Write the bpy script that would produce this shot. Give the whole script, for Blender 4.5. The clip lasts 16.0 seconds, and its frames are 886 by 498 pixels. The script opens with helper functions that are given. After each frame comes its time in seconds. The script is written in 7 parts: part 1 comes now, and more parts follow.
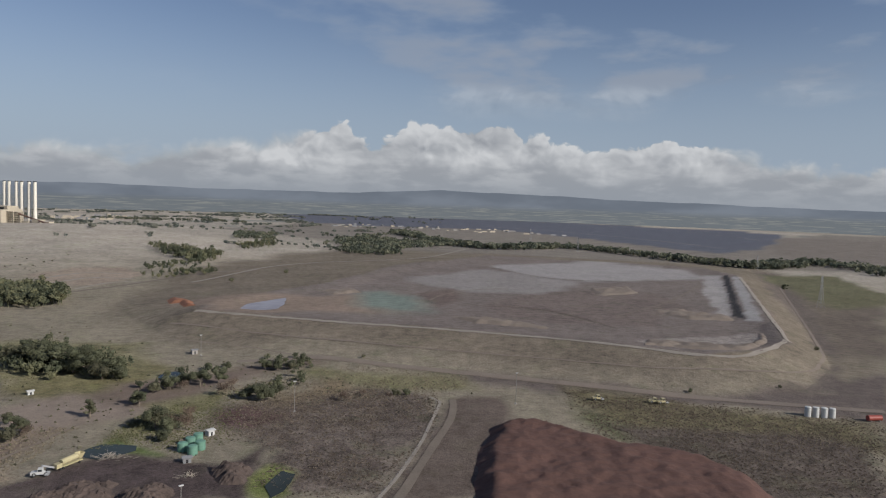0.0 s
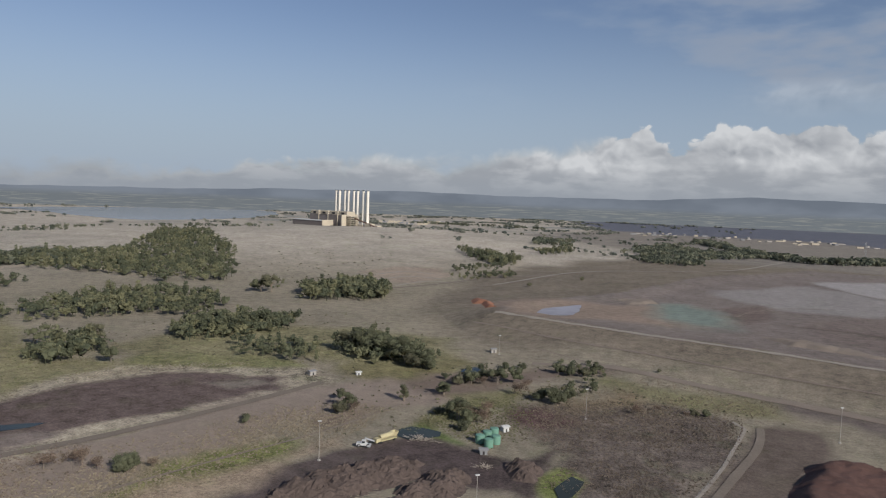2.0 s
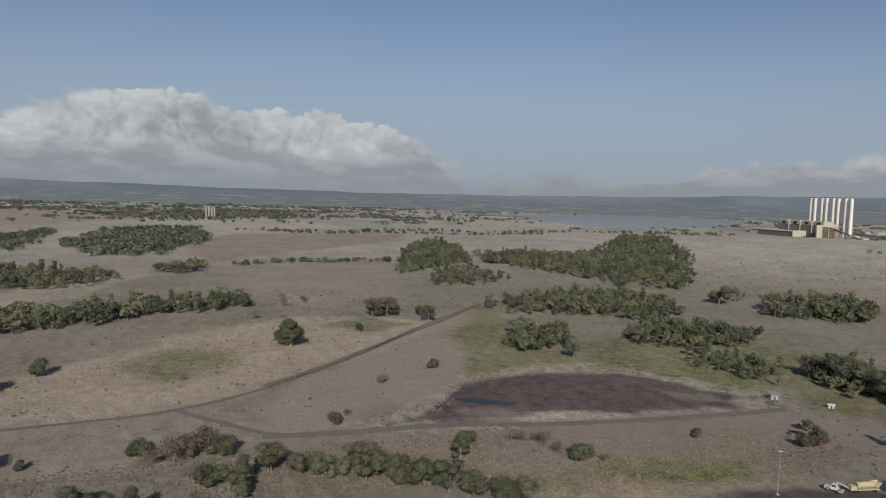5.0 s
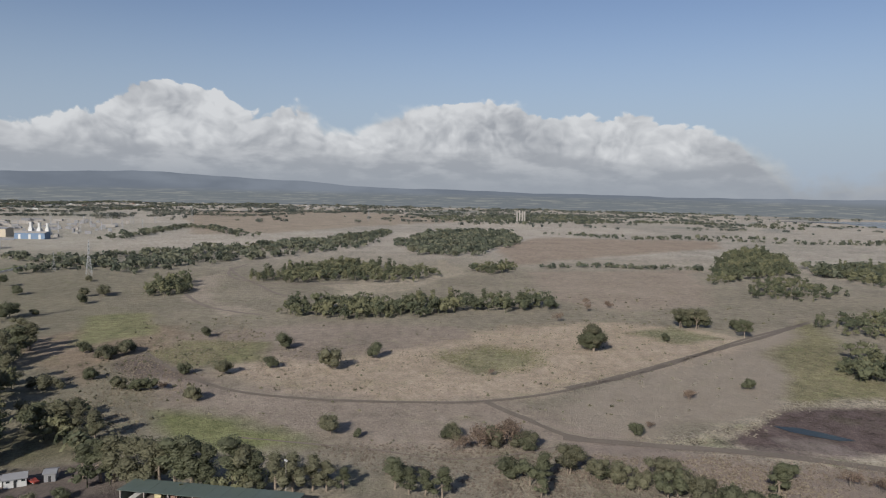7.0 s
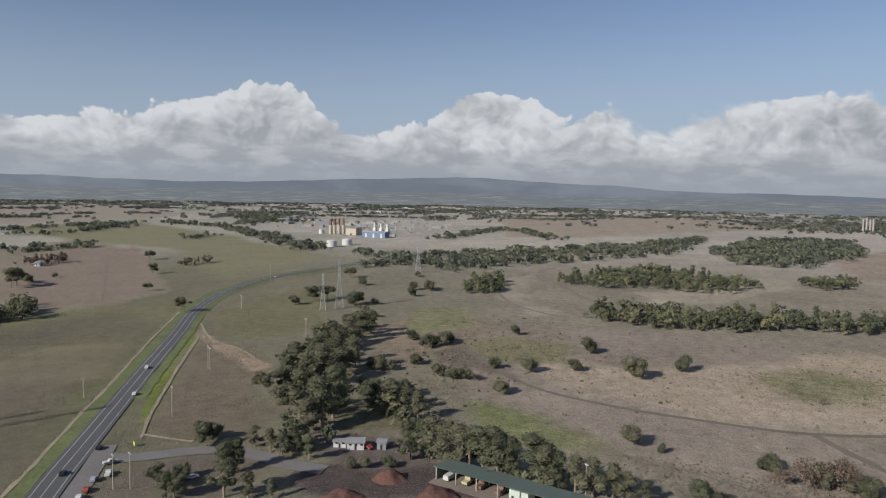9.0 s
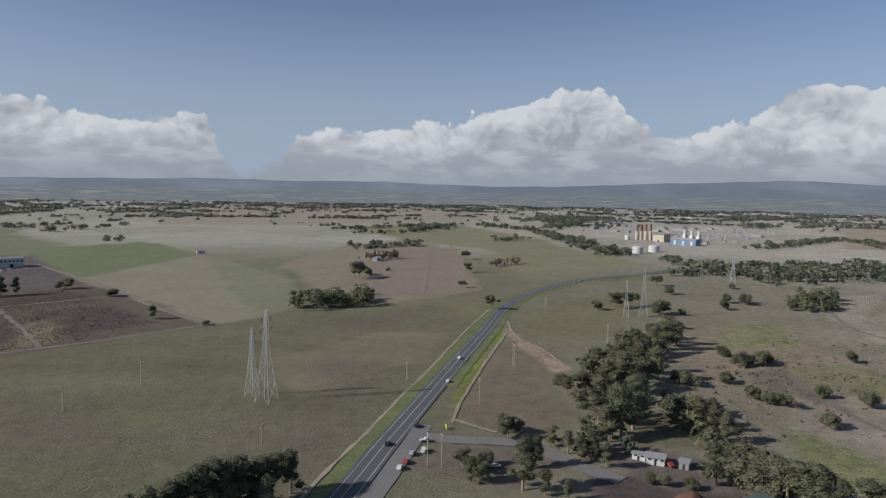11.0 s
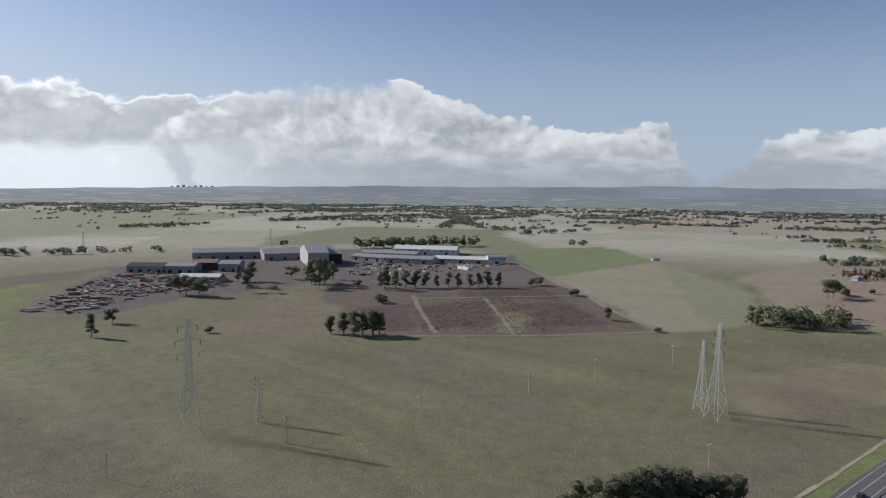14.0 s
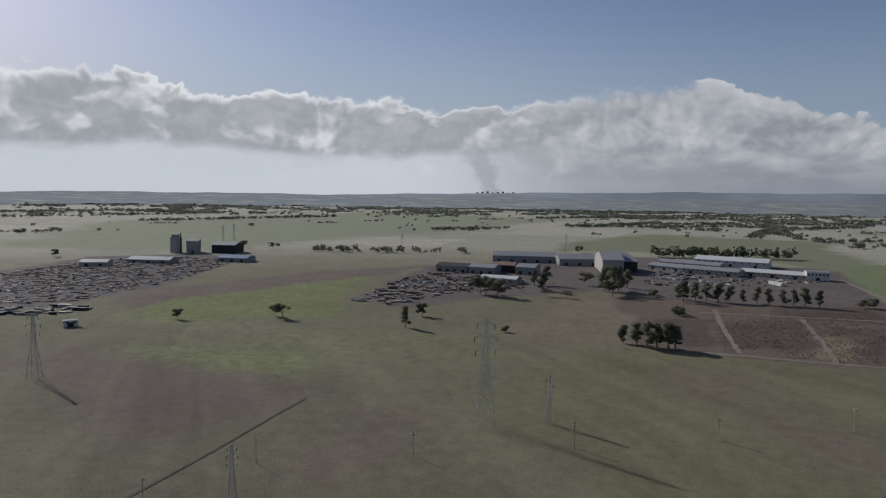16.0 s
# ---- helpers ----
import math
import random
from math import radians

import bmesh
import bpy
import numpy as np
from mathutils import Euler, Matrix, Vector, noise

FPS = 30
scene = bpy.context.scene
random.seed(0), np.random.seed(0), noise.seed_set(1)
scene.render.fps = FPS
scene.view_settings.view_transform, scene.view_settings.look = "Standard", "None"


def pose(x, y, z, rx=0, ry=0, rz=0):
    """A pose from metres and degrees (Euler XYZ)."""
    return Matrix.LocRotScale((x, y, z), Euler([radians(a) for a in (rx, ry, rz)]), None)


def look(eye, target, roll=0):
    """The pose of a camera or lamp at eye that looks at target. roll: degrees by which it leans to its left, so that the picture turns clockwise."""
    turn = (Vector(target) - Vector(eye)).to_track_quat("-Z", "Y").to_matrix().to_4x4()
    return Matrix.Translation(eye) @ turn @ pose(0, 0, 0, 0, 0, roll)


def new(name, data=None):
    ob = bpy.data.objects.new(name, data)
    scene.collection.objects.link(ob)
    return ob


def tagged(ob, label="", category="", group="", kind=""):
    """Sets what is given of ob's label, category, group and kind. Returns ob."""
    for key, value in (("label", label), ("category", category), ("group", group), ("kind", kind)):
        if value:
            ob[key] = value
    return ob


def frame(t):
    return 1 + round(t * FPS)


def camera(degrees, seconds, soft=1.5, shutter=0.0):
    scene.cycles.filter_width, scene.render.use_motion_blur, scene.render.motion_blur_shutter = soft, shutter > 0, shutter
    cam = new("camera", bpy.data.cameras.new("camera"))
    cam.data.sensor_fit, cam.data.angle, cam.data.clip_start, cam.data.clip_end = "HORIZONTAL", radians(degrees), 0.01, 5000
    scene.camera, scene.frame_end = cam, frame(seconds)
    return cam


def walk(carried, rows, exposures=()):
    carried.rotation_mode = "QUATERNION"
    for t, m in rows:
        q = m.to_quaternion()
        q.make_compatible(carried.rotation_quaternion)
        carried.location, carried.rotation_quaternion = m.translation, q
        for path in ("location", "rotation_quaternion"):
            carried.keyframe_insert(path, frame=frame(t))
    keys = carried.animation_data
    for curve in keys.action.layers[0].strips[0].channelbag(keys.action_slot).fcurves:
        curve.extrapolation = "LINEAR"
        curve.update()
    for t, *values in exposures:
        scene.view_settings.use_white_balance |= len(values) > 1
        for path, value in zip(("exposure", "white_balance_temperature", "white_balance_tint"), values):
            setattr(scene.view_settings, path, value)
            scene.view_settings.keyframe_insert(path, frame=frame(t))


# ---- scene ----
# An aerial turn over farmland, an ash dam, a power station and a highway.
EYE = 110.0
cam = camera(65.19, 16.0, soft=1.15)
walk(cam, [
    (0.0, pose(0, 0, EYE, 86.19, -1.85, 0.13)),
    (0.5, pose(0, 0, EYE, 86.18, -1.95, 6.18)),
    (1.0, pose(0, 0, EYE, 86.13, -2.01, 12.24)),
    (2.0, pose(0, 0, EYE, 85.99, -2.01, 24.38)),
    (3.0, pose(0, 0, EYE, 85.81, -1.92, 36.53)),
    (4.0, pose(0, 0, EYE, 85.64, -1.77, 48.75)),
    (5.0, pose(0, 0, EYE, 85.50, -1.60, 61.06)),
    (6.0, pose(0, 0, EYE, 85.37, -1.44, 73.49)),
    (7.0, pose(0, 0, EYE, 85.28, -1.30, 86.02)),
    (8.0, pose(0, 0, EYE, 85.20, -1.20, 98.59)),
    (9.0, pose(0, 0, EYE, 85.14, -1.13, 111.16)),
    (10.0, pose(0, 0, EYE, 85.10, -1.08, 123.66)),
    (11.0, pose(0, 0, EYE, 85.08, -1.03, 136.05)),
    (12.0, pose(0, 0, EYE, 85.08, -0.97, 148.31)),
    (13.0, pose(0, 0, EYE, 85.10, -0.89, 160.47)),
    (14.0, pose(0, 0, EYE, 85.15, -0.83, 172.57)),
    (15.0, pose(0, 0, EYE, 85.22, -0.81, 184.65)),
    (15.5, pose(0, 0, EYE, 85.26, -0.84, 190.68)),
    (16.0, pose(0, 0, EYE, 85.30, -0.92, 196.69)),
], exposures=[(0.0, -0.08, 6300, 9), (1.0, -0.12, 6300, 9), (2.5, 0.02, 6300, 9), (3.5, -0.14, 6300, 9), (4.0, -0.3, 6300, 9), (6.5, 0.0, 6300, 9), (7.0, 0.05, 6300, 9), (9.0, 0.06, 6250, 9), (11.5, -0.02, 6050, 10), (12.5, 0.22, 6100, 10), (13.0, 0.28, 6100, 10), (14.0, 0.22, 6100, 10), (15.0, -0.05, 6100, 10), (16.0, -0.34, 6100, 10)])

# ---- daylight ----
SUN_HEADING, SUN_HEIGHT = 242.0, 28.0  # degrees, counter-clockwise from +y, and up
sun_way = Vector((-math.sin(radians(SUN_HEADING)) * math.cos(radians(SUN_HEIGHT)),
                  math.cos(radians(SUN_HEADING)) * math.cos(radians(SUN_HEIGHT)), math.sin(radians(SUN_HEIGHT))))
sun = new("sun", bpy.data.lights.new("sun", "SUN"))
sun.data.energy, sun.data.angle, sun.data.color = 4.8, radians(0.6), (1.0, 0.93, 0.84)
sun.matrix_world = look((0, 0, 0), -sun_way)


class Nodes:
    """Short hand for node trees."""

    def __init__(self, tree):
        self.tree = tree
        tree.nodes.clear()

    def add(self, kind, **sets):
        node = self.tree.nodes.new(kind)
        if "operation" in sets:
            node.operation = sets["operation"]
        if "use_clamp" in sets:
            node.use_clamp = sets["use_clamp"]
        if "interpolation_type" in sets:
            node.interpolation_type = sets["interpolation_type"]
        if "data_type" in sets:
            node.data_type, node.blend_type = sets["data_type"], sets["blend_type"]
        if "attribute_name" in sets:
            node.attribute_name = sets["attribute_name"]
        if "sky_type" in sets:
            node.sky_type, node.sun_disc = sets["sky_type"], sets["sun_disc"]
        return node

    def plug(self, value, socket):
        if isinstance(value, bpy.types.NodeSocket):
            self.tree.links.new(value, socket)
        elif value is not None:
            if isinstance(value, tuple) and len(value) == 3 and socket.type == "RGBA":
                value = (*value, 1)
            socket.default_value = value

    def math(self, op, a, b=None, c=None, clamp=False):
        node = self.add("ShaderNodeMath", operation=op, use_clamp=clamp)
        for value, socket in zip((a, b, c), node.inputs):
            self.plug(value, socket)
        return node.outputs[0]

    def vec(self, op, a, b=None):
        node = self.add("ShaderNodeVectorMath", operation=op)
        self.plug(a, node.inputs[0])
        if op == "SCALE":
            self.plug(b, node.inputs["Scale"])
        else:
            self.plug(b, node.inputs[1])
        return node.outputs["Value" if op == "LENGTH" else 0]

    def xyz(self, x, y, z):
        node = self.add("ShaderNodeCombineXYZ")
        for value, socket in zip((x, y, z), node.inputs):
            self.plug(value, socket)
        return node.outputs[0]

    def noise(self, vector, scale, detail=4, rough=0.55):
        node = self.add("ShaderNodeTexNoise")
        for value, key in ((vector, "Vector"), (scale, "Scale"), (float(detail), "Detail"), (rough, "Roughness")):
            self.plug(value, node.inputs[key])
        return node.outputs[0]

    def cells(self, vector, scale):
        """Distance to the nearest of many scattered points, softened."""
        node = self.add("ShaderNodeTexVoronoi")
        node.feature = "SMOOTH_F1"
        for value, key in ((vector, "Vector"), (scale, "Scale"), (0.35, "Smoothness")):
            self.plug(value, node.inputs[key])
        return node.outputs["Distance"]

    def span(self, value, a, b, c=0.0, d=1.0, smooth=True):
        node = self.add("ShaderNodeMapRange", interpolation_type="SMOOTHSTEP" if smooth else "LINEAR")
        for v, socket in zip((value, a, b, c, d), node.inputs):
            self.plug(v, socket)
        return node.outputs[0]

    def mix(self, fac, a, b, blend="MIX"):
        node = self.add("ShaderNodeMix", data_type="RGBA", blend_type=blend)
        self.plug(fac, node.inputs[0]), self.plug(a, node.inputs[6]), self.plug(b, node.inputs[7])
        return node.outputs[2]


def make_sky():
    """Clear sky with a bank of cumulus all round the horizon and thin high cloud on one side."""
    world = bpy.data.worlds.new("sky")
    world.use_nodes, scene.world = True, world
    n = Nodes(world.node_tree)
    sky = n.add("ShaderNodeTexSky", sky_type="NISHITA", sun_disc=False)
    sky.sun_elevation, sky.sun_rotation = radians(SUN_HEIGHT), radians(-SUN_HEADING)
    sky.air_density, sky.dust_density, sky.ozone_density = 1.0, 0.7, 2.2
    way = n.add("ShaderNodeTexCoord").outputs["Generated"]
    part_xyz = n.add("ShaderNodeSeparateXYZ")
    n.plug(way, part_xyz.inputs[0])
    x, y, z = part_xyz.outputs
    flat = n.math("SQRT", n.math("ADD", n.math("MULTIPLY", x, x), n.math("MULTIPLY", y, y)))
    up = n.math("MULTIPLY", n.math("ARCTAN2", z, flat), 180 / math.pi)
    c, s = math.cos(radians(100)), math.sin(radians(100))
    ahead = n.math("ADD", n.math("MULTIPLY", x, -s), n.math("MULTIPLY", y, c))
    side = n.math("ADD", n.math("MULTIPLY", x, -c), n.math("MULTIPLY", y, -s))
    turn = n.math("ADD", n.math("DIVIDE", n.math("ARCTAN2", side, ahead), 2 * math.pi), 0.5)  # 0..1, 0.5 is heading 100
    # the bank's upper edge, degrees over ten, by heading
    curve = n.add("ShaderNodeFloatCurve")
    points = curve.mapping.curves[0].points
    edge = ("-32:3.9 -22:5.2 -19:5.7 -14:4.8 -10:5.3 -4:6 2:6.3 6:5 9:5.8 14:5.4 19:4.6 25:3.9 28:4.2 33:3.3 39:3 46:2.6 50:3.1 57:2.4 60:3.2 62:4.3 66:5.7 72:6.1 78:6.6 81:7.4 88:7.1 92:6.5 "
            "95:5.4 98:7 101:5.6 105:8 111:7 115:5 119:5.1 122:7 125:8.5 129:7.2 132:6.7 140:5.3 146:5 149:2.9 151:1.9 155:5.2 164:5.6 172:7.7 178:8.5 189:7.5 196:6.9 197.5:6.1 199:7.3 208:7.6 218:8.2 226:8.7")
    pairs = [tuple(map(float, p.split(":"))) for p in edge.split()]
    pairs = [(0.0, 5.5)] + [((a - 100) / 360 + 0.5, e) for a, e in pairs] + [(1.0, 5.5)]
    points[0].location, points[1].location = (0, 0.55), (1, 0.55)
    for a, e in pairs[1:-1]:
        points.new(a, e / 10)
    curve.mapping.update()
    n.plug(turn, curve.inputs["Value"])
    bank = n.math("MULTIPLY", curve.outputs[0], 10.0)
    ring = n.xyz(n.math("DIVIDE", x, flat), n.math("DIVIDE", y, flat), n.math("MULTIPLY", n.math("ARCTAN2", z, flat), 1.25))
    drift = n.add("ShaderNodeTexNoise")
    n.plug(ring, drift.inputs["Vector"]), n.plug(9.0, drift.inputs["Scale"]), n.plug(3.0, drift.inputs["Detail"])
    wander = n.vec("ADD", ring, n.vec("SCALE", n.vec("SUBTRACT", drift.outputs["Color"], (0.5, 0.5, 0.5)), 0.09))

    def billow(at):
        """Heaped rounded heads of three sizes, about -0.6..0.6."""
        total = n.math("MULTIPLY", n.math("SUBTRACT", n.noise(at, 80.0, 5, 0.6), 0.5), 0.45)
        for size, weight in ((15.0, 1.0), (36.0, 0.55), (82.0, 0.3)):
            total = n.math("ADD", total, n.math("MULTIPLY", n.math("SUBTRACT", 0.45, n.cells(at, size)), weight))
        return total

    heads = billow(wander)
    toward = n.vec("ADD", wander, (0.013 * sun_way.x, 0.013 * sun_way.y, 0.013))
    relief = n.math("SUBTRACT", heads, billow(toward))
    heading = n.math("MULTIPLY", n.math("SUBTRACT", turn, 0.5), 360)  # 0 is heading 100
    sunward = n.span(heading, 68, 98)
    broad = n.noise(n.vec("MULTIPLY", ring, (1, 1, 2.0)), 7.0, 4, 0.5)
    depth = n.math("SUBTRACT", n.math("ADD", bank, n.math("MULTIPLY", heads, 1.5)), up)  # degrees below the bank's edge
    solid = n.span(depth, -0.05, n.math("MULTIPLY", n.math("ADD", n.span(n.noise(ring, 3.0, 2), 0.48, 0.62, 0.22, 1.5), n.span(bank, 5.0, 3.0, 0.0, 0.8)), n.span(sunward, 0.0, 1.0, 1.0, 0.3)))
    # lit from the front: white heads over a grey base
    front = n.math("ADD", n.math("ADD", 0.52, n.math("MULTIPLY", relief, 1.0)), n.math("MULTIPLY", n.math("SUBTRACT", broad, 0.5), 2.0))
    front = n.math("ADD", front, n.span(depth, 0.0, 1.8, 0.22, 0.0))
    base = n.span(n.math("ADD", up, n.math("MULTIPLY", n.math("SUBTRACT", broad, 0.5), 5.0)), 2.0, 4.0)
    wisps = n.span(n.noise(n.vec("MULTIPLY", ring, (1, 1, 2.6)), 15.0, 5, 0.55), 0.42, 0.66, 0.0, 0.5)
    front = n.math("ADD", n.math("MULTIPLY", front, base), n.math("MULTIPLY", wisps, n.math("SUBTRACT", 1.0, base)), clamp=True)
    # lit from behind: shining rims, grey bodies, some thin bright places
    thin_spots = n.span(n.noise(n.vec("ADD", wander, (2.0, 0.3, 1.1)), 13.0, 3, 0.5), 0.54, 0.7, 0.0, 0.75)
    behind = n.math("ADD", n.math("ADD", n.span(depth, 0.05, 0.9, 1.1, 0.06), thin_spots), n.math("MULTIPLY", relief, 0.3), clamp=True)
    shine = n.math("ADD", n.math("MULTIPLY", front, n.math("SUBTRACT", 1.0, sunward)), n.math("MULTIPLY", behind, sunward))
    cloud = n.mix(shine, n.mix(sunward, (0.335, 0.347, 0.372), (0.43, 0.44, 0.455)), n.mix(sunward, (0.63, 0.63, 0.635), (0.92, 0.91, 0.895)))
    # haze low down over the land, and the bright open sky below the bank towards the sun
    cloud = n.mix(n.span(up, 0.2, 3.2, 0.85, 0.0), cloud, n.mix(sunward, (0.305, 0.328, 0.365), (0.50, 0.515, 0.53)))
    open_sky = n.math("MULTIPLY", n.span(heading, 84, 100), n.span(n.math("ADD", up, n.math("MULTIPLY", n.math("SUBTRACT", broad, 0.5), 4.0)), 3.6, 2.4))
    cloud = n.mix(n.math("MULTIPLY", open_sky, 0.85), cloud, (0.74, 0.77, 0.785))
    # smoke rising from the far station into the bank
    lean = n.math("ADD", n.math("SUBTRACT", heading, 92.7), n.math("ADD", n.math("MULTIPLY", up, -0.35), n.math("MULTIPLY", n.math("SUBTRACT", n.noise(ring, 60.0, 3), 0.5), 2.2)))
    smoke = n.math("MULTIPLY", n.span(n.math("ABSOLUTE", lean), n.math("ADD", 0.7, n.math("MULTIPLY", up, 0.45)), 0.2), n.span(up, 4.5, 2.6))
    cloud = n.mix(n.math("MULTIPLY", smoke, 0.75), cloud, (0.44, 0.45, 0.47))
    # thin cloud higher up on one side
    thin_at = n.vec("MULTIPLY", ring, (1, 1, 2.6))
    thin = n.span(n.noise(thin_at, 4.6, 5, 0.5), 0.5, 0.68)
    thin = n.math("MULTIPLY", thin, n.span(heading, -70, -105))
    thin = n.math("MULTIPLY", n.math("MULTIPLY", thin, n.span(up, 6, 9)), 0.6)
    cloud = n.mix(n.span(up, 8.8, 10), cloud, (0.37, 0.36, 0.375))
    veil = n.span(up, 0.0, 16.0, 0.9, 0.0)
    cloud = n.mix(n.math("MAXIMUM", solid, thin), n.mix(sunward, (0.33, 0.40, 0.50), (0.44, 0.49, 0.55)), cloud)
    cover = n.math("MAXIMUM", n.math("MAXIMUM", solid, thin), veil)
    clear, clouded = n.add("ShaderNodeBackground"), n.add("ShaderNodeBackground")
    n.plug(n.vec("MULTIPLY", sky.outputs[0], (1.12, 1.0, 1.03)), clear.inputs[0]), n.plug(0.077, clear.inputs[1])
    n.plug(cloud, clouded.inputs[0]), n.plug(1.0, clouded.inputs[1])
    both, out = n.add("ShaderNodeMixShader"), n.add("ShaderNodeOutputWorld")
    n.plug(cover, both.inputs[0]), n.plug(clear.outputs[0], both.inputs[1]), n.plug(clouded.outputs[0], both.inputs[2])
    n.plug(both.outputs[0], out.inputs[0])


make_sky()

# ---- materials ----


def material(name, colour, rough=0.85, metal=0.0, spread=0.25, grain=1.5, patch=0.15, bump=0.0, per_object=0.0, spec=0.3, through_light=0.0, islands=0.0, by_tree=False):
    """Colour with fine grain and larger patches, in metres."""
    mat = bpy.data.materials.new(name)
    mat.use_nodes = True
    n = Nodes(mat.node_tree)
    at = n.add("ShaderNodeNewGeometry").outputs["Position"]
    fine, wide = n.noise(at, grain, 5), n.noise(at, patch, 3)
    tone = n.math("ADD", n.math("MULTIPLY", n.math("SUBTRACT", fine, 0.5), 2 * spread), n.math("MULTIPLY", n.math("SUBTRACT", wide, 0.5), 1.6 * spread))
    if per_object:
        tone = n.math("ADD", tone, n.math("MULTIPLY", n.math("SUBTRACT", n.add("ShaderNodeObjectInfo").outputs["Random"], 0.5), per_object))
    if islands:
        tone = n.math("ADD", tone, n.math("MULTIPLY", n.math("SUBTRACT", n.add("ShaderNodeNewGeometry").outputs["Random Per Island"], 0.5), islands))
    paint = n.vec("SCALE", colour, n.math("ADD", tone, 1.0))
    if by_tree:  # each tree of a stand has its own tone, some olive, some rusty
        own = n.add("ShaderNodeAttribute", attribute_name="tone").outputs["Fac"]
        paint = n.vec("SCALE", n.mix(own, n.vec("MULTIPLY", paint, (0.85, 0.95, 0.95)), n.vec("MULTIPLY", paint, (1.12, 1.06, 0.95))), n.span(own, 0, 1, 0.7, 1.25))
    skin, out = n.add("ShaderNodeBsdfPrincipled"), n.add("ShaderNodeOutputMaterial")
    n.plug(paint, skin.inputs["Base Color"]), n.plug(rough, skin.inputs["Roughness"]), n.plug(metal, skin.inputs["Metallic"])
    n.plug(spec, skin.inputs["Specular IOR Level"])
    if bump:
        b = n.add("ShaderNodeBump")
        n.plug(bump, b.inputs["Strength"]), n.plug(fine, b.inputs["Height"]), n.plug(0.3, b.inputs["Distance"])
        n.plug(b.outputs[0], skin.inputs["Normal"])
    last = skin.outputs[0]
    if through_light:
        leaf, blend = n.add("ShaderNodeBsdfTranslucent"), n.add("ShaderNodeMixShader")
        n.plug(paint, leaf.inputs[0]), n.plug(through_light, blend.inputs[0])
        n.plug(last, blend.inputs[1]), n.plug(leaf.outputs[0], blend.inputs[2])
        last = blend.outputs[0]
    n.plug(last, out.inputs[0])
    return mat


def ground_material():
    """Soil and grass: the cover's colour, haze painted in far off, broken up by clumps, tufts and wear."""
    mat = bpy.data.materials.new("soil_and_grass")
    mat.use_nodes = True
    n = Nodes(mat.node_tree)
    at = n.add("ShaderNodeNewGeometry").outputs["Position"]
    cover = n.add("ShaderNodeAttribute", attribute_name="cover")
    fine, tuft, wide = n.noise(at, 0.7, 7, 0.72), n.noise(at, 0.13, 6, 0.68), n.noise(at, 0.016, 6, 0.65)
    grit = n.noise(at, 2.6, 4, 0.7)
    tone = n.math("ADD", n.math("MULTIPLY", n.math("ADD", n.math("SUBTRACT", fine, 0.5), n.math("MULTIPLY", n.math("SUBTRACT", grit, 0.5), 0.6)), 3.4), n.math("MULTIPLY", n.math("SUBTRACT", tuft, 0.5), 3.2))
    tone = n.math("ADD", tone, n.math("MULTIPLY", n.math("SUBTRACT", wide, 0.5), 2.0))
    tone = n.math("ADD", n.math("MULTIPLY", tone, cover.outputs["Alpha"]), 1.0)
    paint = n.vec("SCALE", cover.outputs["Color"], tone)
    green = n.math("MULTIPLY", n.span(n.noise(at, 0.045, 5, 0.65), 0.52, 0.7), n.math("MULTIPLY", cover.outputs["Alpha"], 0.45))
    paint = n.mix(green, paint, n.vec("MULTIPLY", paint, (0.72, 0.98, 0.55)))
    skin, out = n.add("ShaderNodeBsdfPrincipled"), n.add("ShaderNodeOutputMaterial")
    n.plug(paint, skin.inputs["Base Color"]), n.plug(0.95, skin.inputs["Roughness"]), n.plug(0.1, skin.inputs["Specular IOR Level"])
    b = n.add("ShaderNodeBump")
    n.plug(0.8, b.inputs["Strength"]), n.plug(n.math("ADD", fine, tuft), b.inputs["Height"]), n.plug(0.9, b.inputs["Distance"])
    n.plug(b.outputs[0], skin.inputs["Normal"])
    n.plug(skin.outputs[0], out.inputs[0])
    return mat


def backdrop_material():
    """Far ranges and plains, many kilometres off, as a glowing sheet with haze painted in: bands of wood and paddock.
    """
    mat = bpy.data.materials.new("far_distance")
    mat.use_nodes = True
    n = Nodes(mat.node_tree)
    at = n.add("ShaderNodeNewGeometry").outputs["Position"]
    sep = n.add("ShaderNodeSeparateXYZ")
    n.plug(at, sep.inputs[0])
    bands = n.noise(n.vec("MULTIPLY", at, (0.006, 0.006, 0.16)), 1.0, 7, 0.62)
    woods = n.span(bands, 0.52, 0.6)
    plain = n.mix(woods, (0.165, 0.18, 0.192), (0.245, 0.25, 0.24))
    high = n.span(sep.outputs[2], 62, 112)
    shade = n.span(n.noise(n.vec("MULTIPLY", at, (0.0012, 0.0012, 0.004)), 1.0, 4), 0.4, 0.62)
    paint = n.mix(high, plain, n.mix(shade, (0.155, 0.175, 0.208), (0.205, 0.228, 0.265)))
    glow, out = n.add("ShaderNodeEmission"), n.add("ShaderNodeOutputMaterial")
    # glow rises towards the sun, painting in back-lit haze
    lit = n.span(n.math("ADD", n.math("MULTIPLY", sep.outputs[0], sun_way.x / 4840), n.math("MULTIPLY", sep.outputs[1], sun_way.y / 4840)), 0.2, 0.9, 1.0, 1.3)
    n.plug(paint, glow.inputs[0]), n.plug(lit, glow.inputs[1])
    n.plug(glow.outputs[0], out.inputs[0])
    return mat


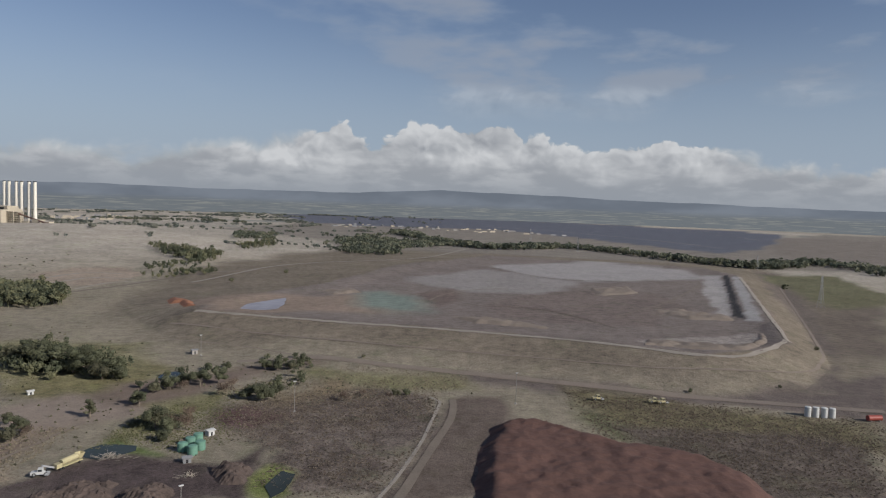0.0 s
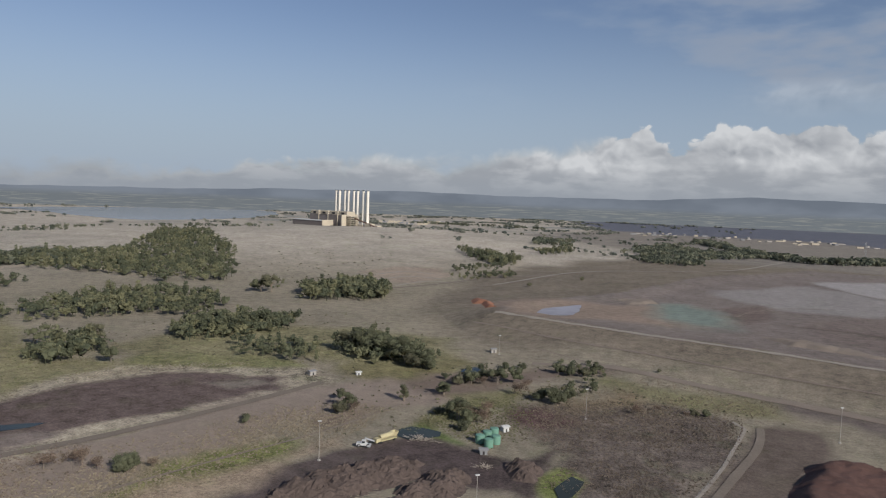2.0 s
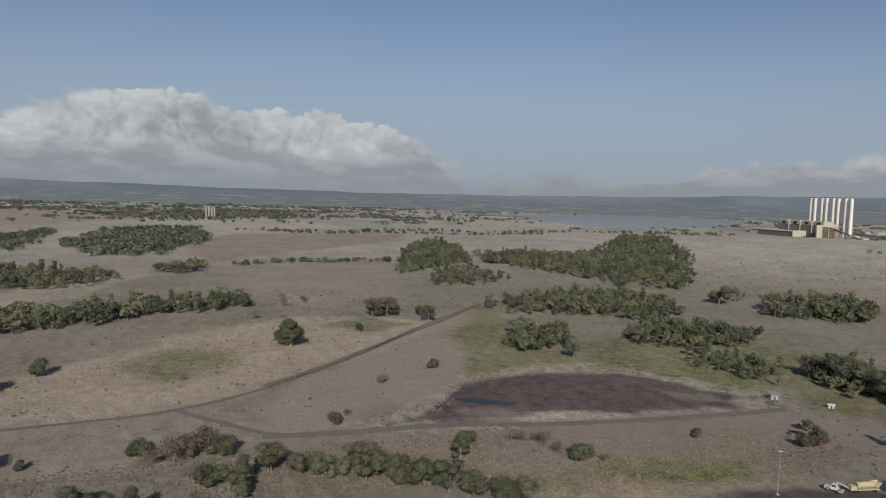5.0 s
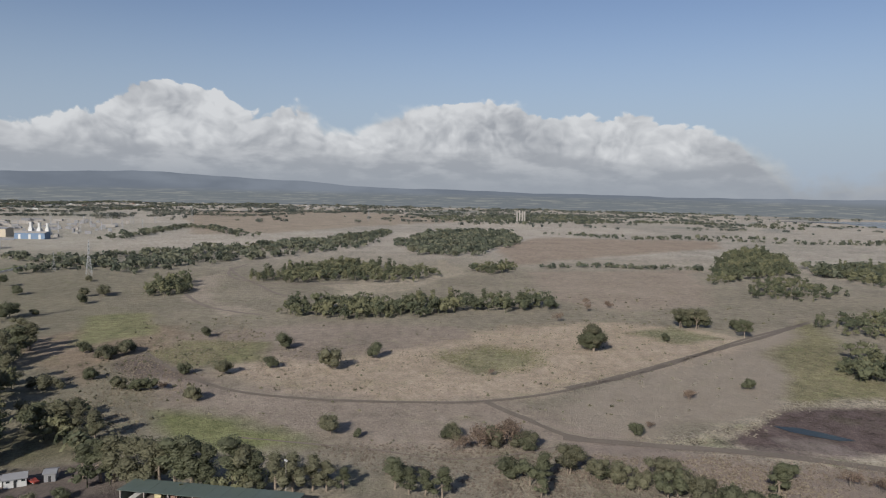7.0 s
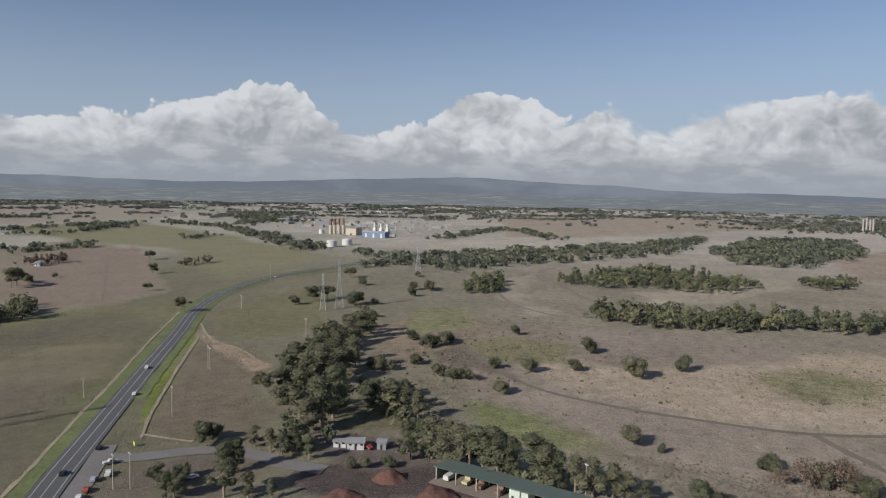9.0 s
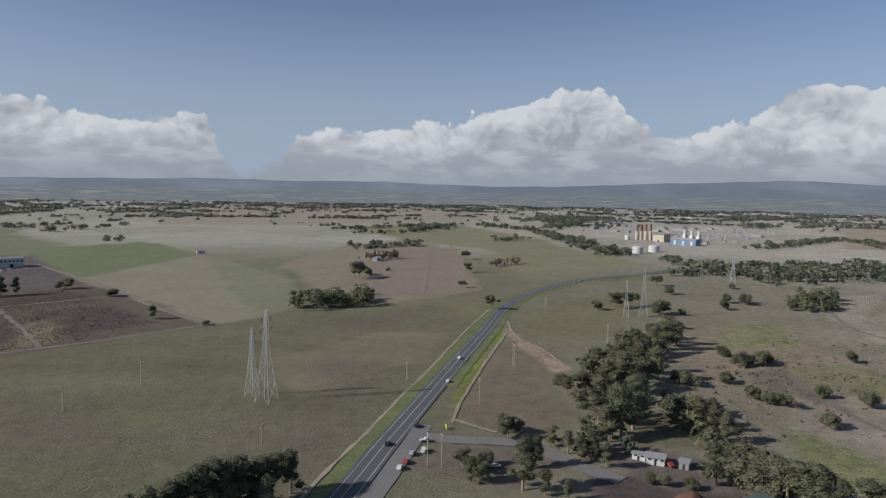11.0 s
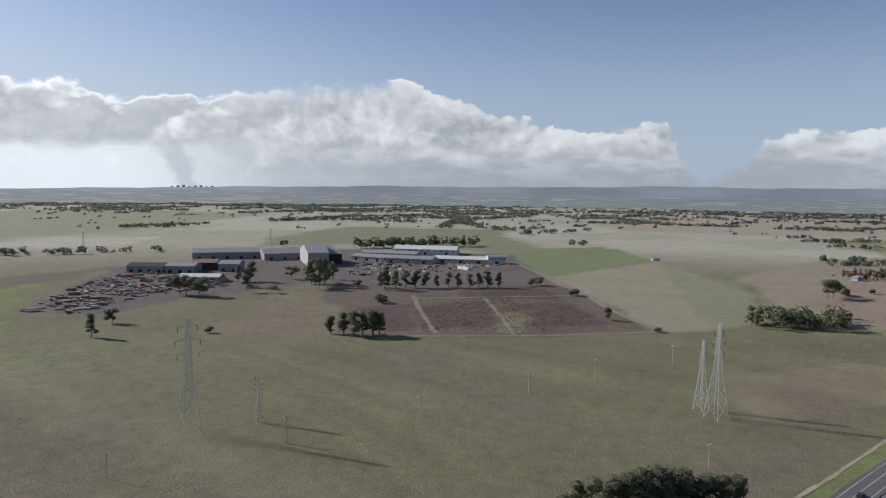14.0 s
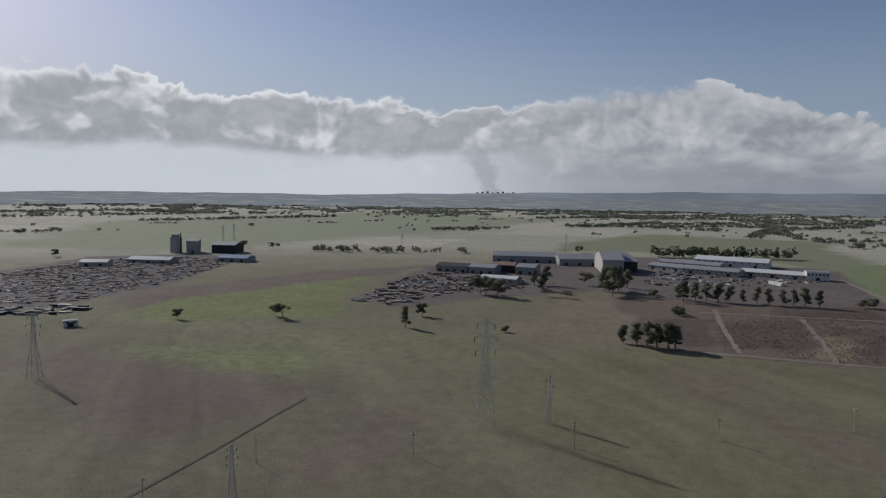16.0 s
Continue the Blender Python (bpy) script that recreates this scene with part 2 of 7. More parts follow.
GROUND = ground_material()
DISTANCE = backdrop_material()
ASPHALT = material("asphalt", (0.1, 0.098, 0.098), 0.8, spread=0.2, grain=2.0, patch=0.05)
VERGE = material("verge_grass", (0.13, 0.148, 0.06), 0.95, spread=0.5, grain=0.5, patch=0.05, bump=0.5)
DRY_STRIP = material("dry_grass_strip", (0.32, 0.265, 0.185), 0.95, spread=0.5, grain=0.5, patch=0.08, bump=0.6)
LINE_PAINT = material("road_paint", (0.55, 0.55, 0.53), 0.6, spread=0.2)
GRAVEL = material("gravel_track", (0.20, 0.165, 0.135), 0.95, spread=0.3, grain=1.2, patch=0.06, bump=0.4)
PALE_GRAVEL = material("pale_gravel", (0.27, 0.24, 0.205), 0.95, spread=0.3, grain=1.2, patch=0.06, bump=0.4)
DARK_TRACK = material("dark_earth_track", (0.168, 0.14, 0.113), 0.95, spread=0.3, grain=1.2, patch=0.06, bump=0.4)
LEAF = material("gum_leaves", (0.138, 0.134, 0.084), 0.7, spread=0.3, grain=0.25, patch=0.02, per_object=0.4, through_light=0.38, islands=0.45)
LEAF_DARK = material("dark_leaves", (0.11, 0.116, 0.069), 0.7, spread=0.3, grain=0.25, patch=0.02, per_object=0.4, through_light=0.38, islands=0.4)
LEAF_DRY = material("dry_twigs", (0.13, 0.095, 0.07), 0.85, spread=0.3, grain=0.4, patch=0.05, per_object=0.4, islands=0.7)
WOOD_LEAF = material("woodland_leaves", (0.134, 0.138, 0.086), 0.75, spread=0.3, grain=0.12, patch=0.03, through_light=0.35, islands=0.35, by_tree=True)
# leaves of far trees: haze put into the base colour, greyer and paler
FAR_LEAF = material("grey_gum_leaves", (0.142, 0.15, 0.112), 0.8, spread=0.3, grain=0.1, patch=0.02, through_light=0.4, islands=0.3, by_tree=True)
HAZE_LEAF = material("pale_gum_leaves", (0.18, 0.188, 0.165), 0.8, spread=0.3, grain=0.1, patch=0.02, through_light=0.5, islands=0.3, by_tree=True)
BARK = material("bark", (0.22, 0.18, 0.14), 0.9, spread=0.3, grain=2.0)
STEEL = material("galvanised_steel", (0.34, 0.345, 0.35), 0.6, metal=0.2, spread=0.15)
POLE_WOOD = material("grey_pole_timber", (0.33, 0.29, 0.24), 0.9, spread=0.2)
CONCRETE = material("concrete", (0.33, 0.31, 0.285), 0.85, spread=0.12, grain=0.5, patch=0.03)
CREAM = material("cream_wall", (0.42, 0.37, 0.29), 0.8, spread=0.1, grain=0.4, patch=0.03)
WHITE = material("white_paint", (0.50, 0.50, 0.485), 0.6, spread=0.06)
ROOF_GREY = material("grey_metal_roof", (0.24, 0.24, 0.245), 0.6, metal=0.1, spread=0.12, grain=0.5, patch=0.06)
ROOF_GREEN = material("green_metal_roof", (0.105, 0.135, 0.12), 0.5, spread=0.1, grain=0.5)
DARK = material("dark_opening", (0.03, 0.03, 0.032), 0.8, spread=0.1)
TANK_GREEN = material("green_poly_tank", (0.13, 0.25, 0.19), 0.5, spread=0.1)
RED = material("red_paint", (0.27, 0.06, 0.045), 0.5, spread=0.15)
YELLOW = material("yellow_paint", (0.42, 0.37, 0.22), 0.5, spread=0.2)
BLUE = material("blue_cladding", (0.13, 0.19, 0.28), 0.5, spread=0.1)
RUST = material("rust_brown_cladding", (0.19, 0.115, 0.088), 0.7, spread=0.15)
GLASS_DARK = material("dark_glass", (0.03, 0.035, 0.04), 0.15, spread=0.05, spec=0.6)
RUBBER = material("rubber", (0.025, 0.025, 0.025), 0.85, spread=0.1)
RED_EARTH = material("red_earth", (0.108, 0.06, 0.048), 0.95, spread=0.35, grain=0.5, patch=0.05, bump=0.8)
MULCH = material("dark_mulch", (0.078, 0.059, 0.051), 0.95, spread=0.5, grain=0.8, patch=0.1, bump=1.0)
ORANGE_MULCH = material("orange_mulch", (0.115, 0.06, 0.045), 0.95, spread=0.4, grain=0.8, patch=0.1, bump=1.0)
COAL = material("coal_face", (0.045, 0.05, 0.06), 0.9, spread=0.3, grain=0.05, patch=0.01)


def water_material(name, colour, rough=0.08, bend=1.33):
    mat = bpy.data.materials.new(name)
    mat.use_nodes = True
    n = Nodes(mat.node_tree)
    at = n.add("ShaderNodeNewGeometry").outputs["Position"]
    skin, out = n.add("ShaderNodeBsdfPrincipled"), n.add("ShaderNodeOutputMaterial")
    tone = n.span(n.noise(at, 0.05, 4), 0.3, 0.7, 0.8, 1.2)
    n.plug(n.vec("SCALE", colour, tone), skin.inputs["Base Color"]), n.plug(rough, skin.inputs["Roughness"])
    n.plug(bend, skin.inputs["IOR"])
    b = n.add("ShaderNodeBump")
    n.plug(0.03, b.inputs["Strength"]), n.plug(n.noise(at, 0.6, 3), b.inputs["Height"]), n.plug(0.02, b.inputs["Distance"])
    n.plug(b.outputs[0], skin.inputs["Normal"])
    n.plug(skin.outputs[0], out.inputs[0])
    return mat


# lake: pale base colour paints in the bright sky reflection, real mirroring nearly off
LAKE = water_material("lake_water", (0.30, 0.33, 0.37), 0.1, 1.08)
# settling pond: reflected sky put into the base colour, gloss lowered
SKY_POND = water_material("blue_pond_water", (0.25, 0.245, 0.275), 0.35, 1.12)
TEAL_POND = water_material("teal_pond_water", (0.115, 0.17, 0.145), 0.4)
DARK_POND = water_material("dark_pond_water", (0.035, 0.042, 0.036), 0.12, 1.18)

# ---- the lie of the land ----
DAM_HEIGHT = 12.0
DAM_FOOT = [(-206.0, 522.0), (-89.0, 455.0), (26.0, 427.0), (109.0, 404.0), (165.0, 402.0), (228.0, 427.0), (283.0, 494.0), (332.0, 611.0), (575.0, 1206.0), (695.0, 1584.0), (137.0, 1965.0), (-186.0, 1584.0), (-369.0, 933.0), (-318.0, 655.0)]
DAM_CREST = [(-211.0, 589.0), (-101.0, 558.0), (9.0, 535.0), (112.0, 503.0), (183.0, 470.0), (228.0, 488.0), (268.0, 531.0), (287.0, 579.0), (464.0, 1085.0), (450.0, 1204.0), (95.0, 1339.0), (-72.0, 1060.0), (-143.0, 784.0), (-215.0, 651.0)]


def edge_dist(px, py, poly):
    """Distance to a polygon's outline, negative inside."""
    d = np.full(px.shape, 1e18)
    inside = np.zeros(px.shape, bool)
    for (ax, ay), (bx, by) in zip(poly, poly[1:] + poly[:1]):
        ex, ey = bx - ax, by - ay
        u = np.clip(((px - ax) * ex + (py - ay) * ey) / (ex * ex + ey * ey + 1e-9), 0, 1)
        d = np.minimum(d, (px - ax - u * ex) ** 2 + (py - ay - u * ey) ** 2)
        if abs(ey) > 1e-9:
            inside ^= ((ay > py) != (by > py)) & (px < ex * (py - ay) / ey + ax)
    d = np.sqrt(d)
    return np.where(inside, -d, d)


def height(x, y):
    """The lie of the land: a dam with its pond, the hill by the power station."""
    x, y = np.atleast_1d(np.asarray(x, float)), np.atleast_1d(np.asarray(y, float))
    z = np.zeros(x.shape)
    near = (x > -700) & (x < 900) & (y > 200) & (y < 2200)
    if near.any():
        outer, inner = edge_dist(x[near], y[near], DAM_FOOT), edge_dist(x[near], y[near], DAM_CREST)
        rise = DAM_HEIGHT * np.clip(-outer, 0, None) / (np.clip(-outer, 0, None) + np.clip(inner, 0, None) + 1e-6)
        z[near] += rise - 2.5 * np.clip((-inner - 6) / 30, 0, 1)
    along, across = x * -0.546 + y * 0.838, x * 0.838 + y * 0.546
    z += 30 * np.exp(-((along - 1850) / 480) ** 2 - ((across - 60) / 620) ** 2)
    return z


def land(x, y):
    return float(height(x, y)[0])


def wobble(x, y, size, seed=0):
    """Smooth wandering numbers in about -1..1."""
    total = 0.0
    for fine, weight in ((3.2, 1.0), (1.45, 0.5)):
        u, v = np.asarray(x, float) / (size * fine) + 17.3 * seed, np.asarray(y, float) / (size * fine) + 9.1 * seed
        i, j = np.floor(u), np.floor(v)
        p, q = u - i, v - j
        p, q = p * p * (3 - 2 * p), q * q * (3 - 2 * q)

        def spot(a, b):
            h = np.sin(a * 127.1 + b * 311.7 + seed * 74.7) * 43758.5453
            return 2 * (h - np.floor(h)) - 1

        total = total + weight * ((spot(i, j) * (1 - p) + spot(i + 1, j) * p) * (1 - q) + (spot(i, j + 1) * (1 - p) + spot(i + 1, j + 1) * p) * q)
    return total


# The cover of the ground, area by area: colour, softness of the edge in metres, mottling.
AREAS = []


def area(colour, soft, mottle, outline):
    AREAS.append((colour, soft, mottle, outline))


DRY = (0.20, 0.177, 0.128)
STRAW = (0.27, 0.215, 0.15)
GREEN = (0.125, 0.135, 0.06)
LUSH = (0.12, 0.16, 0.045)
OLIVE = (0.155, 0.145, 0.08)
BROWN = (0.135, 0.105, 0.08)
SCRUB = (0.118, 0.098, 0.08)
BLACK = (0.085, 0.068, 0.06)
ASH = (0.15, 0.128, 0.11)
PALE_ASH = (0.25, 0.236, 0.218)
TAN = (0.2, 0.158, 0.12)
EARTH = (0.145, 0.115, 0.09)

# ash dam and the ground about it
area((0.122, 0.102, 0.08), 25, 0.4, [(543, 1109), (618, 959), (243, 369), (219, 398), (256, 433), (309, 519)])
area((0.152, 0.129, 0.095), 40, 0.45, DAM_FOOT)
area(ASH, 6, 0.35, DAM_CREST)
area(PALE_ASH, 14, 0.25, [(81, 1138), (279, 1281), (427, 1153), (369, 1006), (207, 945), (111, 989)])
area((0.205, 0.19, 0.172), 16, 0.25, [(-40, 927), (68, 1075), (172, 921), (116, 792), (38, 782), (-29, 834)])
area((0.14, 0.115, 0.098), 12, 0.4, [(47, 729), (155, 828), (257, 827), (252, 714), (183, 601), (99, 599), (47, 635)])
area((0.12, 0.095, 0.08), 8, 0.4, [(-26, 757), (12, 806), (20, 723), (0, 659), (-22, 655)])
area(TAN, 12, 0.3, [(-255, 644), (-219, 699), (-129, 709), (-52, 774), (-6, 677), (-40, 602), (-111, 612), (-173, 584)])
area((0.15, 0.18, 0.15), 20, 0.3, [(-97, 753), (-58, 778), (-16, 686), (-15, 629), (-46, 623), (-76, 657)])
area((0.26, 0.245, 0.225), 5, 0.25, [(407, 1081), (439, 1090), (283, 664), (267, 663), (320, 843)])
area((0.035, 0.034, 0.034), 2, 0.2, [(438, 1080), (446, 1075), (285, 644), (282, 664)])
area((0.27, 0.26, 0.24), 3, 0.25, [(442, 1055), (449, 1039), (293, 623), (282, 633)])
area((0.11, 0.095, 0.085), 4, 0.3, [(281, 609), (299, 623), (269, 533), (246, 507), (236, 509)])
area((0.235, 0.21, 0.18), 4, 0.5, [(153, 528), (258, 569), (250, 536), (213, 495), (154, 505)])
area((0.125, 0.105, 0.086), 8, 0.35, [(577, 1289), (613, 1264), (405, 748), (309, 519), (256, 433), (219, 410), (155, 394), (248, 452), (289, 507), (340, 635)])
area((0.12, 0.10, 0.085), 10, 0.35, [(-84, 469), (26, 438), (111, 413), (165, 402), (248, 425), (317, 485), (243, 369), (184, 386), (108, 400), (26, 424)])
area((0.115, 0.11, 0.064), 14, 0.5, [(561, 1230), (711, 1246), (641, 994), (541, 838), (459, 799), (484, 955)])
area(OLIVE, 14, 0.5, [(-80, 447), (15, 428), (21, 405), (-45, 397), (-85, 432)])
area((0.128, 0.112, 0.064), 12, 0.6, [(76, 411), (238, 362), (211, 319), (144, 328), (81, 352)])
area((0.11, 0.11, 0.06), 10, 0.6, [(74, 382), (93, 368), (101, 332), (90, 319), (73, 331), (67, 355)])
area((0.095, 0.078, 0.062), 8, 0.7, [(92, 340), (179, 344), (216, 327), (177, 265), (134, 262), (110, 310)])
area((0.112, 0.09, 0.072), 6, 0.4, [(5, 385), (36, 392), (36, 348), (25, 321), (17, 253), (-19, 250), (-7, 299)])
area(SCRUB, 9, 0.8, [(-116, 355), (-81, 381), (-45, 397), (-2, 390), (0, 348), (-21, 256), (-52, 248), (-71, 257), (-67, 294), (-90, 306), (-110, 328)])
area((0.095, 0.062, 0.055), 6, 0.6, [(-119, 345), (-101, 362), (-79, 345), (-87, 322), (-106, 324)])
area((0.17, 0.135, 0.085), 8, 0.6, [(-96, 379), (-60, 414), (-45, 397), (-66, 369), (-88, 358)])
area((0.15, 0.135, 0.07), 10, 0.6, [(-240, 373), (-248, 417), (-199, 447), (-161, 436), (-173, 381), (-205, 366)])
area(EARTH, 10, 0.3, [(-221, 344), (-182, 380), (-142, 432), (-92, 470), (-82, 455), (-118, 400), (-149, 342), (-171, 306), (-183, 283)])
area(OLIVE, 8, 0.6, [(-152, 308), (-148, 352), (-121, 388), (-111, 356), (-132, 302), (-150, 290)])
area(BLACK, 5, 0.5, [(-168, 180), (-176, 212), (-165, 237), (-153, 275), (-127, 289), (-108, 268), (-107, 245)])
area((0.07, 0.055, 0.05), 5, 0.6, [(-149, 265), (-135, 282), (-113, 282), (-85, 273), (-76, 300), (-73, 263), (-72, 246), (-143, 241)])
area((0.1, 0.125, 0.045), 4, 0.6, [(-150, 290), (-144, 301), (-126, 295), (-117, 286), (-127, 285), (-142, 282)])
area((0.15, 0.165, 0.06), 4, 0.7, [(-73, 263), (-67, 276), (-54, 270), (-58, 247), (-66, 247)])
# drained wetland, its pale rim and the flats round it
area((0.255, 0.225, 0.165), 7, 0.9, [(-294, 103), (-311, 151), (-361, 221), (-372, 283), (-350, 336), (-293, 368), (-253, 370), (-227, 345), (-263, 201), (-273, 133), (-281, 104)])
area((0.1, 0.077, 0.066), 5, 0.7, [(-296, 128), (-301, 154), (-317, 175), (-341, 198), (-347, 231), (-347, 265), (-323, 310), (-254, 341), (-242, 315), (-264, 254), (-281, 194), (-289, 149)])
area((0.15, 0.125, 0.105), 4, 0.5, [(-301, 175), (-299, 196), (-277, 212), (-277, 198), (-287, 179)])
area((0.14, 0.115, 0.095), 4, 0.5, [(-292, 153), (-288, 173), (-274, 196), (-276, 178), (-282, 159)])
area((0.15, 0.13, 0.105), 3, 0.5, [(-286, 303), (-260, 326), (-249, 323), (-265, 301)])
area((0.155, 0.152, 0.075), 8, 0.7, [(-355, 309), (-382, 366), (-274, 381), (-255, 367), (-299, 339)])
area((0.245, 0.21, 0.158), 10, 0.15, [(-371, 97), (-428, 172), (-601, 373), (-524, 342), (-391, 239), (-323, 172), (-302, 122), (-300, 90), (-306, 80)])
area((0.17, 0.155, 0.088), 12, 0.6, [(-601, 373), (-515, 354), (-403, 277), (-375, 326), (-353, 306), (-359, 223), (-394, 237)])
area((0.165, 0.152, 0.085), 18, 0.7, [(-398, 345), (-394, 445), (-310, 493), (-223, 498), (-191, 411), (-250, 385), (-315, 357)])
area((0.215, 0.178, 0.14), 10, 0.2, [(-309, 81), (-276, 135), (-258, 211), (-237, 318), (-197, 365), (-152, 343), (-197, 266), (-218, 167), (-250, 101), (-277, 72)])
area((0.145, 0.15, 0.06), 9, 0.7, [(-207, 162), (-210, 203), (-185, 251), (-176, 239), (-186, 193), (-193, 158)])
area(STRAW, 8, 0.6, [(-200, 154), (-185, 211), (-169, 263), (-161, 256), (-173, 198), (-185, 162)])
area((0.25, 0.205, 0.155), 8, 0.4, [(-526, 875), (-520, 980), (-450, 989), (-396, 908), (-402, 806), (-453, 796)])
# grassland within the long track
area((0.31, 0.255, 0.185), 14, 0.4, [(-418, -103), (-528, -58), (-511, 28), (-569, 97), (-586, 190), (-541, 260), (-509, 272), (-430, 178), (-378, 98), (-359, 50), (-358, -4), (-371, -52)])
area((0.215, 0.18, 0.138), 14, 0.4, [(-504, -160), (-569, -62), (-567, 50), (-512, 58), (-465, 3), (-440, -48)])
area((0.165, 0.155, 0.085), 9, 0.6, [(-460, -159), (-504, -152), (-497, -86), (-440, -76), (-424, -125), (-438, -149)])
area((0.18, 0.168, 0.098), 12, 0.7, [(-457, 21), (-493, 68), (-476, 114), (-429, 96), (-408, 50)])
area((0.16, 0.155, 0.09), 8, 0.6, [(-538, 189), (-563, 236), (-519, 259), (-494, 212)])
area((0.235, 0.197, 0.15), 14, 0.35, [(-438, -166), (-399, -95), (-352, 2), (-352, 50), (-305, 80), (-292, 2), (-314, -65), (-347, -116)])
area((0.15, 0.155, 0.07), 10, 0.6, [(-338, -113), (-314, -65), (-292, -32), (-296, -66), (-314, -100)])
area((0.20, 0.16, 0.11), 12, 0.6, [(-501, -252), (-591, -215), (-524, -150), (-452, -179), (-387, -168), (-436, -220)])
area((0.17, 0.165, 0.085), 10, 0.6, [(-589, -264), (-605, -215), (-523, -182), (-493, -214)])
area((0.25, 0.21, 0.155), 18, 0.4, [(-3036, -886), (-3742, -295), (-2648, 331), (-2139, -99), (-1739, -275), (-1617, -460)])
area((0.24, 0.195, 0.145), 16, 0.4, [(-1364, 206), (-1747, 379), (-1673, 806), (-1449, 712), (-1212, 367), (-1045, 176)])
area((0.24, 0.2, 0.15), 16, 0.35, [(-971, 188), (-1004, 460), (-686, 322), (-615, 209), (-712, 169)])
area((0.27, 0.235, 0.17), 8, 0.4, [(-797, -75), (-888, 32), (-1116, 77), (-961, 106), (-760, 15), (-713, -55)])
area((0.25, 0.215, 0.16), 7, 0.4, [(-949, -216), (-819, -207), (-688, -173), (-610, -117), (-596, -144), (-693, -205), (-834, -233)])
area((0.14, 0.115, 0.093), 6, 0.4, [(-426, -170), (-471, -167), (-444, -151), (-404, -109), (-372, -81), (-383, -103), (-404, -138), (-407, -154)])
# yard by the shed
area((0.075, 0.06, 0.052), 5, 0.5, [(-227, -144), (-241, -126), (-249, -100), (-242, -44), (-203, -133)])
area((0.12, 0.10, 0.082), 6, 0.4, [(-261, -159), (-270, -114), (-259, -94), (-238, -125), (-244, -149)])
area((0.125, 0.115, 0.07), 8, 0.6, [(-301, -170), (-345, -146), (-285, -126), (-265, -150)])
area((0.135, 0.115, 0.085), 6, 0.4, [(-175, -198), (-190, -202), (-223, -195), (-233, -174), (-222, -156), (-202, -162), (-192, -159)])
# highway verges and the paddocks beyond
area((0.125, 0.125, 0.065), 10, 0.4, [(-335, -460), (-490, -440), (-818, -500), (-813, -445), (-654, -497), (-460, -407), (-307, -309), (-181, -234), (-163, -226)])
area((0.14, 0.165, 0.04), 3, 0.6, [(-191, -239), (-268, -286), (-367, -355), (-458, -411), (-450, -399), (-308, -306), (-220, -251), (-166, -220), (-163, -226)])
area((0.14, 0.165, 0.04), 3, 0.6, [(-230, -229), (-259, -260), (-334, -314), (-427, -367), (-411, -351), (-288, -267), (-242, -238)])
area((0.15, 0.125, 0.085), 8, 0.4, [(-234, -228), (-297, -275), (-397, -336), (-392, -303), (-363, -255), (-309, -224), (-289, -196), (-247, -191), (-236, -207)])
area((0.29, 0.225, 0.15), 4, 0.5, [(-445, -382), (-398, -333), (-380, -289), (-350, -249), (-341, -252), (-363, -289), (-402, -346)])
area((0.145, 0.135, 0.075), 9, 0.4, [(-471, -387), (-644, -422), (-631, -359), (-470, -282), (-414, -300), (-418, -338)])
area(OLIVE, 8, 0.5, [(-414, -567), (-459, -500), (-502, -451), (-417, -386), (-292, -402)])
area((0.19, 0.172, 0.118), 14, 0.3, [(-252, -922), (-447, -899), (-458, -758), (-333, -539), (-246, -514), (-249, -723)])
area((0.138, 0.148, 0.085), 12, 0.3, [(-301, -1175), (-523, -1312), (-468, -1023), (-489, -926), (-322, -937), (-258, -942)])
area((0.145, 0.148, 0.09), 10, 0.3, [(-343, -859), (-478, -905), (-488, -779), (-404, -720), (-339, -741)])
area((0.2, 0.175, 0.125), 12, 0.3, [(-528, -874), (-815, -1097), (-1087, -1175), (-640, -640), (-554, -529), (-429, -521), (-384, -591)])
area((0.19, 0.145, 0.105), 6, 0.3, [(-846, -914), (-939, -942), (-683, -654), (-546, -553), (-482, -518), (-650, -695)])
area((0.135, 0.155, 0.08), 5, 0.3, [(-232, -1015), (-243, -854), (-490, -1060), (-498, -1335), (-298, -1300)])
area((0.205, 0.188, 0.13), 4, 0.3, [(-243, -854), (-490, -1060), (-438, -711), (-291, -517), (-242, -517), (-240, -638)])
area((0.175, 0.175, 0.112), 6, 0.3, [(-490, -1060), (-438, -711), (-369, -577), (-329, -544), (-298, -520), (-317, -609)])
area((0.2, 0.172, 0.122), 6, 0.35, [(-547, -826), (-770, -1030), (-907, -962), (-746, -717), (-553, -509), (-471, -514), (-463, -587), (-454, -672)])
area((0.128, 0.122, 0.07), 30, 0.4, [(63, -495), (-55, -519), (-232, -507), (-481, -501), (-446, -412), (-280, -288), (-165, -217), (-127, -206), (37, -277)])
area((0.165, 0.145, 0.09), 10, 0.3, [(-216, -383), (-329, -411), (-372, -374), (-293, -322), (-197, -311)])
area((0.108, 0.087, 0.066), 10, 0.6, [(91, -728), (-57, -813), (-243, -891), (-249, -723), (-242, -516), (-139, -507), (-50, -510), (66, -520)])
area((0.083, 0.064, 0.054), 5, 0.7, [(-61, -646), (-135, -680), (-122, -549), (-55, -540)])
area((0.083, 0.064, 0.054), 5, 0.7, [(-152, -656), (-213, -652), (-216, -553), (-129, -539)])
area((0.15, 0.135, 0.085), 9, 0.6, [(-127, -616), (-168, -616), (-141, -517), (-107, -519)])
area((0.083, 0.064, 0.054), 5, 0.7, [(-9, -645), (-55, -658), (-50, -531), (-22, -532)])
area((0.083, 0.064, 0.054), 5, 0.7, [(-121, -758), (-214, -784), (-213, -692), (-116, -695)])
